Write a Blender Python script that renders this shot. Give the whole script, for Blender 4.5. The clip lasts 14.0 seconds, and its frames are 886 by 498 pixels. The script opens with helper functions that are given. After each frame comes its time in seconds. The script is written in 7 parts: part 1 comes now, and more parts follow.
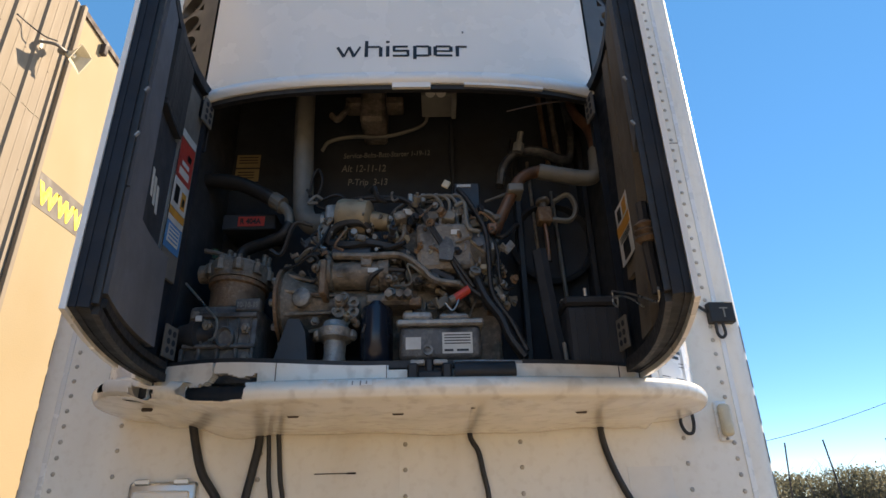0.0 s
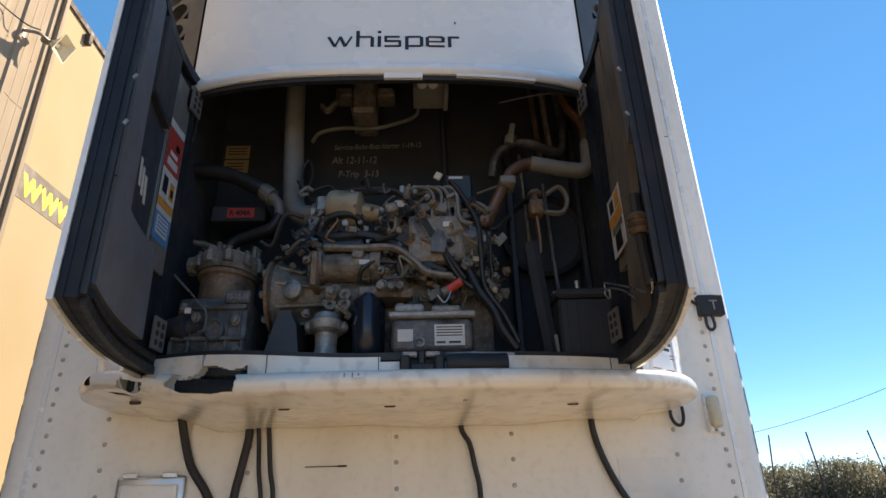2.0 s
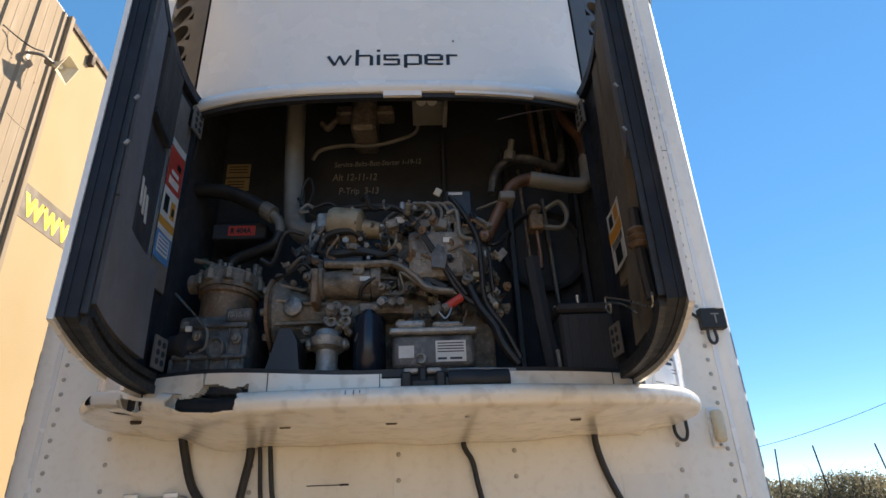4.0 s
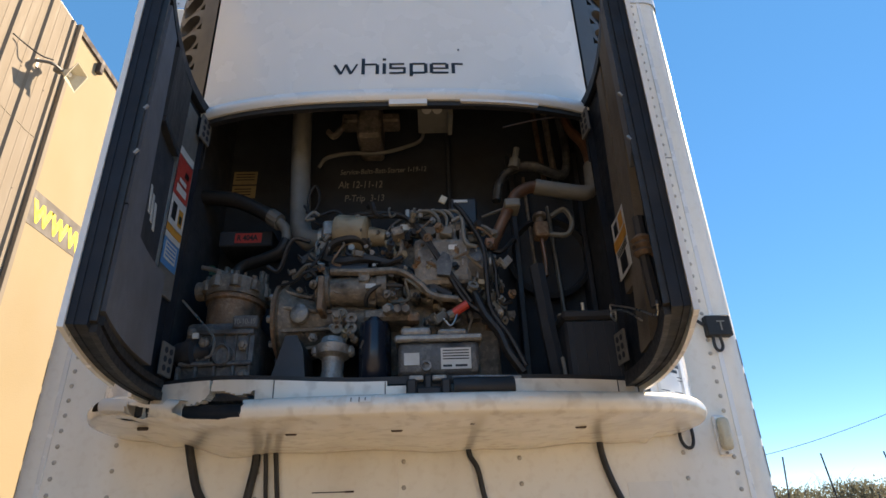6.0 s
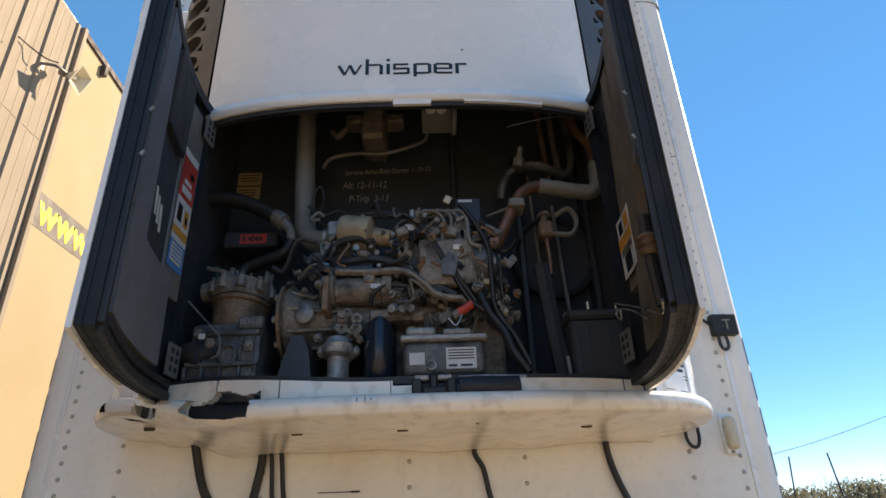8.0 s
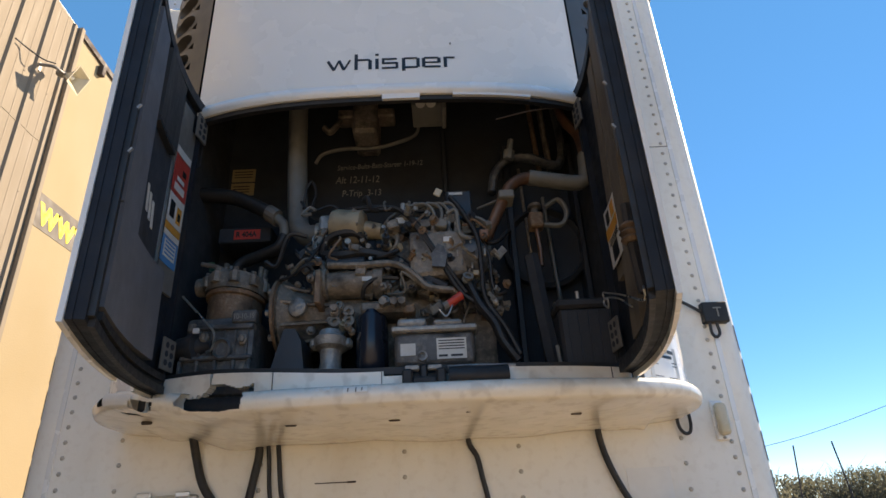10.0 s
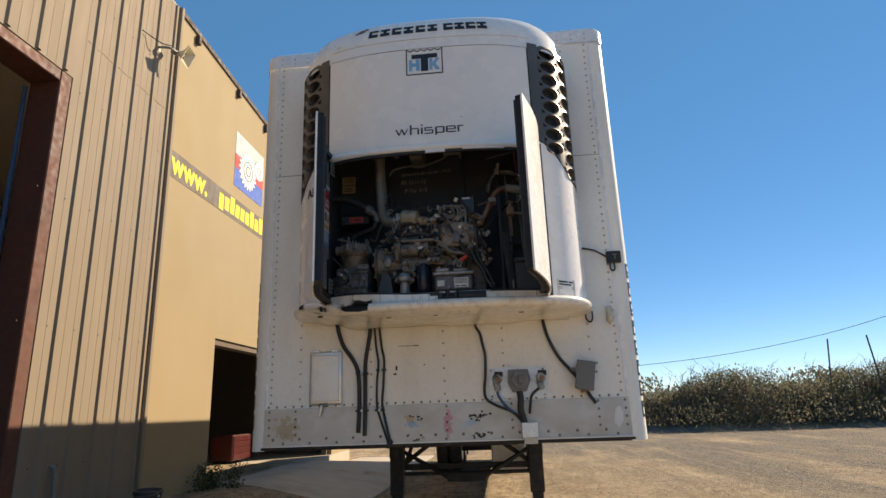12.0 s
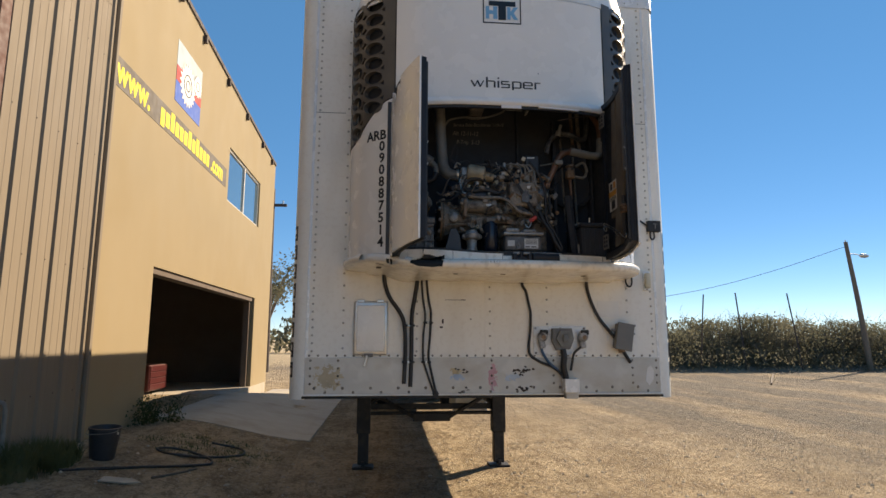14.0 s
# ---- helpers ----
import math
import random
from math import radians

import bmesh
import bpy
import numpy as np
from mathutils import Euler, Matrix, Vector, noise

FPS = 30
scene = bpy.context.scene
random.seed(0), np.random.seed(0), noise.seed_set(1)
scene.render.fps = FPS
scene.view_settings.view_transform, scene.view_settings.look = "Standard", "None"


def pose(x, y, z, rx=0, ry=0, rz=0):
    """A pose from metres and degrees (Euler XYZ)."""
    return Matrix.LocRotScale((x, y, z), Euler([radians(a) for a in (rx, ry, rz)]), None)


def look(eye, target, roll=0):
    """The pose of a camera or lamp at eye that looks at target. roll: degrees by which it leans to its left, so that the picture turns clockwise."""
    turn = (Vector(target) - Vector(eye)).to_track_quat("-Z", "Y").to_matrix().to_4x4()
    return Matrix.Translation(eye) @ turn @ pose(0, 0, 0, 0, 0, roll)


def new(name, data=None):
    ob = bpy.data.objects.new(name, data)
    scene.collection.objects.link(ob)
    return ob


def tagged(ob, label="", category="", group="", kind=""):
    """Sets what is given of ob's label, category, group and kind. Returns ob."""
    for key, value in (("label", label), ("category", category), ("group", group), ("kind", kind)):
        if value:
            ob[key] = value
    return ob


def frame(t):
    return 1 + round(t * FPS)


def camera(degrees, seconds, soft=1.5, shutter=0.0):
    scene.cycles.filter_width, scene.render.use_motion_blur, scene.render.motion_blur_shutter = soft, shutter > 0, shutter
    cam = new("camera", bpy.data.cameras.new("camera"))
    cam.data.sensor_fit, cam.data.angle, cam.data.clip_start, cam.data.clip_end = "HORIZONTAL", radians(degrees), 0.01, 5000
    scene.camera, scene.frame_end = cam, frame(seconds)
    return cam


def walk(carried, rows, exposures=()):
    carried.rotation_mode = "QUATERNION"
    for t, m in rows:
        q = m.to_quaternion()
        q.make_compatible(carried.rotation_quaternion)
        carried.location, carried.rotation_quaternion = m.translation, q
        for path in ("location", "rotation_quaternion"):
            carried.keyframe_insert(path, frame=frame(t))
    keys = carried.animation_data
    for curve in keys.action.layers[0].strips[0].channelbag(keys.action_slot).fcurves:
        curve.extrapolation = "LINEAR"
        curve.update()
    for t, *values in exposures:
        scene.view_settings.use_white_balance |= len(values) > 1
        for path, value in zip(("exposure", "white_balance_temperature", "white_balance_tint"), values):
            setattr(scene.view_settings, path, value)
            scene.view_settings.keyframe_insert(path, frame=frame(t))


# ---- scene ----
cam = camera(74.0, 14.0)
PATH = [
    (0, look((0.129, -2.133, 1.739), (0.163, -0.300, 2.538), -1.40)),
    (0.5, look((0.117, -2.123, 1.731), (0.162, -0.285, 2.520), -1.31)),
    (1, look((0.118, -2.122, 1.738), (0.171, -0.280, 2.515), -1.34)),
    (1.5, look((0.116, -2.119, 1.735), (0.179, -0.278, 2.513), -1.46)),
    (2, look((0.119, -2.123, 1.736), (0.191, -0.283, 2.516), -1.73)),
    (2.5, look((0.120, -2.125, 1.734), (0.199, -0.289, 2.524), -1.97)),
    (3, look((0.124, -2.126, 1.738), (0.203, -0.294, 2.537), -2.17)),
    (3.5, look((0.123, -2.125, 1.736), (0.196, -0.299, 2.551), -2.26)),
    (6, look((0.121, -2.135, 1.737), (0.173, -0.324, 2.584), -2.03)),
    (6.5, look((0.126, -2.133, 1.740), (0.171, -0.323, 2.589), -2.00)),
    (7, look((0.115, -2.135, 1.734), (0.163, -0.327, 2.589), -1.96)),
    (7.5, look((0.114, -2.134, 1.735), (0.157, -0.325, 2.588), -1.95)),
    (10, look((0.156, -2.151, 1.717), (0.186, -0.333, 2.550), -2.90)),
    (10.5, look((0.164, -2.266, 1.672), (0.176, -0.438, 2.484), -2.62)),
    (11, look((0.358, -3.179, 1.577), (0.219, -1.286, 2.209), -3.32)),
    (11.5, look((0.389, -3.650, 1.466), (0.206, -1.745, 2.047), -2.42)),
    (12, look((0.397, -3.990, 1.422), (0.227, -2.068, 1.947), -2.09)),
    (12.5, look((0.200, -4.285, 1.473), (0.108, -2.340, 1.931), -1.41)),
    (13, look((-0.028, -4.369, 1.500), (-0.060, -2.412, 1.912), -1.06)),
    (13.5, look((-0.357, -4.273, 1.472), (-0.294, -2.310, 1.850), -1.14)),
    (14, look((-0.670, -3.983, 1.575), (-0.487, -2.015, 1.881), 0.13)),
]
EXPOSURE = [(0.0, 2.32, 8100, 15), (7.5, 2.32, 8100, 15), (10.2, 2.28, 8100, 15), (11.0, 1.76, 8450, 15), (12.5, 1.76, 8450, 15), (14.0, 1.78, 8450, 15)]
walk(cam, PATH, EXPOSURE)

# ---- sky and sun ----
SUN_AZ, SUN_EL = 49.5, 35.2
world = bpy.data.worlds.new("sky")
scene.world = world
world.use_nodes = True
wn = world.node_tree
sky = wn.nodes.new("ShaderNodeTexSky")
sky.sky_type = "NISHITA"
sky.sun_disc = False
sky.sun_elevation = radians(SUN_EL)
sky.sun_rotation = radians(SUN_AZ)
sky.altitude = 200
sky.air_density = 0.54
sky.dust_density = 0.0
sky.ozone_density = 1.2
wn.nodes["Background"].inputs[1].default_value = 0.089
deep = wn.nodes.new("ShaderNodeHueSaturation")   # dry, clear air: a deeper blue
deep.inputs["Saturation"].default_value = 1.32
deep.inputs["Value"].default_value = 0.95
wn.links.new(sky.outputs[0], deep.inputs["Color"])
even = wn.nodes.new("ShaderNodeMix")   # evenly blue down to the horizon
even.data_type = "RGBA"
even.inputs[0].default_value = 0.62
even.inputs[7].default_value = (0.24, 0.93, 2.05, 1)
wn.links.new(deep.outputs[0], even.inputs[6])
wn.links.new(even.outputs[2], wn.nodes["Background"].inputs[0])
sun = new("sun", bpy.data.lights.new("sun", "SUN"))
sun.data.energy = 2.6
sun.data.color = (1.0, 0.92, 0.79)
sun.data.angle = radians(0.5)
_a, _e = radians(SUN_AZ), radians(SUN_EL)
sun.matrix_world = look((0, 0, 30), (-math.sin(_a) * math.cos(_e), -math.cos(_a) * math.cos(_e), 30 - math.sin(_e)))


# ---- materials ----
def rgba(c):
    return (c[0], c[1], c[2], 1.0)


def mat(name, c, rough=0.6, metal=0.0, var=0.12, scale=9.0, stain=None, amount=0.4, stain_scale=2.0, stretch=(1, 1, 1),
        bump=0.15, bump_scale=90.0, spec=0.5, coat=0.0, fine=None):
    """Base colour with two scales of variation, stains of their own shape, uneven gloss and fine relief."""
    m = bpy.data.materials.new(name)
    m.use_nodes = True
    nt = m.node_tree
    b = nt.nodes["Principled BSDF"]
    b.inputs["Metallic"].default_value = metal
    b.inputs["Specular IOR Level"].default_value = spec
    b.inputs["Coat Weight"].default_value = coat
    b.inputs["Coat Roughness"].default_value = 0.12
    co = nt.nodes.new("ShaderNodeTexCoord")
    mp = nt.nodes.new("ShaderNodeMapping")
    mp.inputs["Scale"].default_value = stretch
    nt.links.new(co.outputs["Object"], mp.inputs[0])

    def noisy(s, detail=5.0, src=mp):
        n = nt.nodes.new("ShaderNodeTexNoise")
        n.inputs["Scale"].default_value = s
        n.inputs["Detail"].default_value = detail
        nt.links.new(src.outputs[0] if src is mp else src, n.inputs["Vector"])
        return n.outputs["Fac"]

    def blend(fac, x, y):
        k = nt.nodes.new("ShaderNodeMix")
        k.data_type = "RGBA"
        nt.links.new(fac, k.inputs[0])
        for s, v in ((6, x), (7, y)):
            if isinstance(v, tuple):
                k.inputs[s].default_value = rgba(v)
            else:
                nt.links.new(v, k.inputs[s])
        return k.outputs[2]

    def ramp(fac, lo, hi, top=1.0):
        r = nt.nodes.new("ShaderNodeMapRange")
        r.inputs[1].default_value, r.inputs[2].default_value, r.inputs[4].default_value = lo, hi, top
        nt.links.new(fac, r.inputs[0])
        return r.outputs[0]

    col = blend(noisy(scale), tuple(v * (1 - var) for v in c), tuple(min(1, v * (1 + var)) for v in c))
    if fine:
        col = blend(ramp(noisy(fine[1], 2.0, co.outputs["Object"]), 0.52, 0.66, fine[2]), col, fine[0])
    if stain:
        col = blend(ramp(noisy(stain_scale, 8.0), 0.5, 0.72, amount), col, stain)
    nt.links.new(col, b.inputs["Base Color"])
    nt.links.new(ramp(noisy(scale * 2.3), 0.3, 0.7, 1.0), (rr := nt.nodes.new("ShaderNodeMapRange")).inputs[0])
    rr.inputs[3].default_value, rr.inputs[4].default_value = rough * 0.82, min(1.0, rough * 1.2)
    nt.links.new(rr.outputs[0], b.inputs["Roughness"])
    if bump > 0:
        bp = nt.nodes.new("ShaderNodeBump")
        bp.inputs["Strength"].default_value = bump
        bp.inputs["Distance"].default_value = 0.004
        nt.links.new(noisy(bump_scale, 4.0, co.outputs["Object"]), bp.inputs["Height"])
        nt.links.new(bp.outputs[0], b.inputs["Normal"])
    return m


WHITE = mat("trailer_white", (0.85, 0.82, 0.75), 0.5, var=0.035, scale=3, stain=(0.55, 0.47, 0.36), amount=0.28, stain_scale=2.2, stretch=(1.6, 1.6, 0.5), bump=0.08, bump_scale=14, fine=((0.62, 0.55, 0.45), 34, 0.16))
GEL = mat("gelcoat_white", (0.84, 0.82, 0.78), 0.26, var=0.03, scale=3, stain=(0.70, 0.64, 0.54), amount=0.12, stain_scale=3.0, bump=0.05, bump_scale=8, coat=0.3)
GEL_OLD = mat("gelcoat_scuffed", (0.85, 0.81, 0.73), 0.22, var=0.05, scale=5, stain=(0.5, 0.42, 0.32), amount=0.4, stain_scale=4.0, bump=0.08, bump_scale=10, coat=0.3, fine=((0.45, 0.38, 0.3), 24, 0.34))
STEEL = mat("stained_kick_plate", (0.52, 0.50, 0.46), 0.42, metal=0.35, var=0.12, scale=3, stain=(0.36, 0.28, 0.19), amount=0.7, stain_scale=2.6, stretch=(1, 1, 1.6), bump=0.2, bump_scale=40, fine=((0.62, 0.6, 0.56), 9, 0.5))
ALU = mat("aluminium", (0.66, 0.66, 0.64), 0.34, metal=0.8, var=0.1, scale=14, stain=(0.4, 0.37, 0.33), amount=0.4, stain_scale=9, bump=0.15)
ALU_W = mat("brushed_white_metal", (0.78, 0.78, 0.77), 0.26, metal=0.1, var=0.05, scale=5, bump=0.05)
CAST = mat("cast_aluminium_grimy", (0.33, 0.33, 0.325), 0.45, metal=0.4, var=0.4, scale=40, stain=(0.05, 0.046, 0.042), amount=0.95, stain_scale=20, bump=0.9, bump_scale=150, fine=((0.5, 0.48, 0.44), 70, 0.5))
RUSTY = mat("rusty_iron", (0.24, 0.155, 0.10), 0.65, metal=0.2, var=0.45, scale=36, stain=(0.06, 0.045, 0.036), amount=0.9, stain_scale=18, bump=0.9, bump_scale=150, fine=((0.36, 0.28, 0.2), 60, 0.5))
BROWN = mat("dusty_iron", (0.23, 0.20, 0.17), 0.6, metal=0.25, var=0.45, scale=34, stain=(0.045, 0.04, 0.036), amount=0.95, stain_scale=18, bump=0.9, bump_scale=150, fine=((0.40, 0.35, 0.29), 64, 0.5))
TAN = mat("tan_painted_can", (0.36, 0.30, 0.21), 0.55, metal=0.2, var=0.2, scale=14, stain=(0.09, 0.07, 0.05), amount=0.7, stain_scale=18, bump=0.3)
COPPER = mat("tarnished_copper", (0.26, 0.14, 0.09), 0.5, metal=0.5, var=0.25, scale=18, stain=(0.09, 0.06, 0.05), amount=0.6, stain_scale=12, bump=0.3)
LAG = mat("grey_pipe_lagging", (0.216, 0.216, 0.203), 0.7, metal=0.1, var=0.2, scale=12, stain=(0.08, 0.075, 0.07), amount=0.6, stain_scale=10, bump=0.4)
CHROME = mat("bright_wire", (0.6, 0.6, 0.58), 0.3, metal=0.9, var=0.1, bump=0.05)
PITCH = mat("matt_black_plastic_and_cavity", (0.014, 0.015, 0.018), 0.55, var=0.3, scale=18, stain=(0.045, 0.042, 0.038), amount=0.25, stain_scale=9, bump=0.25, bump_scale=60)
BLACK = mat("black_plastic", (0.036, 0.038, 0.044), 0.45, var=0.3, scale=14, stain=(0.05, 0.047, 0.042), amount=0.35, stain_scale=6, bump=0.2)
PADSEW = mat("stitched_dark_pad", (0.055, 0.055, 0.056), 0.85, var=0.25, scale=30, stain=(0.10, 0.095, 0.085), amount=0.4, stain_scale=7, stretch=(1, 1, 0.2), bump=0.7, bump_scale=60, spec=0.2)
LINER = mat("black_bay_liner", (0.046, 0.052, 0.062), 0.8, var=0.3, scale=9, stain=(0.04, 0.036, 0.03), amount=0.5, stain_scale=4, bump=0.3, spec=0.2)
RIVET = mat("wall_rivets", (0.44, 0.41, 0.36), 0.45, metal=0.3, var=0.2, scale=40, bump=0.05)
RUBBER = mat("black_rubber", (0.022, 0.022, 0.024), 0.55, var=0.25, scale=30, stain=(0.05, 0.046, 0.04), amount=0.3, stain_scale=20, bump=0.15)
FOAM = mat("charcoal_foam", (0.165, 0.175, 0.195), 0.9, var=0.18, scale=16, stain=(0.11, 0.105, 0.1), amount=0.35, stain_scale=5, bump=0.6, bump_scale=240, spec=0.15)
FOAM_TAN = mat("dusty_foam", (0.17, 0.148, 0.122), 0.9, var=0.2, scale=12, stain=(0.05, 0.042, 0.035), amount=0.6, stain_scale=6, bump=0.5, bump_scale=220, spec=0.15)
FILTER = mat("blue_black_filter", (0.016, 0.022, 0.036), 0.22, metal=0.1, var=0.2, scale=12, bump=0.08)
GREYBOX = mat("grey_plastic_box", (0.16, 0.155, 0.145), 0.5, var=0.1, scale=15, stain=(0.25, 0.22, 0.18), amount=0.3, stain_scale=10, bump=0.15)
GRILLE = mat("dusty_grille", (0.085, 0.078, 0.07), 0.4, var=0.15, scale=6, stain=(0.15, 0.13, 0.10), amount=0.5, stain_scale=5, bump=0.1)
DOORBLK = mat("black_door_moulding", (0.017, 0.021, 0.029), 0.6, spec=0.25, var=0.25, scale=10, stain=(0.045, 0.04, 0.034), amount=0.5, stain_scale=7, bump=0.25)
DARKCAST = mat("oily_cast_iron", (0.13, 0.13, 0.132), 0.5, metal=0.3, var=0.4, scale=30, stain=(0.03, 0.03, 0.03), amount=0.9, stain_scale=14, bump=0.8, bump_scale=140, fine=((0.26, 0.25, 0.23), 60, 0.4))
INK = mat("black_vinyl", (0.012, 0.013, 0.015), 0.4, var=0.2, scale=40, bump=0.05)
CHALK = mat("chalk_mark", (0.30, 0.29, 0.27), 0.95, var=0.5, scale=90, bump=0.0)
BLUE = mat("logo_blue", (0.16, 0.42, 0.66), 0.4, var=0.06, bump=0.03)
PAPER = mat("faded_white_label", (0.62, 0.62, 0.60), 0.5, var=0.08, scale=30, stain=(0.35, 0.32, 0.27), amount=0.4, stain_scale=20, bump=0.03)
YPAPER = mat("faded_yellow_label", (0.38, 0.30, 0.16), 0.55, var=0.12, scale=25, stain=(0.25, 0.2, 0.12), amount=0.5, stain_scale=18, bump=0.03)
ORANGE = mat("orange_label", (0.66, 0.30, 0.05), 0.5, var=0.1, scale=25, bump=0.03)
RED = mat("red_label", (0.50, 0.055, 0.04), 0.5, var=0.12, scale=25, bump=0.03)
SBLUE = mat("blue_label", (0.06, 0.24, 0.50), 0.5, var=0.1, scale=25, bump=0.03)
AMBER = mat("aged_lens", (0.55, 0.49, 0.36), 0.25, var=0.1, scale=30, bump=0.05)
BLUEHOSE = mat("blue_air_line", (0.04, 0.09, 0.17), 0.45, var=0.2, bump=0.05)
PATCH = mat("sticker_residue", (0.80, 0.785, 0.74), 0.7, var=0.08, scale=14, stain=(0.62, 0.55, 0.46), amount=0.6, stain_scale=7, bump=0.15)
GLINT = mat("worn_white_chip", (0.72, 0.70, 0.66), 0.6, var=0.1, bump=0.1)
SIDING = mat("beige_ribbed_steel", (0.236, 0.198, 0.153), 0.75, metal=0.0, var=0.04, scale=2, stain=(0.28, 0.235, 0.18), amount=0.3, stain_scale=1.6, stretch=(1, 3, 0.4), bump=0.06, bump_scale=30, spec=0.1)
STUCCO = mat("yellow_stucco", (0.318, 0.258, 0.168), 0.9, var=0.06, scale=1.2, stain=(0.30, 0.23, 0.13), amount=0.35, stain_scale=0.9, stretch=(1, 1, 0.6), bump=0.5, bump_scale=70, spec=0.08)
BAND = mat("grey_painted_band", (0.115, 0.10, 0.085), 0.8, var=0.1, scale=4, stain=(0.2, 0.16, 0.1), amount=0.3, stain_scale=5, bump=0.4, bump_scale=70)
YELLOW = mat("yellow_letter_paint", (0.76, 0.60, 0.03), 0.7, var=0.07, scale=8, bump=0.3, bump_scale=70)
MBLUE = mat("mural_blue", (0.05, 0.12, 0.42), 0.8, var=0.12, scale=4, bump=0.35, bump_scale=70)
MSKY = mat("mural_pale_blue", (0.34, 0.42, 0.46), 0.8, var=0.15, scale=3, stain=(0.5, 0.42, 0.28), amount=0.5, stain_scale=3, bump=0.35, bump_scale=70)
MRED = mat("mural_red", (0.42, 0.05, 0.05), 0.8, var=0.1, scale=4, bump=0.35, bump_scale=70)
MWHITE = mat("mural_white", (0.70, 0.69, 0.66), 0.8, var=0.06, scale=5, bump=0.3, bump_scale=70)
TRIM = mat("white_steel_trim", (0.68, 0.64, 0.56), 0.45, var=0.06, scale=4, bump=0.05)
RUSTFRAME = mat("red_oxide_steel", (0.10, 0.035, 0.022), 0.7, var=0.25, scale=6, stain=(0.05, 0.03, 0.025), amount=0.6, stain_scale=3, bump=0.25)
CONC = mat("concrete", (0.40, 0.36, 0.30), 0.85, var=0.10, scale=3, stain=(0.26, 0.21, 0.15), amount=0.6, stain_scale=1.4, bump=0.4, bump_scale=60, spec=0.25)
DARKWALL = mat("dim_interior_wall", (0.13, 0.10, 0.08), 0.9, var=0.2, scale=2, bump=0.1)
TREDOIL = mat("red_tool_chest", (0.075, 0.012, 0.012), 0.4, var=0.15, scale=5, bump=0.05)
GEAR = mat("landing_gear_black", (0.02, 0.021, 0.022), 0.55, metal=0.2, var=0.3, scale=10, stain=(0.10, 0.075, 0.05), amount=0.45, stain_scale=8, bump=0.25)
WOOD = mat("weathered_pole", (0.20, 0.15, 0.11), 0.9, var=0.25, scale=6, stretch=(6, 6, 0.4), stain=(0.10, 0.08, 0.06), amount=0.5, stain_scale=3, bump=0.4)
POST = mat("dark_fence_post", (0.06, 0.045, 0.04), 0.8, var=0.25, scale=5, bump=0.2)
STONE = mat("pebbles", (0.46, 0.40, 0.32), 0.9, var=0.35, scale=6, bump=0.2)
TYRE = mat("tyre", (0.02, 0.02, 0.02), 0.8, var=0.2, scale=9, stain=(0.12, 0.09, 0.06), amount=0.4, stain_scale=4, bump=0.3)


def leafy(name, dark, light, scale=0.6):
    m = mat(name, dark, 0.75, var=0.25, scale=3.0, stain=light, amount=0.7, stain_scale=scale, bump=0.0, spec=0.2)
    nt = m.node_tree
    b = nt.nodes["Principled BSDF"]
    src = b.inputs["Base Color"].links[0].from_socket
    tl = nt.nodes.new("ShaderNodeBsdfTranslucent")
    nt.links.new(src, tl.inputs[0])
    mx = nt.nodes.new("ShaderNodeMixShader")
    mx.inputs[0].default_value = 0.55
    nt.links.new(b.outputs[0], mx.inputs[1])
    nt.links.new(tl.outputs[0], mx.inputs[2])
    nt.links.new(mx.outputs[0], nt.nodes["Material Output"].inputs[0])
    return m


BRUSH = leafy("brush_leaves", (0.13, 0.13, 0.09), (0.24, 0.22, 0.16), 0.5)
TWIG = mat("dry_twigs", (0.12, 0.10, 0.08), 0.9, var=0.3, scale=2, bump=0.0)
GRASS = leafy("grass_blades", (0.11, 0.13, 0.06), (0.23, 0.20, 0.11), 3.0)
WEED = leafy("weed_leaves", (0.06, 0.085, 0.035), (0.12, 0.12, 0.06), 4.0)

# glass of the workshop window
GLASS = bpy.data.materials.new("window_glass")
GLASS.use_nodes = True
_g = GLASS.node_tree.nodes["Principled BSDF"]
_g.inputs["Base Color"].default_value = (0.06, 0.12, 0.17, 1)
_g.inputs["Roughness"].default_value = 0.06
_g.inputs["Metallic"].default_value = 0.0
_g.inputs["Specular IOR Level"].default_value = 1.0
_g.inputs["Coat Weight"].default_value = 1.0
_g.inputs["Coat Roughness"].default_value = 0.03

# the yard: sand near the trailer, grey gravel further out, tyre scuffs
DIRT = bpy.data.materials.new("sandy_gravel_yard")
DIRT.use_nodes = True
_n = DIRT.node_tree
_b = _n.nodes["Principled BSDF"]
_b.inputs["Roughness"].default_value = 0.95
_b.inputs["Specular IOR Level"].default_value = 0.15
_co = _n.nodes.new("ShaderNodeTexCoord")


def _dn(scale, detail=6.0, stretch=(1, 1, 1), turn=0.0, rough=0.6):
    mp = _n.nodes.new("ShaderNodeMapping")
    mp.inputs["Scale"].default_value = stretch
    mp.inputs["Rotation"].default_value = (0, 0, radians(turn))
    _n.links.new(_co.outputs["Object"], mp.inputs[0])
    t = _n.nodes.new("ShaderNodeTexNoise")
    t.inputs["Scale"].default_value = scale
    t.inputs["Detail"].default_value = detail
    t.inputs["Roughness"].default_value = rough
    _n.links.new(mp.outputs[0], t.inputs["Vector"])
    return t.outputs["Fac"]


def _dr(fac, lo, hi, a=0.0, z=1.0):
    r = _n.nodes.new("ShaderNodeMapRange")
    for k, v in ((1, lo), (2, hi), (3, a), (4, z)):
        r.inputs[k].default_value = v
    _n.links.new(fac, r.inputs[0])
    return r.outputs[0]


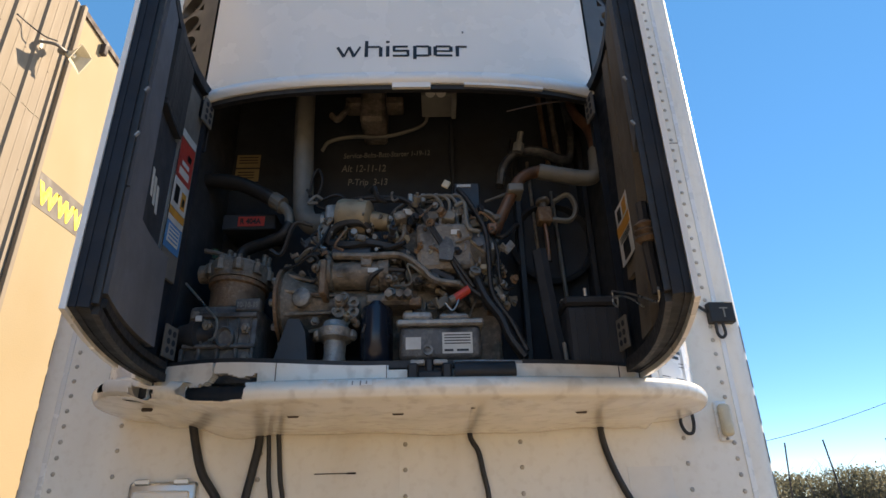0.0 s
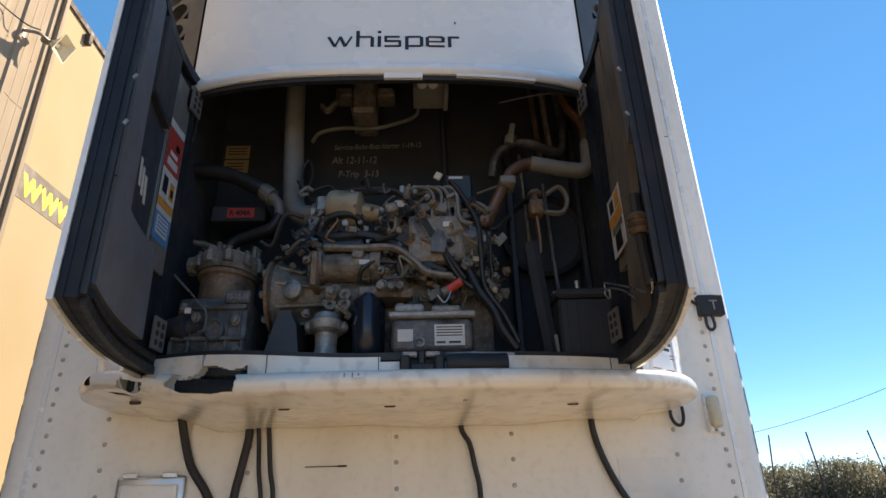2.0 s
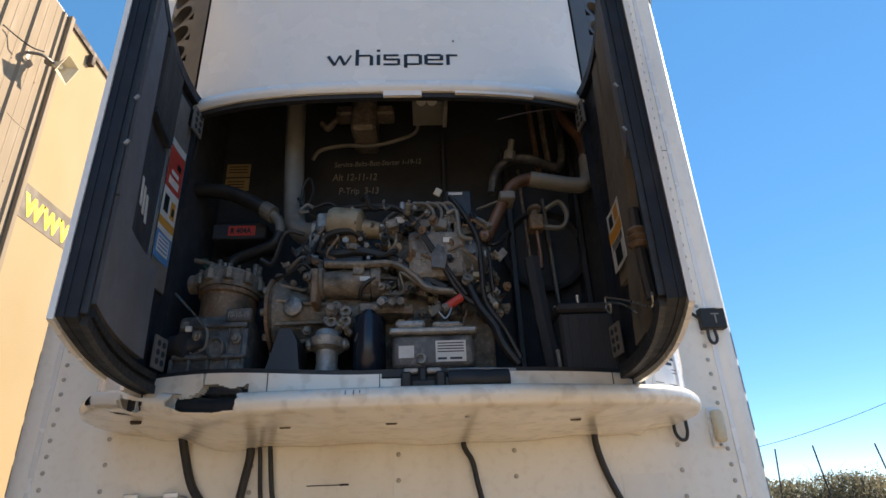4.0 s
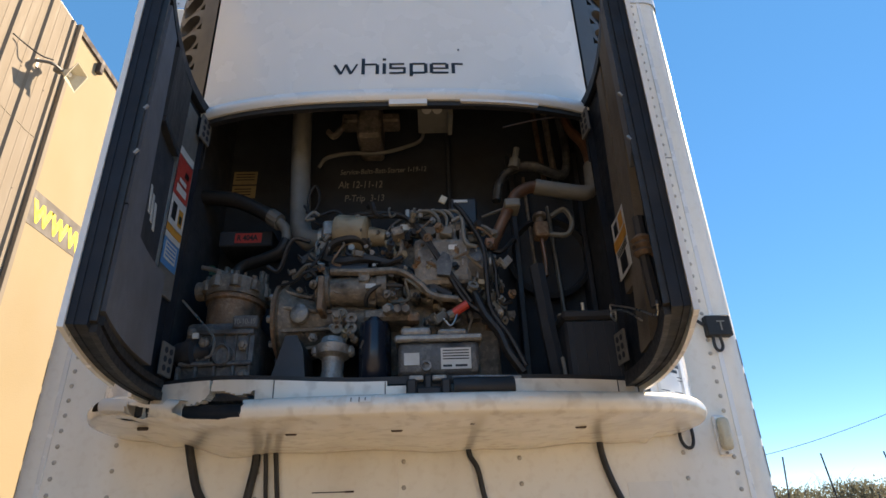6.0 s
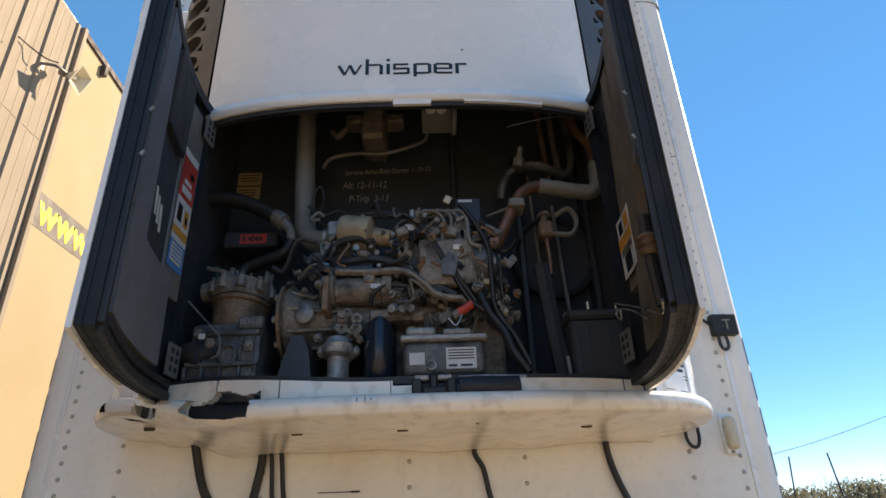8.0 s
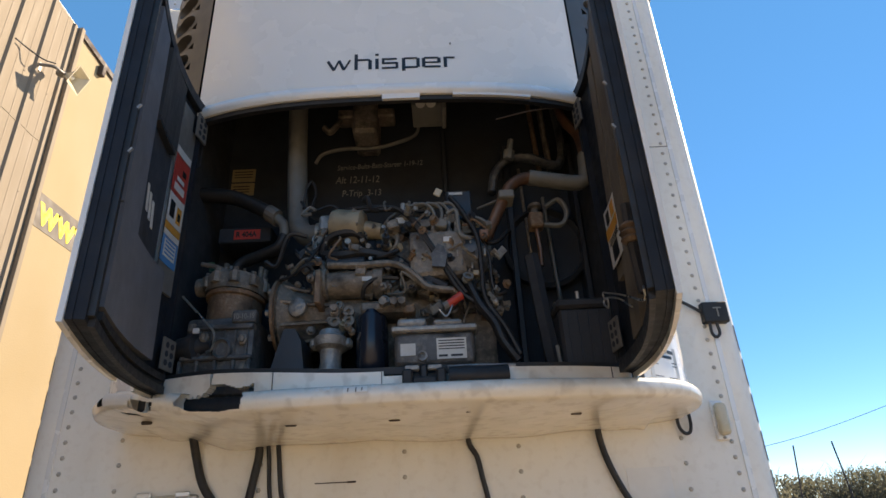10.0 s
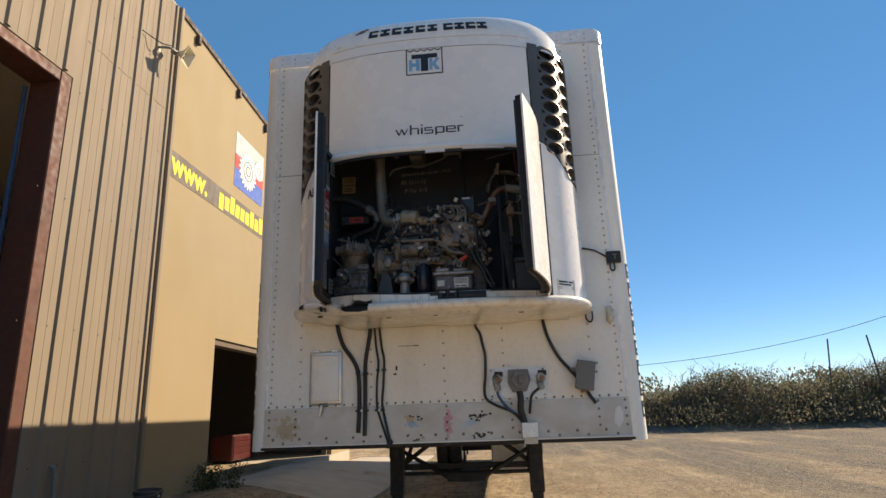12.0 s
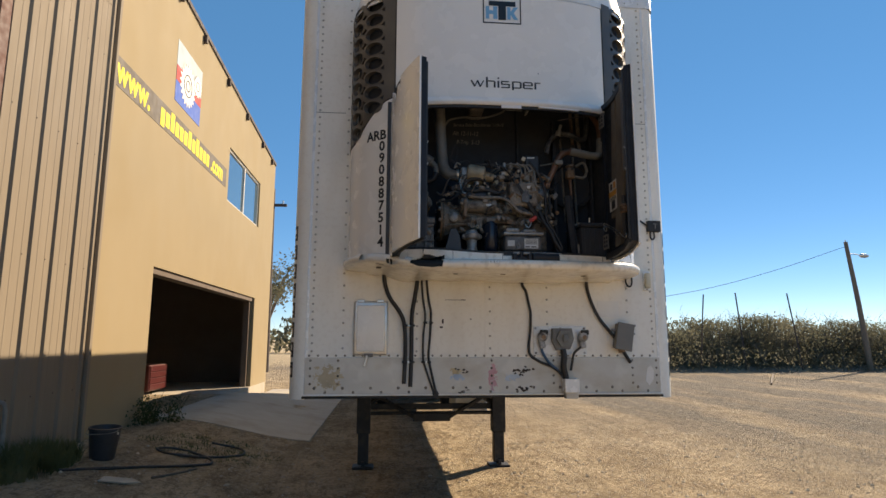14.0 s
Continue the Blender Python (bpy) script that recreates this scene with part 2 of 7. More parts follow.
def _dm(fac, x, y):
    k = _n.nodes.new("ShaderNodeMix")
    k.data_type = "RGBA"
    _n.links.new(fac, k.inputs[0])
    for s, v in ((6, x), (7, y)):
        if isinstance(v, tuple):
            k.inputs[s].default_value = rgba(v)
        else:
            _n.links.new(v, k.inputs[s])
    return k.outputs[2]


def _dmath(op, x, y):
    k = _n.nodes.new("ShaderNodeMath")
    k.operation = op
    for s, v in ((0, x), (1, y)):
        if isinstance(v, (int, float)):
            k.inputs[s].default_value = v
        else:
            _n.links.new(v, k.inputs[s])
    return k.outputs[0]


_sep = _n.nodes.new("ShaderNodeSeparateXYZ")
_n.links.new(_co.outputs["Object"], _sep.inputs[0])
_sand = _dm(_dr(_dn(0.9), 0.40, 0.60), (0.42, 0.315, 0.195), (0.66, 0.52, 0.35))
_sand = _dm(_dr(_dn(2.6, 8, (1, 1, 1), 0, 0.7), 0.50, 0.60, 0, 0.7), _sand, (0.25, 0.185, 0.12))
_sand = _dm(_dr(_dn(9, 8, (1.0, 0.35, 1), 70, 0.7), 0.52, 0.60, 0, 0.65), _sand, (0.21, 0.145, 0.09))
_sand = _dm(_dr(_dn(60, 3), 0.55, 0.72, 0, 0.75), _sand, (0.62, 0.52, 0.39))
_sand = _dm(_dr(_dn(38, 4), 0.58, 0.70, 0, 0.7), _sand, (0.13, 0.095, 0.065))
_sand = _dm(_dr(_dn(17, 6, (1, 1, 1), 0, 0.75), 0.53, 0.58, 0, 0.5), _sand, (0.17, 0.125, 0.082))
_sand = _dm(_dr(_dn(23, 6, (1, 1, 1), 30, 0.75), 0.55, 0.59, 0, 0.75), _sand, (0.68, 0.57, 0.42))
_grav = _dm(_dr(_dn(20, 7, (1, 1, 1), 0, 0.75), 0.44, 0.57), (0.075, 0.068, 0.058), (0.29, 0.26, 0.22))
_grav = _dm(_dr(_dn(3.0, 8, (1, 1, 1), 0, 0.75), 0.45, 0.68, 0, 0.6), _grav, (0.26, 0.21, 0.15))
_grav = _dm(_dr(_dn(110, 2), 0.55, 0.7, 0, 0.7), _grav, (0.52, 0.47, 0.40))
_out = _dr(_dmath("ADD", _dmath("MULTIPLY", _sep.outputs[0], 0.9), _dmath("MULTIPLY", _sep.outputs[1], 0.42)), 3.0, 8.5)
_out = _dmath("MULTIPLY", _out, _dr(_dn(0.5, 6, (1.0, 0.25, 1), -35), 0.3, 0.52))
_edge = _dr(_sep.outputs[1], 31.0, 37.0)
_col = _dm(_out, _sand, _grav)
_col = _dm(_dr(_dn(0.7, 6, (3.0, 0.16, 1), 62), 0.50, 0.64, 0, 0.35), _col, (0.17, 0.135, 0.10))
_col = _dm(_dr(_dn(1.6, 8, (4.0, 0.12, 1), 74, 0.7), 0.54, 0.62, 0, 0.35), _col, (0.50, 0.40, 0.27))
_col = _dm(_edge, _col, (0.46, 0.37, 0.25))
_n.links.new(_col, _b.inputs["Base Color"])
_bp = _n.nodes.new("ShaderNodeBump")
_bp.inputs["Strength"].default_value = 1.0
_bp.inputs["Distance"].default_value = 0.10
_n.links.new(_dmath("ADD", _dn(14, 10, (1, 1, 1), 0, 0.75), _dmath("MULTIPLY", _dn(90, 4), 0.6)), _bp.inputs["Height"])
_n.links.new(_bp.outputs[0], _b.inputs["Normal"])


# ---- mesh tools ----
PLACE = Matrix.Identity(4)   # from an assembly's own coordinates to the place


def part(name, bm, material, parent=None, label="", smooth=False):
    me = bpy.data.meshes.new(name)
    bm.transform(PLACE)
    bm.normal_update()
    bm.to_mesh(me)
    bm.free()
    me.materials.append(material)
    if smooth:
        me.polygons.foreach_set("use_smooth", [True] * len(me.polygons))
        me.set_sharp_from_angle(angle=radians(42))
    ob = new(name, me)
    if parent is not None:
        ob.parent = parent
        if parent.type == "EMPTY":
            ob.matrix_parent_inverse = parent.matrix_basis.inverted()
    if label:
        ob["label"] = label
    return ob


def thing(name, at, label, category, group="", kind=""):
    e = new(name)
    e.empty_display_size = 0.1
    e.matrix_basis = Matrix.Translation(PLACE @ Vector(at))
    return tagged(e, label, category, group, kind)


def solo(name, bm, material, label, category, group="", kind="", smooth=False):
    return tagged(part(name, bm, material, None, "", smooth), label, category, group, kind)


def box(x0, x1, y0, y1, z0, z1, bevel=0.0, bm=None, turn=None, seg=1):
    own = bm is None
    bm = bmesh.new() if own else bm
    c = Vector(((x0 + x1) / 2, (y0 + y1) / 2, (z0 + z1) / 2))
    m = Matrix.Translation(c)
    if turn is not None:
        m = m @ turn.to_4x4()
    r = bmesh.ops.create_cube(bm, size=1, matrix=m @ Matrix.Diagonal((x1 - x0, y1 - y0, z1 - z0, 1)))
    if bevel > 0:
        es = list({e for v in r["verts"] for e in v.link_edges})
        bmesh.ops.bevel(bm, geom=es, offset=bevel, segments=seg, affect="EDGES", profile=0.5)
    return bm


def cyl(p, q, r, r2=None, n=16, bm=None, bevel=0.0):
    """A capped cylinder or cone from p to q."""
    bm = bm or bmesh.new()
    p, q = Vector(p), Vector(q)
    d = q - p
    m = Matrix.Translation((p + q) / 2) @ d.to_track_quat("Z", "Y").to_matrix().to_4x4()
    k = bmesh.ops.create_cone(bm, cap_ends=True, segments=n, radius1=r, radius2=r if r2 is None else r2, depth=d.length, matrix=m)
    if bevel > 0:
        es = [e for e in {e for v in k["verts"] for e in v.link_edges} if any(len(f.verts) > 4 for f in e.link_faces)]
        bmesh.ops.bevel(bm, geom=es, offset=bevel, segments=2, affect="EDGES", profile=0.5)
    return bm


def lathe(p, axis, profile, n=20, bm=None):
    """Rings of (distance along axis, radius) from p."""
    bm = bm or bmesh.new()
    q = Vector(axis).to_track_quat("Z", "Y")
    rings = []
    for h, r in profile:
        rings.append([bm.verts.new(Vector(p) + q @ Vector((r * math.cos(2 * math.pi * i / n), r * math.sin(2 * math.pi * i / n), h))) for i in range(n)])
    for a, b in zip(rings, rings[1:]):
        for i in range(n):
            bm.faces.new((a[i], a[(i + 1) % n], b[(i + 1) % n], b[i]))
    bm.faces.new(rings[0][::-1])
    bm.faces.new(rings[-1])
    return bm


def curved(pts, per=6):
    """A smooth line through points."""
    P = [Vector(p) for p in pts]
    P = [2 * P[0] - P[1]] + P + [2 * P[-1] - P[-2]]
    out = []
    for i in range(1, len(P) - 2):
        a, b, c, d = P[i - 1:i + 3]
        for k in range(per):
            t = k / per
            out.append(0.5 * (2 * b + (c - a) * t + (2 * a - 5 * b + 4 * c - d) * t * t + (3 * b - a - 3 * c + d) * t ** 3))
    return out + [P[-2]]


def tube(pts, r, n=10, per=6, bm=None):
    bm = bm or bmesh.new()
    line = curved(pts, per) if per > 1 else [Vector(p) for p in pts]
    up = Vector((0.13, 0.31, 0.94))
    rings = []
    for i, p in enumerate(line):
        d = (line[min(i + 1, len(line) - 1)] - line[max(i - 1, 0)]).normalized()
        s = d.cross(up).normalized()
        up = s.cross(d).normalized()
        rr = r(i / (len(line) - 1)) if callable(r) else r
        rings.append([bm.verts.new(p + rr * (math.cos(2 * math.pi * k / n) * s + math.sin(2 * math.pi * k / n) * up)) for k in range(n)])
    for a, b in zip(rings, rings[1:]):
        for k in range(n):
            bm.faces.new((a[k], a[(k + 1) % n], b[(k + 1) % n], b[k]))
    bm.faces.new(rings[0][::-1])
    bm.faces.new(rings[-1])
    return bm


def sheet(f, us, vs, thick=0.0, keep=None, bm=None):
    """A surface f(u, v, offset) over a grid of us and vs, closed to a thickness behind it."""
    bm = bm or bmesh.new()
    nu, nv = len(us), len(vs)
    top = [[bm.verts.new(f(u, v, 0.0)) for v in vs] for u in us]
    ok = [[keep is None or keep((us[i] + us[i + 1]) / 2, (vs[j] + vs[j + 1]) / 2) for j in range(nv - 1)] for i in range(nu - 1)]
    low = [[bm.verts.new(f(u, v, -thick)) for v in vs] for u in us] if thick else None
    has = lambda i, j: 0 <= i < nu - 1 and 0 <= j < nv - 1 and ok[i][j]
    for i in range(nu - 1):
        for j in range(nv - 1):
            if not ok[i][j]:
                continue
            q = ((i, j), (i + 1, j), (i + 1, j + 1), (i, j + 1))
            bm.faces.new([top[a][b] for a, b in q])
            if thick:
                bm.faces.new([low[a][b] for a, b in q[::-1]])
                for (di, dj), (a, b) in (((0, -1), (q[0], q[1])), ((1, 0), (q[1], q[2])), ((0, 1), (q[2], q[3])), ((-1, 0), (q[3], q[0]))):
                    if not has(i + di, j + dj):
                        bm.faces.new((top[b[0]][b[1]], top[a[0]][a[1]], low[a[0]][a[1]], low[b[0]][b[1]]))
    bmesh.ops.delete(bm, geom=[v for v in bm.verts if not v.link_faces], context="VERTS")
    return bm


def prism(poly, place, depth, bm=None):
    """A flat outline of (u, v) points, laid by place(u, v, w) and given a depth."""
    bm = bm or bmesh.new()
    a = [bm.verts.new(place(u, v, 0.0)) for u, v in poly]
    b = [bm.verts.new(place(u, v, depth)) for u, v in poly]
    bm.faces.new(a[::-1])
    bm.faces.new(b)
    for i in range(len(a)):
        j = (i + 1) % len(a)
        bm.faces.new((a[i], a[j], b[j], b[i]))
    return bm


def steps(a, b, n):
    return [a + (b - a) * i / n for i in range(n + 1)]


def lettered(text, size, place, depth=0.0015, wide=1.0, shear=0.0, gap=1.0, bold=0.0, align="LEFT"):
    """Letters of the built-in font, laid by place(u, v, w)."""
    cu = bpy.data.curves.new("letters", "FONT")
    cu.body, cu.size, cu.extrude, cu.shear, cu.space_character, cu.offset, cu.align_x = text, size, 0.5, shear, gap, bold, align
    cu.resolution_u = 3
    ob = bpy.data.objects.new("letters", cu)
    me = bpy.data.meshes.new_from_object(ob)
    bm = bmesh.new()
    bm.from_mesh(me)
    for v in bm.verts:
        v.co = place(v.co.x * wide, v.co.y, depth if v.co.z > 0 else -0.0008)
    bpy.data.objects.remove(ob)
    bpy.data.curves.remove(cu)
    bpy.data.meshes.remove(me)
    return bm


def bars(rects, place, depth=0.0015, bm=None):
    bm = bm or bmesh.new()
    for u0, u1, v0, v1 in rects:
        prism([(u0, v0), (u1, v0), (u1, v1), (u0, v1)], place, depth, bm)
    return bm


def smoothstep(x):
    x = max(0.0, min(1.0, x))
    return x * x * (3 - 2 * x)


# ---- ground ----
def rise(x, y):
    """The yard climbs a little towards the workshop wall."""
    return 0.38 * smoothstep((-1.6 - x) / 2.5) * smoothstep((15.0 - y) / 6.0) * smoothstep((y + 14.0) / 4.0)


def yard(x, y):
    n = noise.fractal(Vector((x * 0.6, y * 0.6, 3.1)), 1.0, 2.0, 4) * 0.022
    rut = 0.012 * math.sin(x * 5.0 - y * 2.2) * noise.noise(Vector((x * 0.3, y * 0.3, 7.7)))
    fade = 1.0 if abs(x) < 30 and -20 < y < 60 else 0.0
    quiet = 0.25 if x < -3.7 else 1.0
    clods = 0.0
    if -4.2 < x < 9.5 and -1.6 < y < 11:
        clods = 0.016 * noise.fractal(Vector((x * 4.3, y * 4.3, 5.0)), 0.7, 2.0, 3)
    return rise(x, y) + (n + rut + clods) * fade * quiet


def axis_steps(near0, near1, step, far):
    inner = [near0 + step * i for i in range(int((near1 - near0) / step) + 1)]
    out, d = [], step
    a = inner[-1]
    while a < far:
        d *= 1.22
        a += d
        out.append(a)
    low, d, a = [], step, inner[0]
    while a > -far:
        d *= 1.22
        a -= d
        low.append(a)
    return low[::-1] + inner + out


gx, gy = axis_steps(-5.0, 9.5, 0.065, 1500), axis_steps(-1.5, 11.0, 0.065, 1500)
gv = [(x, y, yard(x, y)) for x in gx for y in gy]
ny = len(gy)
gf = [(i * ny + j, (i + 1) * ny + j, (i + 1) * ny + j + 1, i * ny + j + 1) for i in range(len(gx) - 1) for j in range(ny - 1)]
gm = bpy.data.meshes.new("ground")
gm.from_pydata(gv, [], gf)
gm.polygons.foreach_set("use_smooth", [True] * len(gm.polygons))
gm.materials.append(DIRT)
tagged(new("ground", gm), "sandy gravel yard with tyre scuffs", "ground", kind="structure")

# ---- workshop building ----
WX = -4.28            # face of the wall towards the trailer
SEAM = 3.52           # steel siding ends and stucco begins
END = 14.4


def eave(y):
    return 7.66 - 0.055 * (y - 2.7)


shop = thing("workshop_building", (WX - 4, 3, 0.3), "workshop with beige ribbed steel siding and yellow stucco wall", "building")


def yz(u, v, w):
    """Wall coordinates: u along the wall, v up, w proud of it."""
    return Vector((WX + w, u, v))


DY0, DY1, DZ = 5.40, 12.4, 2.69          # stucco bay door
WY0, WY1, WZ0, WZ1 = 9.19, 12.4, 4.64, 5.88   # window
T = 0.25


def wall_block(y0, y1, z0, z1, slope=False, x1=WX, thick=T):
    bm = bmesh.new()
    top = (lambda y: eave(y)) if slope else (lambda y: z1)
    ys = (y0, y1)
    v = [bm.verts.new((x, y, z)) for x in (x1 - thick, x1) for y in ys for z in (z0, top(y))]
    for f in ((0, 1, 3, 2), (4, 6, 7, 5), (0, 4, 5, 1), (2, 3, 7, 6), (1, 5, 7, 3), (0, 2, 6, 4)):
        bm.faces.new([v[i] for i in f])
    return bm


sw = bmesh.new()


def add_block(bm, *a, **k):
    b = wall_block(*a, **k)
    me = bpy.data.meshes.new("tmp")
    b.to_mesh(me)
    b.free()
    bm.from_mesh(me)
    bpy.data.meshes.remove(me)


add_block(sw, SEAM + 0.004, DY0, 0.0, DZ)
add_block(sw, DY1, END, 0.0, DZ)
add_block(sw, SEAM + 0.004, WY0, DZ, WZ0)
add_block(sw, WY0, WY1, DZ, WZ0)
add_block(sw, WY1, END, DZ, WZ0)
add_block(sw, SEAM + 0.004, WY0, WZ0, WZ1)
add_block(sw, WY1, END, WZ0, WZ1)
add_block(sw, SEAM + 0.004, END, WZ1, 0, slope=True)
bmesh.ops.remove_doubles(sw, verts=sw.verts, dist=0.0005)
part("stucco_wall", sw, STUCCO, shop, "yellow stucco wall with open bay")

# steel siding with a tall bay door
BY1, BY0, BZ = 1.55, -5.2, 5.22
SX = WX + 0.02
sd = bmesh.new()
add_block(sd, BY1, SEAM, 0.0, BZ, x1=SX, thick=0.03)
add_block(sd, -9.0, BY0, 0.0, BZ, x1=SX, thick=0.03)
add_block(sd, -9.0, SEAM, BZ, 0, slope=True, x1=SX, thick=0.03)
part("siding_sheet", sd, SIDING, shop, "beige steel siding sheet")


def rib_bar(z0, z1, half, top, high):
    bm = bmesh.new()
    prof = [(0, -half), (high, -top), (high, top), (0, half)]
    a = [bm.verts.new((x, y, z0)) for x, y in prof]
    b = [bm.verts.new((x, y, z1)) for x, y in prof]
    for i in range(4):
        j = (i + 1) % 4
        bm.faces.new((a[i], a[j], b[j], b[i]))
    bm.faces.new(a[::-1])
    bm.faces.new(b)
    return bm


y = SEAM - 0.11
k = 0
while y > -3.6:
    z0 = 0.0 if y > BY1 + 0.05 else BZ + 0.02
    part("rib", rib_bar(z0, eave(y) - 0.02, 0.040, 0.020, 0.026), SIDING, shop).location = (SX, y, 0)
    for dy in (0.133, 0.267):
        if y - dy > BY1 + 0.03 or y - dy < BY1 - 0.05:
            zz = 0.0 if y - dy > BY1 else BZ + 0.02
            part("minor_rib", rib_bar(zz, eave(y) - 0.02, 0.010, 0.004, 0.003), SIDING, shop).location = (SX, y - dy, 0)
    y -= 0.40
    k += 1

screws = bmesh.new()
for zz in (1.0, 2.4, 3.8, 5.1, 6.4):
    for i in range(6):
        cyl((SX, SEAM - 0.24 - 0.40 * i, zz), (SX + 0.006, SEAM - 0.24 - 0.40 * i, zz), 0.008, n=6, bm=screws)
part("siding_screws", screws, POST, shop)
part("corner_trim", box(SX + 0.003, SX + 0.05, SEAM - 0.03, SEAM + 0.035, 0.2, eave(SEAM) + 0.03, 0.004), SIDING, shop, "pale steel corner trim")
part("corner_gap", box(WX + 0.002, WX + 0.022, SEAM + 0.036, SEAM + 0.06, 0.2, eave(SEAM), 0.0), POST, shop, "dark caulked joint")
# torn edge of an upper sheet lap
part("sheet_lap", sheet(lambda u, v, w: Vector((SX + 0.004 + w, u, v + 0.006 * math.sin(u * 23))), steps(1.7, 3.4, 24), [5.80, 5.81], 0.004), SIDING, shop)

# bay door frame and the dark space behind
part("door_jamb", box(WX - 0.35, WX + 0.015, BY1 - 0.17, BY1 - 0.004, 0.0, BZ, 0.01), RUSTFRAME, shop, "red oxide steel jamb")
part("door_lintel", box(WX - 0.35, WX + 0.015, BY0, BY1 - 0.174, BZ - 0.14, BZ - 0.004, 0.01), RUSTFRAME, shop, "red oxide steel lintel")
part("door_track", box(WX - 0.36, WX - 0.33, BY1 - 0.24, BY1 - 0.20, 0.0, BZ - 0.2, 0.004), BLUEHOSE, shop, "blue painted door track")
part("inner_purlin", box(WX - 0.6, WX - 0.45, BY0, BY1 - 0.2, 2.9, 3.06, 0.004), RUSTFRAME, shop)
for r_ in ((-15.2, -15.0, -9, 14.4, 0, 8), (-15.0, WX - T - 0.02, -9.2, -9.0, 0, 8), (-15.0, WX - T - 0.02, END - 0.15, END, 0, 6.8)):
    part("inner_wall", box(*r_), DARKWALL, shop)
part("inner_floor", box(-15.0, WX + 0.02, -9.0, END - 0.2, -0.2, 0.345), CONC, shop, "bare concrete floor")
rf = bmesh.new()
rv = [rf.verts.new(p) for p in ((-15.3, -9.2, eave(-9.2)), (WX - 0.02, -9.2, eave(-9.2)), (WX - 0.02, END + 0.02, eave(END)), (-15.3, END + 0.02, eave(END)))]
rt = [rf.verts.new(v.co + Vector((0, 0, 0.06))) for v in rv]
rf.faces.new(rv[::-1])
rf.faces.new(rt)
for i in range(4):
    rf.faces.new((rv[i], rv[(i + 1) % 4], rt[(i + 1) % 4], rt[i]))
part("roof", rf, TRIM, shop, "low-pitched metal roof edge")
part("eave_trim", sheet(lambda u, v, w: Vector((WX + 0.03 + w, u, eave(u) + v)), steps(SEAM, END, 8), [-0.03, 0.05], 0.06), POST, shop, "dark metal eave edge")
for yy in (4.08, 5.65, 6.97, 8.69, 10.48, 12.34, 13.7):
    part("scupper", box(WX, WX + 0.07, yy - 0.04, yy + 0.04, eave(yy) - 0.22, eave(yy) - 0.06, 0.008), POST, shop, "dark rusty roof scupper")
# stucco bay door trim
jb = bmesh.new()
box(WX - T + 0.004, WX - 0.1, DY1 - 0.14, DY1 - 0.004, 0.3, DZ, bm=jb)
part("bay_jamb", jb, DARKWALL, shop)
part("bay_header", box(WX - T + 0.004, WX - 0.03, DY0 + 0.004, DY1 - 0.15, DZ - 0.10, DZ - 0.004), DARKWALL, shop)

# painted band, letters and mural
part("painted_band", bars([(SEAM + 0.09, 9.0, 4.885, 5.30)], yz, 0.004), BAND, shop, "dark grey painted band")


def band_text(u, v, w):
    return Vector((WX + 0.004 + w, u, v))


part("band_lettering", lettered("www.", 0.50, lambda u, v, w: band_text(3.68 + u, 4.96 + v, w), 0.003, wide=0.93, bold=0.015), YELLOW, shop, "yellow painted letters")
for i in range(12):
    u0, hi = 5.20 + i * 0.215, 0.32 if i in (2, 6, 8) else 0.24
    part("band_bar", bars([(u0, u0 + 0.165, 4.96 - (0.05 if i == 0 else 0.0), 4.96 + hi)], band_text, 0.003), YELLOW, shop, "yellow painted bar")
part("band_lettering", lettered(".com", 0.48, lambda u, v, w: band_text(7.86 + u, 4.96 + v, w), 0.003, wide=0.9, bold=0.015), YELLOW, shop, "yellow painted letters")
MURAL = Matrix.Translation((0, 0.33, -0.085)) @ Matrix.Diagonal((1, 1.27, 1.215, 1))
PLACE = MURAL
mur = part("mural", bars([(4.24, 5.26, 5.18, 5.52), (4.24, 5.26, 4.98, 5.18)], yz, 0.004), MSKY, shop, "faded painted mural with two gear wheels")
for r_ in ((4.24, 4.56, 4.93, 5.15), (4.92, 5.26, 4.93, 5.08)):
    part("mural_red", bars([r_], lambda u, v, w: yz(u, v, w + 0.004), 0.003), MRED, mur)
part("mural_blue", bars([(4.24, 5.26, 4.63, 4.93)], yz, 0.005), MBLUE, mur)


def gear_shape(cy, cz, r, teeth):
    pts = []
    for i in range(teeth * 4):
        rr = r if i % 4 in (0, 1) else r * 0.83
        a = 2 * math.pi * i / (teeth * 4)
        pts.append((cy + rr * math.cos(a), cz + rr * math.sin(a)))
    return pts


part("gear", prism(gear_shape(4.68, 5.02, 0.31, 20), lambda u, v, w: yz(u, v, 0.008 + w), 0.003), MWHITE, mur, "white painted gear")
part("gear", prism(gear_shape(5.07, 5.19, 0.17, 16), lambda u, v, w: yz(u, v, 0.0115 + w), 0.003), MWHITE, mur, "small white painted gear")
for cy, cz, r in ((4.68, 5.02, 0.15), (4.68, 5.02, 0.07), (5.07, 5.19, 0.06)):
    ring = bmesh.new()
    for i in range(28):
        a0, a1 = 2 * math.pi * i / 28, 2 * math.pi * (i + 1) / 28
        prism([(cy + r * math.cos(a0), cz + r * math.sin(a0)), (cy + (r + .014) * math.cos(a0), cz + (r + .014) * math.sin(a0)),
               (cy + (r + .014) * math.cos(a1), cz + (r + .014) * math.sin(a1)), (cy + r * math.cos(a1), cz + r * math.sin(a1))], lambda u, v, w: yz(u, v, 0.0152 + w), 0.002, ring)
    part("gear_ring", ring, INK, mur)

PLACE = Matrix.Identity(4)
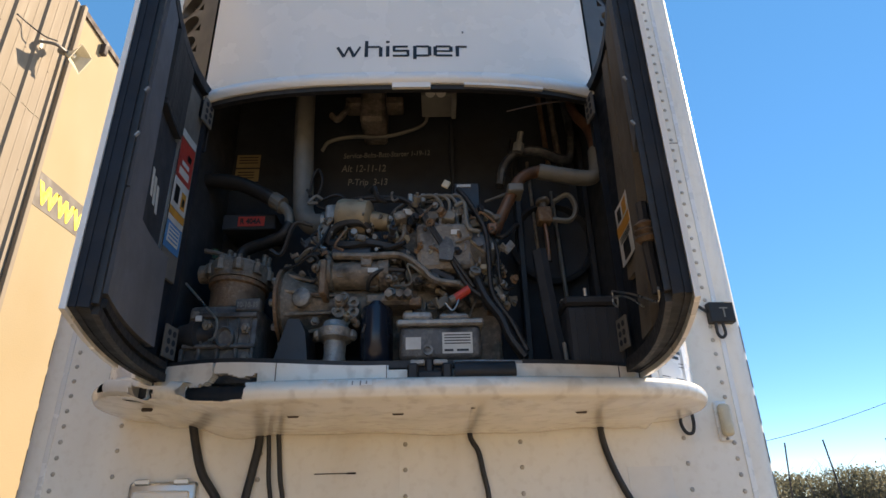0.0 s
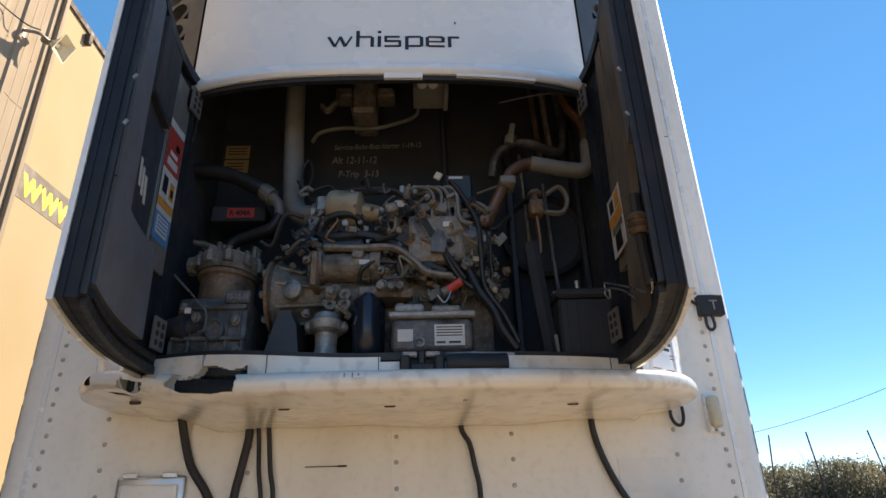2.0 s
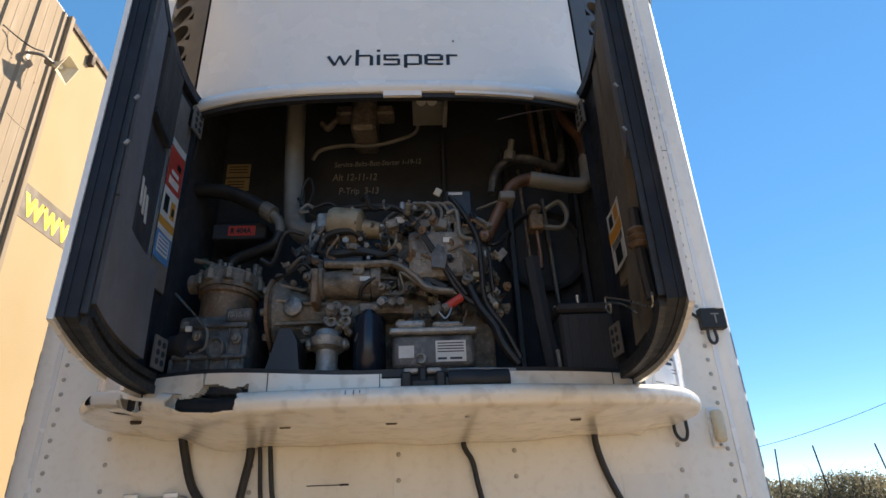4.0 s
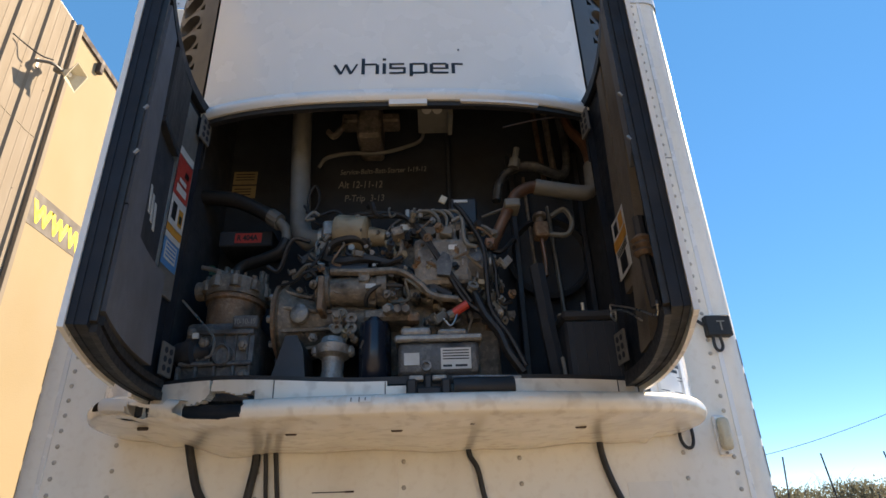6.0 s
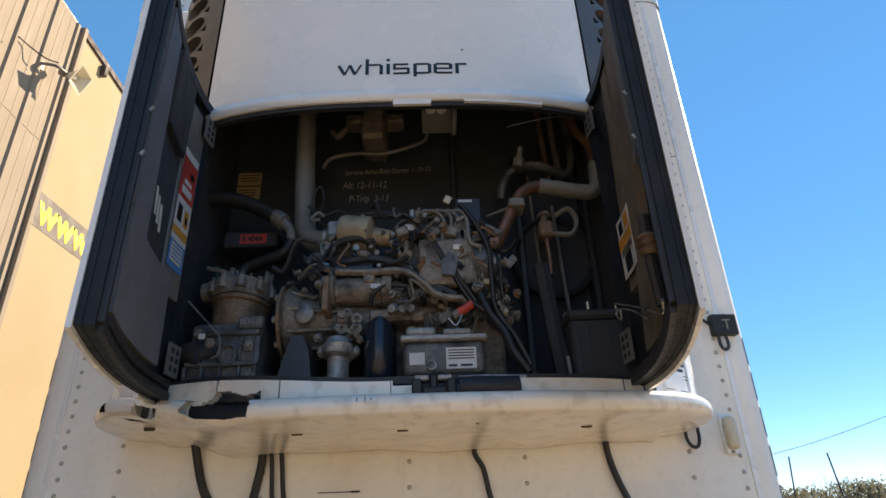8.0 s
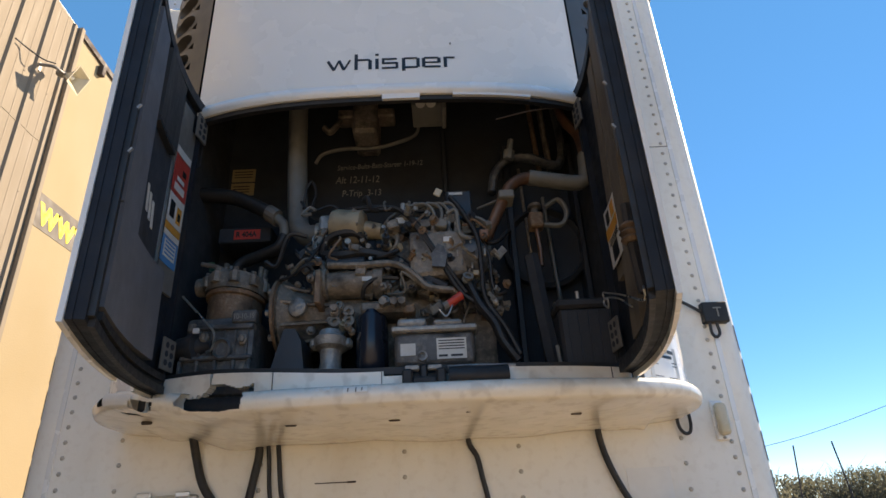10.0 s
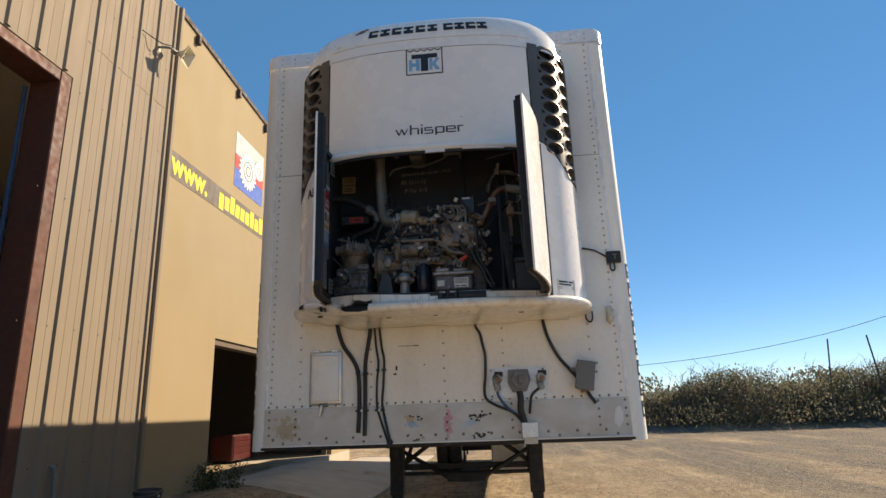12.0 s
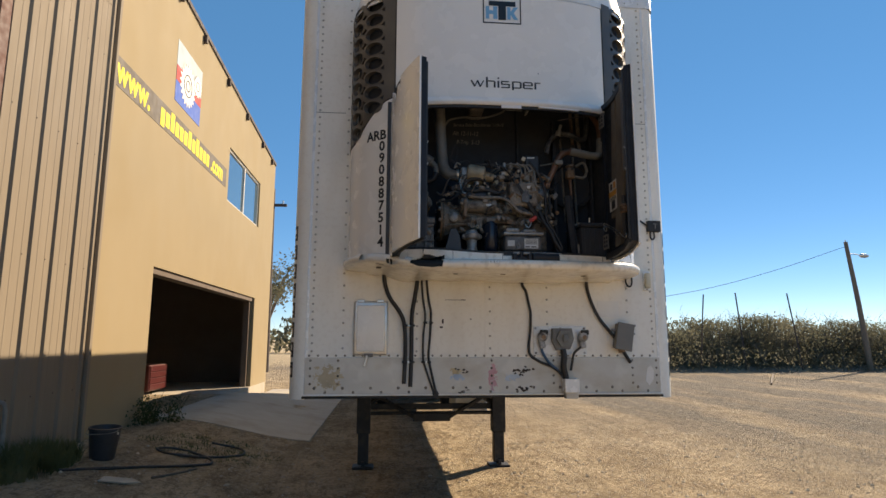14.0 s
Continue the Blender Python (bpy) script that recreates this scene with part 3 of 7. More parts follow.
# window of two panes
win = part("window", box(WX - 0.1, WX - 0.04, WY0, WY0 + 0.05, WZ0, WZ1), TRIM, shop, "two-pane sliding window with pale frame")
fr = bmesh.new()
box(WX - 0.1, WX - 0.04, WY1 - 0.05, WY1, WZ0, WZ1, bm=fr)
box(WX - 0.1, WX - 0.04, WY0 + 0.05, WY1 - 0.05, WZ0, WZ0 + 0.05, bm=fr)
box(WX - 0.1, WX - 0.04, WY0 + 0.05, WY1 - 0.05, WZ1 - 0.05, WZ1, bm=fr)
box(WX - 0.1, WX - 0.035, (WY0 + WY1) / 2 - 0.03, (WY0 + WY1) / 2 + 0.03, WZ0 + 0.05, WZ1 - 0.05, bm=fr)
part("window_frame", fr, TRIM, win)
for a, b in ((WY0 + 0.05, (WY0 + WY1) / 2 - 0.03), ((WY0 + WY1) / 2 + 0.03, WY1 - 0.05)):
    part("pane", box(WX - 0.08, WX - 0.07, a, b, WZ0 + 0.05, WZ1 - 0.05), GLASS, win, "glass pane mirroring the sky")

# concrete apron in front of the stucco bay
ap = sheet(lambda u, v, w: Vector((u, v, max(rise(u, v), 0.0) + 0.022 + 0.012 * noise.noise(Vector((u, v, 0))) + w)), steps(WX + 0.03, -1.85, 12), steps(5.6, 15.5, 24), 0.25)
tagged(part("apron", ap, CONC, None), "worn concrete apron before the workshop bay", "pavement", kind="structure")

# loudspeaker on the siding
PLACE = Matrix.Translation((0, 1.22, 1.09))
horn = thing("loudspeaker_horn", (SX, 2.05, 5.5), "beige loudspeaker horn on a steel wall bracket", "loudspeaker")
part("bracket", tube([(SX + 0.03, 1.80, 5.52), (SX + 0.16, 1.86, 5.53), (SX + 0.2, 2.0, 5.54)], 0.018, 8), GREYBOX, horn)
hn, hax = Vector((SX + 0.19, 2.02, 5.545)), Vector((0.85, 0.08, -0.38)).normalized()
part("driver", lathe(hn - hax * 0.10, hax, [(0, 0.02), (0.006, 0.04), (0.07, 0.042), (0.085, 0.03), (0.10, 0.022)], 16), GREYBOX, horn, smooth=True)
hb = bmesh.new()
hq = hax.to_track_quat("Z", "Y")
sq = lambda h, d: [hb.verts.new(hn + hq @ Vector((a * h, b * h, d))) for a, b in ((-1, -1), (1, -1), (1, 1), (-1, 1))]
hr = [sq(h, d) for h, d in ((0.024, 0.0), (0.034, 0.05), (0.065, 0.11), (0.125, 0.17), (0.13, 0.18), (0.118, 0.178), (0.058, 0.11), (0.028, 0.05))]
for a, b in zip(hr, hr[1:]):
    for i in range(4):
        hb.faces.new((a[i], a[(i + 1) % 4], b[(i + 1) % 4], b[i]))
hb.faces.new(hr[-1])
hb.faces.new(hr[0][::-1])
part("bell", hb, AMBER, horn, "square flared pale bell")
part("throat_plug", lathe(hn + hax * 0.06, hax, [(0, 0.03), (0.02, 0.034), (0.045, 0.02), (0.05, 0.001)], 14), TRIM, horn, smooth=True)
part("cable", tube([(SX + 0.2, 1.82, 5.54), (SX + 0.14, 1.7, 5.50), (SX + 0.05, 1.55, 5.53), (SX + 0.03, 1.4, 5.52)], 0.008, 6), RUBBER, horn)
part("wall_plate", box(SX + 0.003, SX + 0.02, 1.78, 1.86, 5.46, 5.58, 0.003), GREYBOX, horn)

# conduit by the steel wall
PLACE = Matrix.Translation((0, 0.8, 0.1))
solo("conduit", tube([(SX + 0.06, 1.22, 0.2), (SX + 0.06, 1.21, 0.7), (SX + 0.06, 1.19, 0.86), (SX + 0.02, 1.17, 0.9)], 0.02, 10), LAG, "grey bent conduit stub against the steel wall", "conduit", smooth=True)

# inside the stucco bay
PLACE = Matrix.Translation((-0.4, 2.2, 0))
chest = thing("tool_chest", (-5.8, 8.3, 0.345), "red steel tool chest inside the workshop bay", "tool chest")
part("body", box(-6.1, -5.55, 7.75, 8.85, 0.42, 1.0, 0.02), TREDOIL, chest)
for i in range(4):
    part("drawer", box(-5.547, -5.535, 7.8, 8.8, 0.45 + i * 0.135, 0.57 + i * 0.135, 0.004), TREDOIL, chest)
for i in range(2):
    part("castor", cyl((-5.8, 7.95 + 0.7 * i, 0.345), (-5.8, 7.95 + 0.7 * i, 0.42), 0.05, n=12), TYRE, chest)
truck = thing("parked_truck_cab", (-9.2, 8.0, 0.345), "dark red truck cab in the unlit bay", "truck")
part("body", box(-10.4, -8.0, 6.2, 9.8, 0.9, 1.75, 0.12, seg=3), TREDOIL, truck)
part("cabin", box(-10.2, -8.3, 6.9, 9.0, 1.75, 2.5, 0.2, seg=3), TREDOIL, truck)
for yy in (6.9, 9.1):
    part("wheel", cyl((-8.3, yy, 0.345 + 0.45), (-7.98, yy, 0.345 + 0.45), 0.45, n=20, bevel=0.05), TYRE, truck)

# ---- trailer ----
PLACE = Matrix.Identity(4)
trailer = thing("refrigerated_trailer", (0, 6, 0), "white riveted box trailer parked on its landing gear", "trailer")
HW, TB, TT, TL = 1.312, 1.195, 4.19, 14.6
CR = 0.09


def corner_path(side, n=8):
    """From the front seam round the corner to the side, as seen from above."""
    pts = [(side * 1.2, 0.0), (side * (HW - CR), 0.0)]
    for i in range(1, n + 1):
        a = math.pi / 2 * i / n
        pts.append((side * (HW - CR + CR * math.sin(a)), CR - CR * math.cos(a)))
    pts.append((side * HW, 0.34))
    return pts


def loft(path, zs, inset=None, off=0.0, bm=None):
    bm = bm or bmesh.new()
    rows = []
    for z in zs:
        rows.append([bm.verts.new((x, y, z)) for x, y in path])
    for a, b in zip(rows, rows[1:]):
        for i in range(len(path) - 1):
            bm.faces.new((a[i], a[i + 1], b[i + 1], b[i]))
    return bm


for side in (-1, 1):
    p = corner_path(side)
    part("corner_post", loft(p if side > 0 else p[::-1], [TB - 0.005, 2.6, 4.07]), WHITE, trailer, "rounded white corner panel", smooth=True)
    part("corner_seam", box(side * 1.2 - 0.009, side * 1.2 + 0.009, -0.0035, 0.01, TB, 4.07, 0.001), ALU_W, trailer)
    part("side_wall", box(side * HW - (0.05 if side > 0 else 0.0), side * HW + (0.0 if side > 0 else 0.05), 0.34, TL, TB + 0.05, 4.10), WHITE, trailer, "white side wall")
# front wall panels meet at the centre seam
for a, b in ((-1.2, 0.004), (0.0045, 1.2)):
    part("front_panel", box(a, b, -0.0, 0.06, 1.455, 4.07), WHITE, trailer, "white front wall panel")
part("seam_strip", box(-0.012, 0.002, -0.0035, 0.001, 1.457, 2.4), WHITE, trailer)
for x0, x1 in ((-1.2, -0.985), (0.985, 1.2)):
    part("panel_joint", box(x0, x1, -0.0015, 0.001, 3.146, 3.15), GREYBOX, trailer)
part("rear_wall", box(-HW, HW, TL, TL + 0.05, TB, 4.1), WHITE, trailer)
part("roof", box(-HW + 0.01, HW - 0.01, 0.1, TL, 4.1, 4.16, 0.01), ALU, trailer)
part("floor_pan", box(-HW + 0.02, HW - 0.02, 0.12, TL, TB - 0.012, TB + 0.05), GEAR, trailer)
# top cap, rounded in plan and at its upper edge
full = corner_path(-1)[::-1] + corner_path(1)
cap = bmesh.new()
rows = []
for z, k in ((4.07, -0.006), (4.165, -0.006), (4.185, 0.0), (4.20, 0.015), (4.21, 0.05), (4.213, 0.12)):
    rows.append([cap.verts.new((x * (1 - max(k, 0) / 1.6) + (0.006 if x > 0 else -0.006) * (k < 0), y + k, z)) for x, y in full])
for a, b in zip(rows, rows[1:]):
    for i in range(len(full) - 1):
        cap.faces.new((a[i], a[i + 1], b[i + 1], b[i]))
part("top_cap", cap, ALU_W, trailer, "riveted pale metal top rail", smooth=True)
part("kick_plate", box(-1.205, 1.205, -0.006, 0.02, 1.214, 1.459, 0.002), STEEL, trailer, "stained bare metal kick plate")
part("bottom_rail", box(-1.22, 1.22, -0.012, 0.05, 1.196, 1.212, 0.004), GEAR, trailer, "dark bottom rail")
part("bottom_strip", box(-1.21, 1.21, -0.02, -0.002, 1.213, 1.222, 0.002), ALU, trailer)
# plates and scars on the front wall
part("sticker_patch", box(0.78, 0.93, -0.0025, 0.001, 1.735, 1.845), PATCH, trailer, "scraped sticker residue")
for xx, zz, w, h in ((0.86, 1.80, 0.05, 0.02), (-0.22, 1.845, 0.13, 0.003), (-0.16, 1.845, 0.03, 0.006), (-0.3, 1.70, 0.012, 0.03), (-0.31, 1.66, 0.02, 0.012), (-0.11, 1.715, 0.01, 0.007)):
    part("scar", box(xx - w / 2, xx + w / 2, -0.0032, 0.001, zz - h / 2, zz + h / 2), PATCH if w == 0.05 else POST, trailer)
chip = [(1.10, 1.30), (1.125, 1.27), (1.155, 1.31), (1.16, 1.37), (1.14, 1.405), (1.115, 1.39), (1.105, 1.35)]
part("paint_chip", prism(chip, lambda u, v, w: Vector((u, -0.006 - w, v)), 0.002), GLINT, trailer, "pale scuff on the kick plate")
random.seed(5)
for x0, z0, n in ((0.23, 1.35, 14), (0.25, 1.24, 14), (-0.17, 1.37, 6), (-0.14, 1.235, 6), (0.27, 1.37, 8)):
    scr = bmesh.new()
    for i in range(n):
        xx, zz = x0 + random.uniform(-0.05, 0.05), z0 + random.uniform(-0.012, 0.03)
        prism([(xx + random.uniform(0.004, 0.016) * math.cos(a), zz + random.uniform(0.003, 0.011) * math.sin(a)) for a in (0, 1.2, 2.4, 3.6, 5.0)], lambda u, v, w: Vector((u, -0.0065 - w, v)), 0.001, scr)
    tagged(part("scratches", scr, POST, trailer), kind="stuff")

# reflections in the kick plate, painted on as soft-edged colour patches
for x0, z0, w, h, m_ in ((0.035, 1.34, 0.035, 0.105, mat("mirrored_pink", (0.55, 0.30, 0.33), 0.6, var=0.25, scale=12)), (-0.20, 1.33, 0.055, 0.022, mat("mirrored_blue", (0.36, 0.46, 0.58), 0.6, var=0.25, scale=12)),
                         (-0.22, 1.37, 0.05, 0.02, mat("mirrored_ochre", (0.50, 0.38, 0.22), 0.6, var=0.3, scale=14)), (0.17, 1.33, 0.06, 0.028, mat("mirrored_sky", (0.42, 0.49, 0.56), 0.6, var=0.25, scale=12)), (-1.05, 1.33, 0.10, 0.09, mat("tan_wash", (0.46, 0.38, 0.26), 0.6, var=0.3, scale=10))):
    edge = sheet(lambda u, v, w_: Vector((u, -0.0066 + w_, v)), steps(x0 - w, x0 + w, 40), steps(z0 - h, z0 + h, 40), 0.0, keep=lambda u, v: math.hypot((u - x0) / w, (v - z0) / h) + 0.75 * noise.noise(Vector((u * 34, v * 34, x0))) + 0.5 * noise.noise(Vector((u * 110, v * 110, x0))) < 0.75)
    part("reflection_mark", edge, m_, trailer, "soft colour patch painting a reflection onto the plate")

# rivets: rows along the seams of the front wall
wall_rv, rk = bmesh.new(), bmesh.new()


def rivet(x, z, r=0.0085, y=-0.001, rusty=False):
    rv = rk if rusty or y == -0.006 else wall_rv
    ring = []
    for h, rr in ((0.0, r), (0.003, r * 0.75), (0.0042, r * 0.3)):
        ring.append([rv.verts.new((x + rr * math.cos(i * math.pi / 3), y - h, z + rr * math.sin(i * math.pi / 3))) for i in range(6)])
    for a, b in zip(ring, ring[1:]):
        for i in range(6):
            rv.faces.new((a[i], b[i], b[(i + 1) % 6], a[(i + 1) % 6]))
    rv.faces.new(ring[-1])


def col(x, z0, z1, step=0.083, **k):
    z = z0
    while z < z1:
        rivet(x + random.uniform(-0.001, 0.001), z, **k)
        z += step


for x in (-1.165, 1.165):
    col(x, 1.5, 4.06, 0.052 if abs(x) > 1.1 else 0.083)
for x in (-0.965, 0.022, 0.42, 0.99):
    col(x, 1.52, 2.4 if abs(x) < 0.9 else 4.06)
col(-0.475, 1.5, 2.05)
x = -1.18
while x < 1.19:
    rivet(x, 1.472, 0.008, rusty=True)
    x += 0.058
for x in [-1.14 + 0.182 * i for i in range(13)]:
    rivet(x, 1.262, 0.011, -0.006)
    rivet(x + 0.07, 1.236, 0.010, -0.006)
for x in (-1.17, -0.99, 0.03, 1.01, 0.455, 1.18):
    for z in (1.29, 1.34, 1.39, 1.44):
        rivet(x, z, 0.009, -0.006)
for i in range(24):
    rivet(-1.18 + i * 0.1026, 4.1, 0.006, -0.007)
    rivet(-1.18 + i * 0.1026, 4.14, 0.006, -0.007)
tagged(part("rivets", wall_rv, RIVET, trailer, "rows of domed pale rivets"), kind="stuff")
tagged(part("plate_rivets", rk, BROWN, trailer, "rusty rivets of the kick plate"), kind="stuff")

# side numbers as plain bars round the corners
for side in (-1, 1):
    def corner_place(deg, v, w):
        a = radians(deg)
        return Vector((side * (HW - CR + (CR + 0.0015 + w) * math.sin(a)), CR - (CR + 0.0015 + w) * math.cos(a), v))

    for i in range(8):
        z = 2.24 - i * 0.13
        mark = part("side_marking", sheet(corner_place, steps(46, 56, 2), [z, z + 0.10], 0.001), INK, trailer, "black plain bar on the corner panel")
        for z0 in (z, z + 0.03 * (i % 2 + 1), z + 0.082):
            part("bar", sheet(corner_place, steps(56.5, 86, 4), [z0, z0 + 0.018], 0.001), INK, mark)

# landing gear and running gear
LY = 3.72
for x, nm in ((-0.95, "a"), (0.76, "b")):
    leg = part("landing_leg", box(x - 0.085, x + 0.085, LY - 0.08, LY + 0.08, 0.42, 1.17, 0.008), GEAR, trailer, "black square landing leg")
    part("inner_tube", box(x - 0.066, x + 0.066, LY - 0.062, LY + 0.062, 0.05, 0.43, 0.006), GEAR, leg)
    part("foot", box(x - 0.13, x + 0.13, LY - 0.12, LY + 0.12, 0.0, 0.03, 0.008), GEAR, leg, "flat steel foot")
    part("foot_web", box(x - 0.02, x + 0.02, LY - 0.1, LY + 0.1, 0.03, 0.09, 0.004), GEAR, leg)
    part("gear_case", box(x - 0.09, x + 0.09, LY - 0.1, LY + 0.02, 0.85, 1.05, 0.01), GEAR, leg)
part("cross_shaft", cyl((-0.95, LY - 0.02, 0.66), (0.76, LY - 0.02, 0.66), 0.022, n=10), GEAR, trailer)
part("cross_beam", box(-0.95, 0.76, LY + 0.02, LY + 0.07, 0.70, 0.77, 0.004), GEAR, trailer)
for x0, x1 in ((-0.95, -0.35), (0.76, 0.16)):
    part("diagonal_brace", tube([(x0, LY + 0.05, 0.72), (x1, LY + 0.05, 1.14)], 0.028, 6, 1), GEAR, trailer)
    part("rear_brace", tube([(x0, LY + 0.05, 0.55), (x0 * 0.92, LY + 1.3, 1.14)], 0.028, 6, 1), GEAR, trailer)
for x0, x1 in ((-0.86, -0.3), (0.67, 0.11)):
    part("low_brace", tube([(x0, LY - 0.03, 0.92), (x1, LY - 0.03, 0.60)], 0.026, 6, 1), GEAR, trailer)
part("brace_plate", box(-0.33, 0.14, LY - 0.05, LY - 0.01, 0.56, 0.66, 0.006), GEAR, trailer)
part("kingpin_plate", box(-0.5, 0.5, 0.6, 1.7, 1.15, 1.18, 0.01), GEAR, trailer)
for y in [1.9 + 0.62 * i for i in range(20)]:
    part("cross_member", box(-1.25, 1.25, y, y + 0.06, 1.10, 1.18), GEAR, trailer)
for x in (-0.55, 0.55):
    part("slider_rail", box(x - 0.05, x + 0.05, 8.6, 13.8, 0.86, 1.07, 0.01), GEAR, trailer)
part("tool_box", box(0.22, 0.66, 3.95, 4.6, 0.62, 1.0, 0.02), WHITE, trailer, "pale under-floor box")
for y in (11.0, 12.3):
    part("axle", cyl((-1.0, y, 0.5), (1.0, y, 0.5), 0.07, n=12), GEAR, trailer)
    for x in (-1.22, -0.9, 0.66, 0.98):
        wheel = part("wheel", cyl((x, y, 0.5), (x + 0.26, y, 0.5), 0.5, n=28, bevel=0.06), TYRE, trailer, "dusty road tyre", smooth=True)
        part("rim", cyl((x - 0.01, y, 0.5), (x + 0.27, y, 0.5), 0.28, n=20), ALU, wheel)
part("mud_flap", box(-1.2, -0.62, 13.1, 13.12, 0.2, 0.95), RUBBER, trailer)
part("mud_flap", box(0.62, 1.2, 13.1, 13.12, 0.2, 0.95), RUBBER, trailer)

# ---- refrigeration unit on the front wall ----
SHELL = Matrix.Translation((0, 0, -0.125))
BAY = SHELL @ Matrix.Diagonal((0.955, 1.16, 1, 1))
WORKS = SHELL @ Matrix.Diagonal((0.955, 1.38, 1, 1))
PLACE = SHELL
UX, UA, UD, UN = 0.025, 0.965, 0.585, 2.7
_pl = []
for i in range(401):
    th = math.pi / 2 * (i / 200 - 1)
    sx = math.copysign(abs(math.sin(th)) ** (2 / UN), th)
    _pl.append((UA * sx, -UD * max(0.0, math.cos(th)) ** (2 / UN)))
_ls = [0.0]
for a, b in zip(_pl, _pl[1:]):
    _ls.append(_ls[-1] + math.dist(a, b))
_half = _ls[-1] / 2
_ls = [v - _half for v in _ls]


def plan(s, off=0.0, grow=1.0):
    """Point of the unit's outline at arc length s from its middle, moved outwards by off."""
    s = max(_ls[0], min(_ls[-1], s))
    x, y = np.interp(s, _ls, [p[0] for p in _pl]), np.interp(s, _ls, [p[1] for p in _pl])
    x2, y2 = np.interp(s + 0.004, _ls, [p[0] for p in _pl]), np.interp(s + 0.004, _ls, [p[1] for p in _pl])
    x1, y1 = np.interp(s - 0.004, _ls, [p[0] for p in _pl]), np.interp(s - 0.004, _ls, [p[1] for p in _pl])
    dx, dy = x2 - x1, y2 - y1
    n = math.hypot(dx, dy) or 1.0
    return UX + x + off * dy / n, y - off * dx / n


def s_at(x):
    return float(np.interp(x, [p[0] for p in _pl], _ls))


def skin(base):
    def f(s, z, w):
        x, y = plan(s, base + w)
        return Vector((x, y, z))
    return f


unit = thing("refrigeration_unit", (UX, -0.25, 2.0), "white nose-mounted trailer refrigeration unit with open service doors", "refrigeration unit")


def lift(s):
    """The lip sweeps up a little towards its ends."""
    return 0.050 * smoothstep((-s - 0.44) / 0.42) + 0.014 * smoothstep((s - 0.5) / 0.42)


SH = s_at(0.68)       # hinge line
SG = s_at(0.675)        # edge of the grille
SE = _half
ZB, ZT = 2.19, 3.145   # service opening
OPEN_T, PAN_T = 3.145, 3.87

# white upper panel with a rolled lower edge
part("upper_panel", sheet(skin(0.0), steps(-SG + 0.006, SG - 0.006, 40), [OPEN_T + 0.012, 3.2, 3.5, 3.8, PAN_T - 0.004], 0.012), GEL, unit, "smooth white bowed panel", smooth=True)
lipbm = bmesh.new()
prof = [(-0.02, OPEN_T - 0.012), (0.004, OPEN_T - 0.014), (0.013, OPEN_T - 0.004), (0.014, OPEN_T + 0.012), (0.006, OPEN_T + 0.026), (0.002, OPEN_T + 0.034)]
rows = [[lipbm.verts.new((*plan(s, o), z)) for o, z in prof] for s in steps(-SG + 0.004, SG - 0.004, 60)]
for a, b in zip(rows, rows[1:]):
    for i in range(len(prof) - 1):
        lipbm.faces.new((a[i], b[i], b[i + 1], a[i + 1]))
part("opening_bead", lipbm, GEL, unit, "raised white bead over the opening", smooth=True)
part("upper_seal", sheet(skin(-0.006), steps(-SG + 0.01, SG - 0.01, 40), [OPEN_T - 0.03, OPEN_T - 0.012], 0.02), RUBBER, unit)
part("seal_patch", sheet(skin(0.006), steps(-0.02, 0.105, 4), [OPEN_T - 0.032, OPEN_T - 0.01], 0.012), GEL, unit)
part("seal_patch", sheet(skin(0.006), steps(0.215, 0.48, 6), [OPEN_T - 0.022, OPEN_T - 0.01], 0.012), GEL, unit)

# rounded top cap
capb = bmesh.new()
levels = [(3.87, 1.0, 1.0), (3.97, 0.985, 0.985), (4.05, 0.955, 0.965), (4.11, 0.905, 0.93), (4.16, 0.82, 0.89), (4.20, 0.70, 0.85), (4.23, 0.5, 0.81), (4.245, 0.25, 0.79), (4.248, 0.0, 0.78)]
rows = []
for z, fy, fx in levels:
    rows.append([capb.verts.new((UX + (plan(s)[0] - UX) * fx, plan(s)[1] * fy, z)) for s in steps(-SE, SE, 60)])
for a, b in zip(rows, rows[1:]):
    for i in range(60):
        capb.faces.new((a[i], a[i + 1], b[i + 1], b[i]))
bmesh.ops.remove_doubles(capb, verts=capb.verts, dist=0.0005)
part("top_cap", capb, GEL, unit, "rounded white top cap with chipped edge", smooth=True)


def cap_place(u, v, w):
    """u across, v up the slope of the cap's front."""
    zz = [l[0] for l in levels]
    z = 3.87 + v
    fy, fx = np.interp(z, zz, [l[1] for l in levels]), np.interp(z, zz, [l[2] for l in levels])
    x, y = plan(s_at(max(-0.98, min(0.98, u))), 0.0)
    return Vector((UX + (x - UX) * fx, y * fy - 0.002 - w, z + 0.4 * w))


# broad bars where the maker's name runs across the cap
nm = []
for i, u in enumerate([-0.40 + 0.084 * k for k in range(6)] + [0.13 + 0.078 * k for k in range(4)]):
    nm += [(u, u + 0.066, 0.135, 0.158), (u, u + 0.066, 0.178, 0.196), (u + (0.022 if i % 2 else 0.0), u + (0.044 if i % 2 else 0.022), 0.135, 0.196)]
for r in nm:
    u0, u1, v0, v1 = r
    part("name_bar", sheet(lambda u, v, w: cap_place(u, v, 0.003 + w), steps(u0, u1, 2), steps(v0, v1, 2), 0.003), INK, unit, "black plain bar of a maker's name")
part("cap_joint", sheet(lambda u, v, w: cap_place(u, v, 0.002 + w), steps(-0.66, 0.70, 30), [0.076, 0.0785], 0.003), GEL_OLD, unit)
random.seed(11)
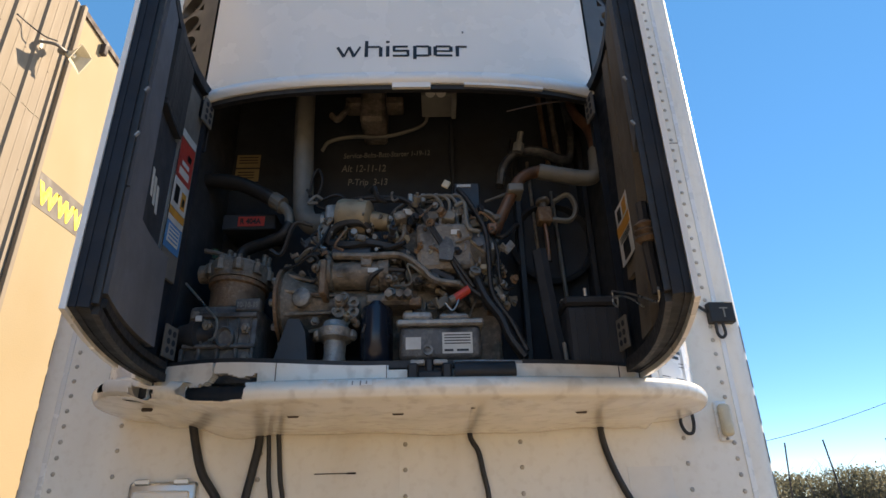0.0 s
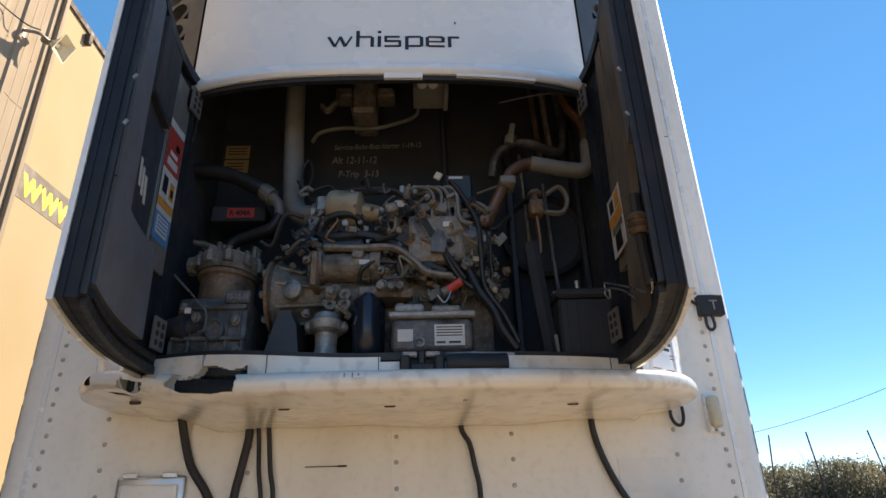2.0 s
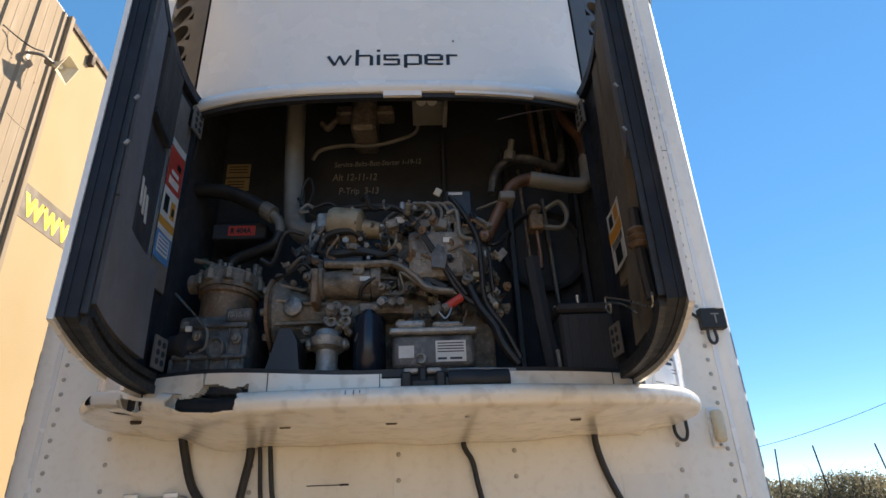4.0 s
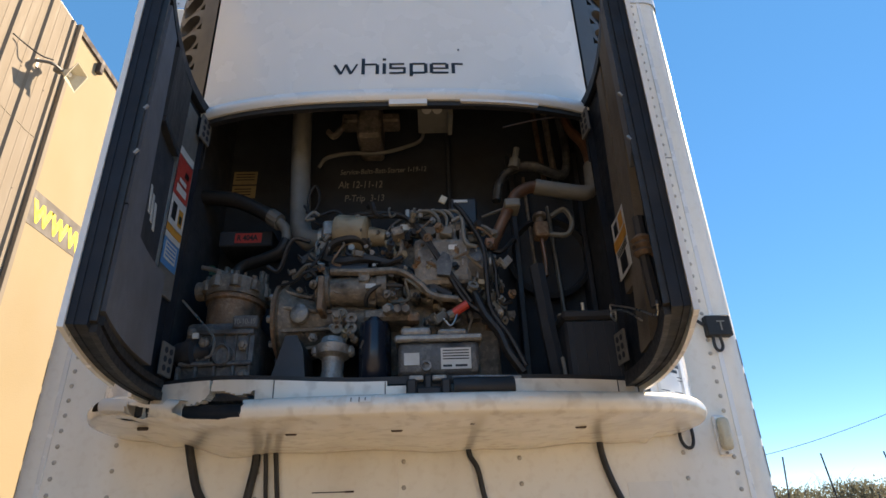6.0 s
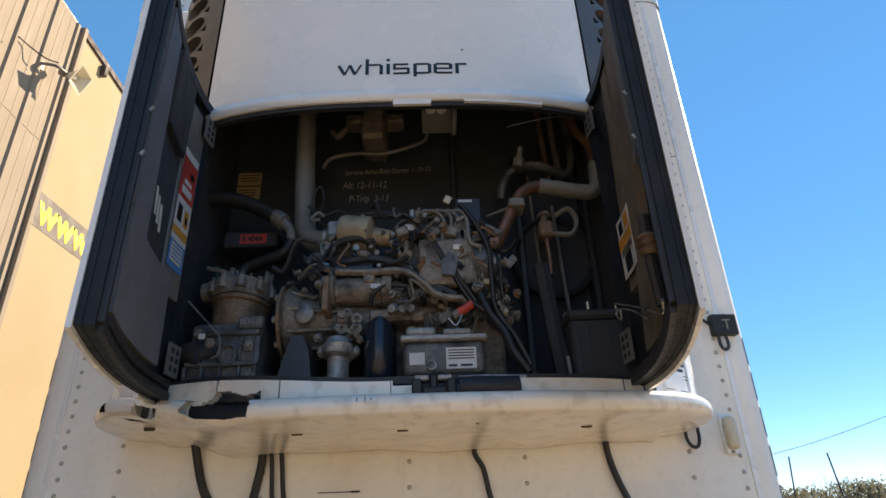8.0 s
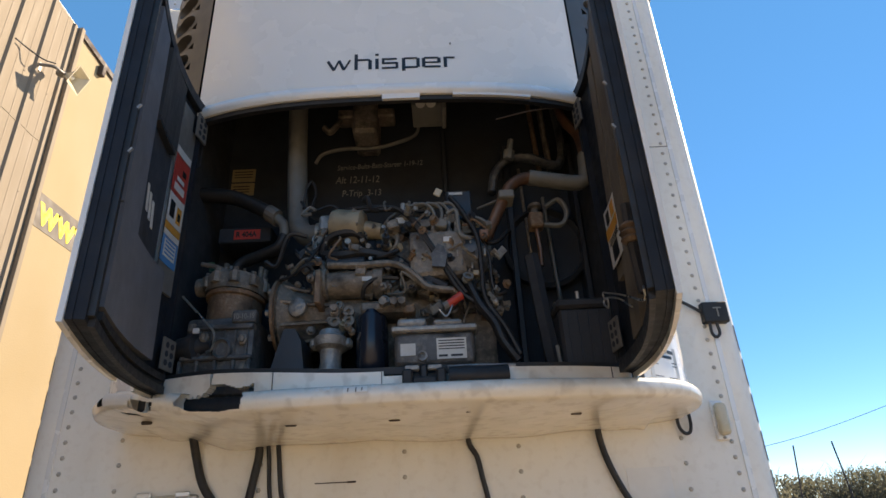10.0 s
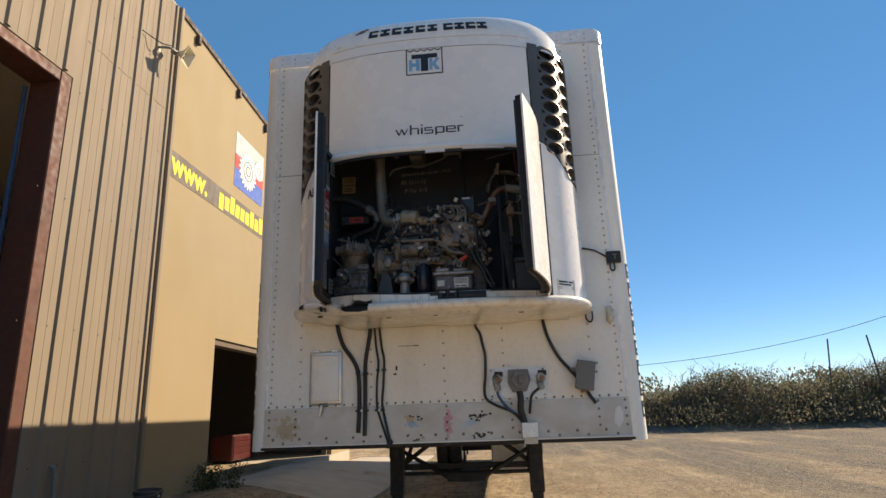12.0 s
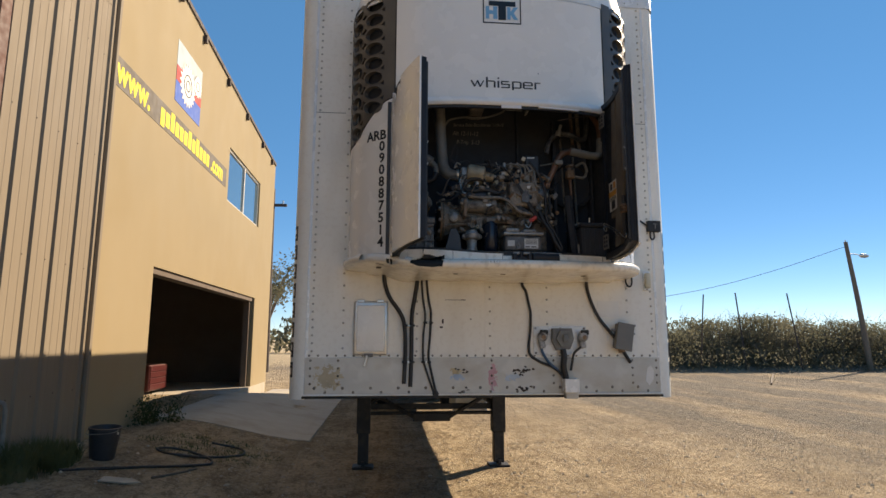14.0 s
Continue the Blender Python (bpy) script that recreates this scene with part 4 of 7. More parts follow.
for u, v, r in ((-0.47, 0.215, 0.03), (-0.50, 0.20, 0.02), (-0.44, 0.23, 0.018), (-0.62, 0.12, 0.018), (-0.47, 0.10, 0.016)):
    part("chip", prism([(u + r * random.uniform(0.6, 1.2) * math.cos(a), v + 0.55 * r * random.uniform(0.6, 1.2) * math.sin(a)) for a in [i * 0.79 for i in range(8)]], lambda p, q, w: cap_place(p, q, w), 0.003), BROWN if r > 0.015 and v > 0.19 else PATCH, unit, "worn chip")

# perforated side grilles, real holes
def grille(side):
    bm = bmesh.new()
    rim_w = 0.075
    ncol, cw, ch = 3, (SE - SG - rim_w) / 3 * 0.98, 0.106
    base = skin(0.004)

    def low(s):
        k = (abs(s) - SG) / (SE - SG)
        return 3.20 - 0.24 * smoothstep(k * 1.6)

    for c in range(ncol):
        s0 = SG + rim_w + c * cw
        sm = s0 + cw / 2
        zt = PAN_T + 0.035
        zl = low(sm)
        nrow = max(1, round((zt - zl) / ch))
        hh = (zt - zl) / nrow
        for r in range(nrow):
            zc = zl + (r + 0.5) * hh
            q, o, i2 = [], [], []
            for k in range(16):
                a = 2 * math.pi * (k + 0.5) / 16
                cx, cz = math.cos(a), math.sin(a)
                m = max(abs(cx), abs(cz))
                su, zu = cx / m * cw / 2, cz / m * hh / 2
                ss = sm + su
                zz = zc + zu
                if r == 0 and zu < 0:
                    zz = low(ss) + (zu + hh / 2)
                q.append(bm.verts.new(base(side * ss, zz, 0.0)))
                o.append(bm.verts.new(base(side * (sm + 0.43 * cw * cx), zc + 0.42 * hh * cz + 0.01 * cx, 0.002)))
                i2.append(bm.verts.new(base(side * (sm + 0.40 * cw * cx), zc + 0.39 * hh * cz + 0.01 * cx, -0.028)))
            for a, b in ((q, o), (o, i2)):
                for k in range(16):
                    j = (k + 1) % 16
                    f = (a[k], a[j], b[j], b[k])
                    bm.faces.new(f if side > 0 else f[::-1])
    for a, b in ((SG, SG + rim_w * 0.5), (SG + rim_w * 0.5, SG + rim_w)):
        zs_a, zs_b = steps(low(a), PAN_T + 0.035, 9), steps(low(b), PAN_T + 0.035, 9)
        for k in range(9):
            f = [bm.verts.new(base(side * u, z, 0.0)) for u, z in ((a, zs_a[k]), (b, zs_b[k]), (b, zs_b[k + 1]), (a, zs_a[k + 1]))]
            bm.faces.new(f if side > 0 else f[::-1])
    bmesh.ops.remove_doubles(bm, verts=bm.verts, dist=0.0008)
    part("side_grille", bm, GRILLE, unit, "black perforated side grille", smooth=True)
    part("grille_backing", sheet(skin(-0.045), [side * v for v in steps(SG, SE - 0.01, 8)][::side], [2.97, 3.5, PAN_T + 0.03], 0.004), LINER, unit)
    # white side panel below, its upper edge swept down to the rear
    sp = bmesh.new()
    n = 14
    ss = steps(SH + 0.012, SE, n)
    front_, back_ = [], []
    for s in ss:
        zl = low(max(s, SG))
        front_.append([sp.verts.new(skin(0.0)(side * s, z, 0.0)) for z in steps(2.112 + lift(side * s), zl - 0.006, 5)])
        back_.append([sp.verts.new(skin(-0.012)(side * s, z, 0.0)) for z in steps(2.112 + lift(side * s), zl - 0.006, 5)])
    for g, flip in ((front_, side < 0), (back_, side > 0)):
        for a, b in zip(g, g[1:]):
            for k in range(5):
                f = (a[k], b[k], b[k + 1], a[k + 1])
                sp.faces.new(f[::-1] if flip else f)
    for k in range(5):
        sp.faces.new((front_[0][k], front_[0][k + 1], back_[0][k + 1], back_[0][k]))
    for a, b, c, d in zip(front_, front_[1:], back_, back_[1:]):
        sp.faces.new((a[-1], b[-1], d[-1], c[-1]))
    part("side_panel", sp, GEL, unit, "white side panel", smooth=True)


grille(-1)
grille(1)

# bottom lip: a scuffed bullnose whose underside runs back to the wall
_nose = curved([(-0.02, 0, 2.170), (0.020, 0, 2.169), (0.043, 0, 2.162), (0.054, 0, 2.145), (0.050, 0, 2.126), (0.034, 0, 2.113), (-0.03, 0, 2.103), (-0.10, 0, 2.098)], 6)
_nk = [i / (len(_nose) - 1) for i in range(len(_nose))]


def lip_profile(s, k):
    """k from 0 (upper edge) to 1 (against the wall)."""
    wx = 1.008 - 0.032 * smoothstep(s / 0.9) if s > 0 else 1.008 - 0.03 * smoothstep(-s / 0.9)
    t = k * 1.8
    if t <= 1.0:
        o, z = float(np.interp(t, _nk, [p.x for p in _nose])), float(np.interp(t, _nk, [p.z for p in _nose]))
        px, py = plan(s, o)
        return Vector((UX + (px - UX) * wx, min(py, -0.002), z + lift(s)))
    f = (t - 1.0) / 0.8
    px, py = plan(s, -0.10)
    depth = min(1.0, -py / 0.30)
    drop = 0.004 * smoothstep(depth) + (0.006 * math.sin(s * 6.0) + 0.003 * math.sin(s * 17.0)) * depth
    return Vector((UX + (px - UX) * wx, py * (1 - f) - 0.003 * f, 2.098 - drop * f ** 0.8 + lift(s) * (1 - f) + 0.040 * smoothstep((-s - 0.60) / 0.3) * f))


def torn(s, k):
    """The ragged break in the bullnose, and a smaller one at its end."""
    e = 0.012 * noise.noise(Vector((s * 22, k * 14, 0.3))) + 0.005 * noise.noise(Vector((s * 90, k * 40, 0.9)))
    main = -0.562 - e < s < -0.376 + e * 0.6 and k < 0.35 - 0.06 * smoothstep((-0.52 - s) / 0.04) + e * 1.2
    right = -0.715 < s < -0.640 + e and 0.265 + e < k < 0.425 - 1.4 * max(0, s + 0.685) + e
    left = abs(s + 0.795) < 0.026 + e * 0.5 and abs(k - 0.445 - 0.6 * (s + 0.795)) < 0.022 + e
    end = -0.905 < s < -0.820 + e and k < 0.29 + e * 2
    upper = -0.690 < s < -0.600 and k < 0.235 - 0.5 * abs(s + 0.645) + e
    return not (main or right or left or end or upper)


us = steps(-SE, -0.96, 30) + steps(-0.955, -0.78, 70) + steps(-0.775, -0.60, 18) + steps(-0.595, -0.34, 130) + steps(-0.33, SE, 110)
ks = steps(0.0, 0.46, 70) + steps(0.48, 1.0, 16)
part("bottom_lip", sheet(lambda s, k, w: lip_profile(s, k), us, ks, 0.0, keep=torn), GEL_OLD, unit, "scuffed cream bullnose lip, torn open", smooth=True)
# added black sheet: gives the cavity behind the tear its darkness by colour
part("tear_dark", sheet(lambda s, k, w: lip_profile(s, k) + Vector((0, 0.060, 0.004)), steps(-0.99, -0.34, 26), steps(0.0, 0.6, 10), 0.0), PITCH, unit, "black sheet standing in for the shaded cavity behind the tear", smooth=True)
random.seed(3)
flap = sheet(lambda u, v, w: lip_profile(u, v + 0.35 * (u + 0.77)) + Vector((-0.003, -0.006 - 0.09 * (v - 0.21) + w, 0.004)), steps(-0.838, -0.700, 14), steps(0.215, 0.435, 14), 0.003, keep=lambda u, v: v < 0.425 + 0.008 * math.sin(u * 170) and u < -0.702 - 0.15 * (v - 0.2))
part("torn_flap", flap, GLINT, unit, "peeled white flap")
for s0 in (-0.29, 0.0, 0.52, -0.78):
    x, y = plan(s0, 0.0)
    part("lip_slot", box(x - 0.016, x + 0.016, y + 0.115, y + 0.125, 2.094 + lift(s0), 2.106 + lift(s0), 0.003), POST, unit)
for s0, s1, k0, k1, m_ in ((-0.115, -0.055, 0.16, 0.25, PATCH), (-0.185, -0.150, 0.15, 0.21, PATCH), (-0.045, -0.022, 0.15, 0.20, PATCH), (0.33, 0.37, 0.20, 0.23, PATCH), (0.20, 0.212, 0.5, 0.52, POST)):
    part("lip_decal", sheet(lambda s, k, w: lip_profile(s, k) + Vector((0, -0.0016 + w, -0.0006)), steps(s0, s1, 4), steps(k0, k1, 6), 0.001, keep=lambda s, k: noise.noise(Vector((s * 130, k * 60, 2.0))) > -0.25), m_, unit, "worn decal residue")
for s0, k0, k1 in ((-0.105, 0.18, 0.23), (-0.085, 0.175, 0.235), (-0.07, 0.18, 0.22)):
    part("decal_print", sheet(lambda s, k, w: lip_profile(s, k) + Vector((0, -0.0026 + w, -0.0008)), steps(s0, s0 + 0.003, 1), steps(k0, k1, 4), 0.0006), GREYBOX, unit)

# ledge under the opening, with a rubber seal and black latch parts
def ledge_at(s, z, w):
    """The ledge grows taller towards the torn end."""
    q = skin(-0.004)(s, z, w)
    rise = 0.006 + 0.025 * smoothstep((-s - 0.05) / 0.5)
    return q + Vector((0, 0, rise * min(1.0, (z - 2.14) / 0.05)))


def ledge_keep(s, z):
    e = 0.010 * noise.noise(Vector((s * 25, z * 40, 4.0))) + 0.004 * noise.noise(Vector((s * 90, z * 90, 1.0)))
    gap = -0.575 < s < -0.372 + e and z < 2.166 + 0.010 * smoothstep((s + 0.52) / 0.04) + 0.004 * math.sin((s + 0.52) * 40) + e
    return not gap and not abs(s + 0.497) < 0.0025 + 0.4 * abs(e) and not (0.035 < s < 0.145) and not (-0.02 < s <= 0.035 and z > 2.188) and not (0.145 <= s < 0.315 and z > 2.166 + e)


part("ledge", sheet(ledge_at, steps(-SH + 0.004, -0.60, 30) + steps(-0.597, -0.32, 130) + steps(-0.31, SH - 0.004, 110), steps(2.14, 2.202, 24), 0.03, keep=ledge_keep), GEL_OLD, unit, "white ledge, broken in places")
for s0 in (-0.32, -0.025, 0.62):
    part("ledge_joint", sheet(lambda s, z, w: ledge_at(s, z, w + 0.002), [s0, s0 + 0.002], [2.152, 2.190, 2.201], 0.01), POST, unit)
part("ledge_seal", sheet(lambda s, z, w: ledge_at(s, z, w - 0.016), steps(-SH + 0.01, SH - 0.01, 60), [2.197, 2.217], 0.02), RUBBER, unit, "black rubber seal")


def along(s, o, z):
    return Vector((*plan(s, o), z))


# latch: a notched black block with bright tabs, and a rubber roll beside it
block = bmesh.new()
for s0, s1, o, z0, z1 in ((0.032, 0.148, 0.012, 2.142, 2.180), (0.032, 0.060, 0.026, 2.148, 2.206), (0.122, 0.148, 0.026, 2.148, 2.206), (0.058, 0.124, 0.020, 2.150, 2.186), (0.078, 0.100, 0.004, 2.180, 2.222), (0.034, 0.146, -0.010, 2.176, 2.204)):
    x0, y0 = plan(s0, o)
    x1, y1 = plan(s1, o)
    block = box(x0, x1, min(y0, y1), max(y0, y1) + 0.045, z0, z1, 0.005, bm=block)
part("latch_block", block, PITCH, unit, "notched black plastic latch block")
part("latch_roll", tube([along(0.156, 0.004, 2.184), along(0.20, 0.006, 2.185), along(0.26, 0.005, 2.184), along(0.314, 0.004, 2.185)], 0.027, 14, 3), PITCH, unit, "split black rubber roll", smooth=True)
part("latch_lip", tube([along(0.154, -0.01, 2.213), along(0.24, -0.01, 2.214), along(0.34, -0.012, 2.212)], 0.006, 8, 3), CAST, unit, "bare worn edge")
for s0 in (0.058, 0.119):
    x, y = plan(s0, 0.0)
    part("latch_tab", box(x - 0.019, x + 0.019, y - 0.016, y + 0.01, 2.204, 2.217, 0.003), CAST, unit, "bright metal tab")

# the bay behind the opening
PLACE = BAY
BAYX = 0.735
part("bay_back", box(UX - 0.94, UX + 0.94, -0.05, -0.015, 2.21, 3.9), LINER, unit, "black bay back wall")
PLACE = SHELL
part("bay_floor", sheet(lambda s, k, w: Vector((plan(s, -0.03)[0], plan(s, -0.03)[1] * (1 - k) - 0.02 * k, 2.170 + lift(s) + w)), steps(-SH, SH, 30), [0.0, 0.5, 1.0], 0.02), LINER, unit)
PLACE = BAY
for side in (-1, 1):
    part("bay_side", box(UX + side * (BAYX + 0.015) - 0.012, UX + side * (BAYX + 0.015) + 0.012, -0.385, -0.052, 2.215, 3.85), LINER, unit)
    part("hinge_jamb", box(UX + side * BAYX - 0.014, UX + side * BAYX + 0.014, -0.415, -0.375, 2.15, 3.17, 0.004), BLACK, unit, "black hinge jamb")
PLACE = SHELL
part("bay_roof", sheet(lambda s, k, w: Vector((plan(s, -0.03)[0], plan(s, -0.03)[1] * (1 - k) - 0.02 * k, 3.75 + w)), steps(-SG, SG, 20), [0.0, 1.0], 0.02), LINER, unit)


def xz(u, v, w, y=-0.05):
    return Vector((u, y - w, v))


PLACE = BAY
# chalk notes on the back wall
for tx, u, v, sz in (("Service-Belts-Batt-Starter 1-19-12", -0.245, 3.182, 0.034), ("Alt 12-11-12", -0.250, 3.118, 0.046), ("P-Trip  3-13", -0.222, 3.055, 0.043)):
    part("chalk_note", lettered(tx, sz, lambda a, b, w, u=u, v=v: xz(u + a, v + b + 0.03 * a * (v > 3.15), w), 0.0008, wide=0.80, shear=0.12), CHALK, unit, "faint handwritten chalk note")
stk = part("bay_sticker", bars([(-0.70, -0.60, 3.145, 3.205)], xz, 0.0015), YPAPER, unit, "faded yellow service sticker")
part("sticker_block", bars([(-0.70, -0.60, 3.08, 3.138)], xz, 0.0015), YPAPER, stk)
for i in range(3):
    for u1, z_ in ((-0.61, 3.19), (-0.62, 3.12)):
        part("sticker_print", bars([(-0.69, u1, z_ - i * 0.013, z_ + 0.0045 - i * 0.013)], lambda u, v, w: xz(u, v, w + 0.0015), 0.0006), POST, stk)
rl = part("gas_label", bars([(-0.60, -0.50, 2.80, 2.838)], lambda u, v, w: xz(u, v, w, -0.19), 0.0015), RED, unit, "red refrigerant label")
part("label_text", lettered("R 404A", 0.030, lambda a, b, w: xz(-0.592 + a, 2.809 + b, w, -0.1916), 0.0008, wide=0.85, bold=0.001), INK, rl)
part("label_bracket", box(-0.66, -0.46, -0.188, -0.05, 2.79, 2.85, 0.004), LINER, unit)

# front lettering and badge
PLACE = SHELL
whf = lambda u, v, w: Vector((*plan(s_at(max(-0.9, min(0.9, (u - 0.046) * 0.94 + 0.012))), 0.001 + w), v))

def glyph(strokes):
    """Wide, square letters built of straight strokes (u0, v0, u1, v1, thickness)."""
    bm = bmesh.new()
    for i, (u0, v0, u1, v1, th_) in enumerate(strokes):
        d = Vector((u1 - u0, v1 - v0)).normalized()
        n_ = Vector((-d.y, d.x)) * th_ / 2
        n = 4
        for k in range(n):
            a0 = Vector((u0 + (u1 - u0) * k / n, v0 + (v1 - v0) * k / n))
            a1 = Vector((u0 + (u1 - u0) * (k + 1) / n, v0 + (v1 - v0) * (k + 1) / n))
            prism([tuple(a0 - n_), tuple(a1 - n_), tuple(a1 + n_), tuple(a0 + n_)], whf, 0.001 + 0.0001 * i, bm)
    return bm


X0, XH = 3.247, 3.288          # baseline and height of the small letters
TK, TN = 0.0125, 0.0075        # thick stems, thin bars
word = {
    "w": [(-0.186, XH, -0.162, X0, 0.011), (-0.162, X0, -0.145, XH, 0.007), (-0.145, XH, -0.126, X0, 0.011), (-0.126, X0, -0.104, XH, 0.007)],
    "h": [(-0.082, X0 - 0.003, -0.082, 3.312, TK), (-0.076, XH - 0.002, -0.036, XH - 0.002, TN), (-0.036, XH - 0.001, -0.029, XH - 0.009, 0.006), (-0.031, XH - 0.005, -0.031, X0 - 0.003, TK)],
    "i": [(-0.006, X0 - 0.003, -0.006, XH + 0.001, TK), (-0.006, 3.302, -0.006, 3.311, TK)],
    "s": [(0.012, X0, 0.066, X0, TN), (0.012, XH - 0.002, 0.066, XH - 0.002, TN), (0.014, 3.268, 0.066, 3.268, TN), (0.0165, 3.266, 0.0165, XH, 0.010), (0.0665, X0 - 0.002, 0.0665, 3.270, 0.010)],
    "p": [(0.091, 3.232, 0.091, XH, TK), (0.094, XH - 0.002, 0.142, XH - 0.002, TN), (0.094, X0, 0.142, X0, TN), (0.1435, X0, 0.1435, XH - 0.003, TK)],
    "e": [(0.164, X0, 0.164, XH - 0.003, TK), (0.166, XH - 0.002, 0.219, XH - 0.002, TN), (0.168, 3.266, 0.219, 3.266, 0.006), (0.166, X0, 0.225, X0, TN), (0.220, 3.264, 0.220, XH - 0.003, TK)],
    "r": [(0.243, X0 - 0.003, 0.243, XH + 0.001, TK), (0.246, XH - 0.002, 0.278, XH - 0.002, TN)]}
lettering = part("front_lettering", glyph(word["w"]), INK, unit, "the word whisper in wide black letters")
for ch in "hisper":
    part("letter", glyph(word[ch]), INK, lettering)
bd = lambda u, v, w: whf(u, v - 0.038, w)
fr = bmesh.new()
for r in ((-0.105, -0.097, 3.71, 3.905), (0.147, 0.155, 3.71, 3.905), (-0.097, 0.147, 3.71, 3.718)):
    bars([r], bd, 0.0014, fr)
for i in range(5):
    u0 = -0.097 + i * 0.0488
    for k in range(4):
        a0, a1 = k / 4, (k + 1) / 4
        z0, z1 = 3.903 - 0.014 * math.sin(math.pi * a0), 3.903 - 0.014 * math.sin(math.pi * a1)
        prism([(u0 + 0.0488 * a0, z0 - 0.007), (u0 + 0.0488 * a1, z1 - 0.007), (u0 + 0.0488 * a1, z1), (u0 + 0.0488 * a0, z0)], bd, 0.0014, fr)
badge = part("badge", fr, INK, unit, "square badge in black and light blue")
part("badge_black", bars([(-0.065, 0.118, 3.83, 3.862), (0.0, 0.052, 3.735, 3.83)], bd, 0.0014), INK, badge)
for rects in ([(-0.085, -0.062, 3.74, 3.825), (-0.062, -0.035, 3.772, 3.797), (-0.035, -0.008, 3.74, 3.825)], [(0.060, 0.083, 3.74, 3.825)]):
    part("badge_blue", bars(rects, bd, 0.0014), BLUE, badge)
bl = bmesh.new()
prism([(0.083, 3.775), (0.105, 3.74), (0.135, 3.74), (0.105, 3.785), (0.135, 3.825), (0.105, 3.825), (0.083, 3.792)], bd, 0.0014, bl)
part("badge_blue", bl, BLUE, badge)
part("panel_nick", bars([(0.262, 0.268, 3.345, 3.353)], whf, 0.001), INK, unit)
# unit number down the side panel
sf = lambda u, v, w: skin(0.001)(-(SH + 0.012) - 0.13 + u, v, w)
part("panel_lettering", lettered("ARB", 0.085, lambda a, b, w: sf(a - 0.055, 2.935 + b, w), 0.0012, wide=0.95, bold=0.002), INK, unit, "black letters on the side panel")
for i, ch in enumerate("090887514"):
    part("panel_digit", lettered(ch, 0.085, lambda a, b, w, z=2.862 - i * 0.0755: sf(a + 0.045, z + b, w), 0.0012, wide=0.95, bold=0.002), INK, unit, "black digit of the unit number")
rp = lambda u, v, w: skin(0.001)(SH + 0.05 + u, v, w)
dl = part("dealer_label", bars([(0.02, 0.17, 2.165, 2.285)], rp, 0.001), PAPER, unit, "white dealer label with black print")
part("label_print", bars([(0.035, 0.105, 2.264, 2.274), (0.115, 0.15, 2.264, 2.274), (0.035, 0.135, 2.248, 2.257), (0.03, 0.16, 2.236, 2.238), (0.03, 0.16, 2.226, 2.228), (0.035, 0.15, 2.19, 2.192), (0.035, 0.15, 2.18, 2.182)], lambda u, v, w: rp(u, v, w + 0.001), 0.0008), INK, dl)

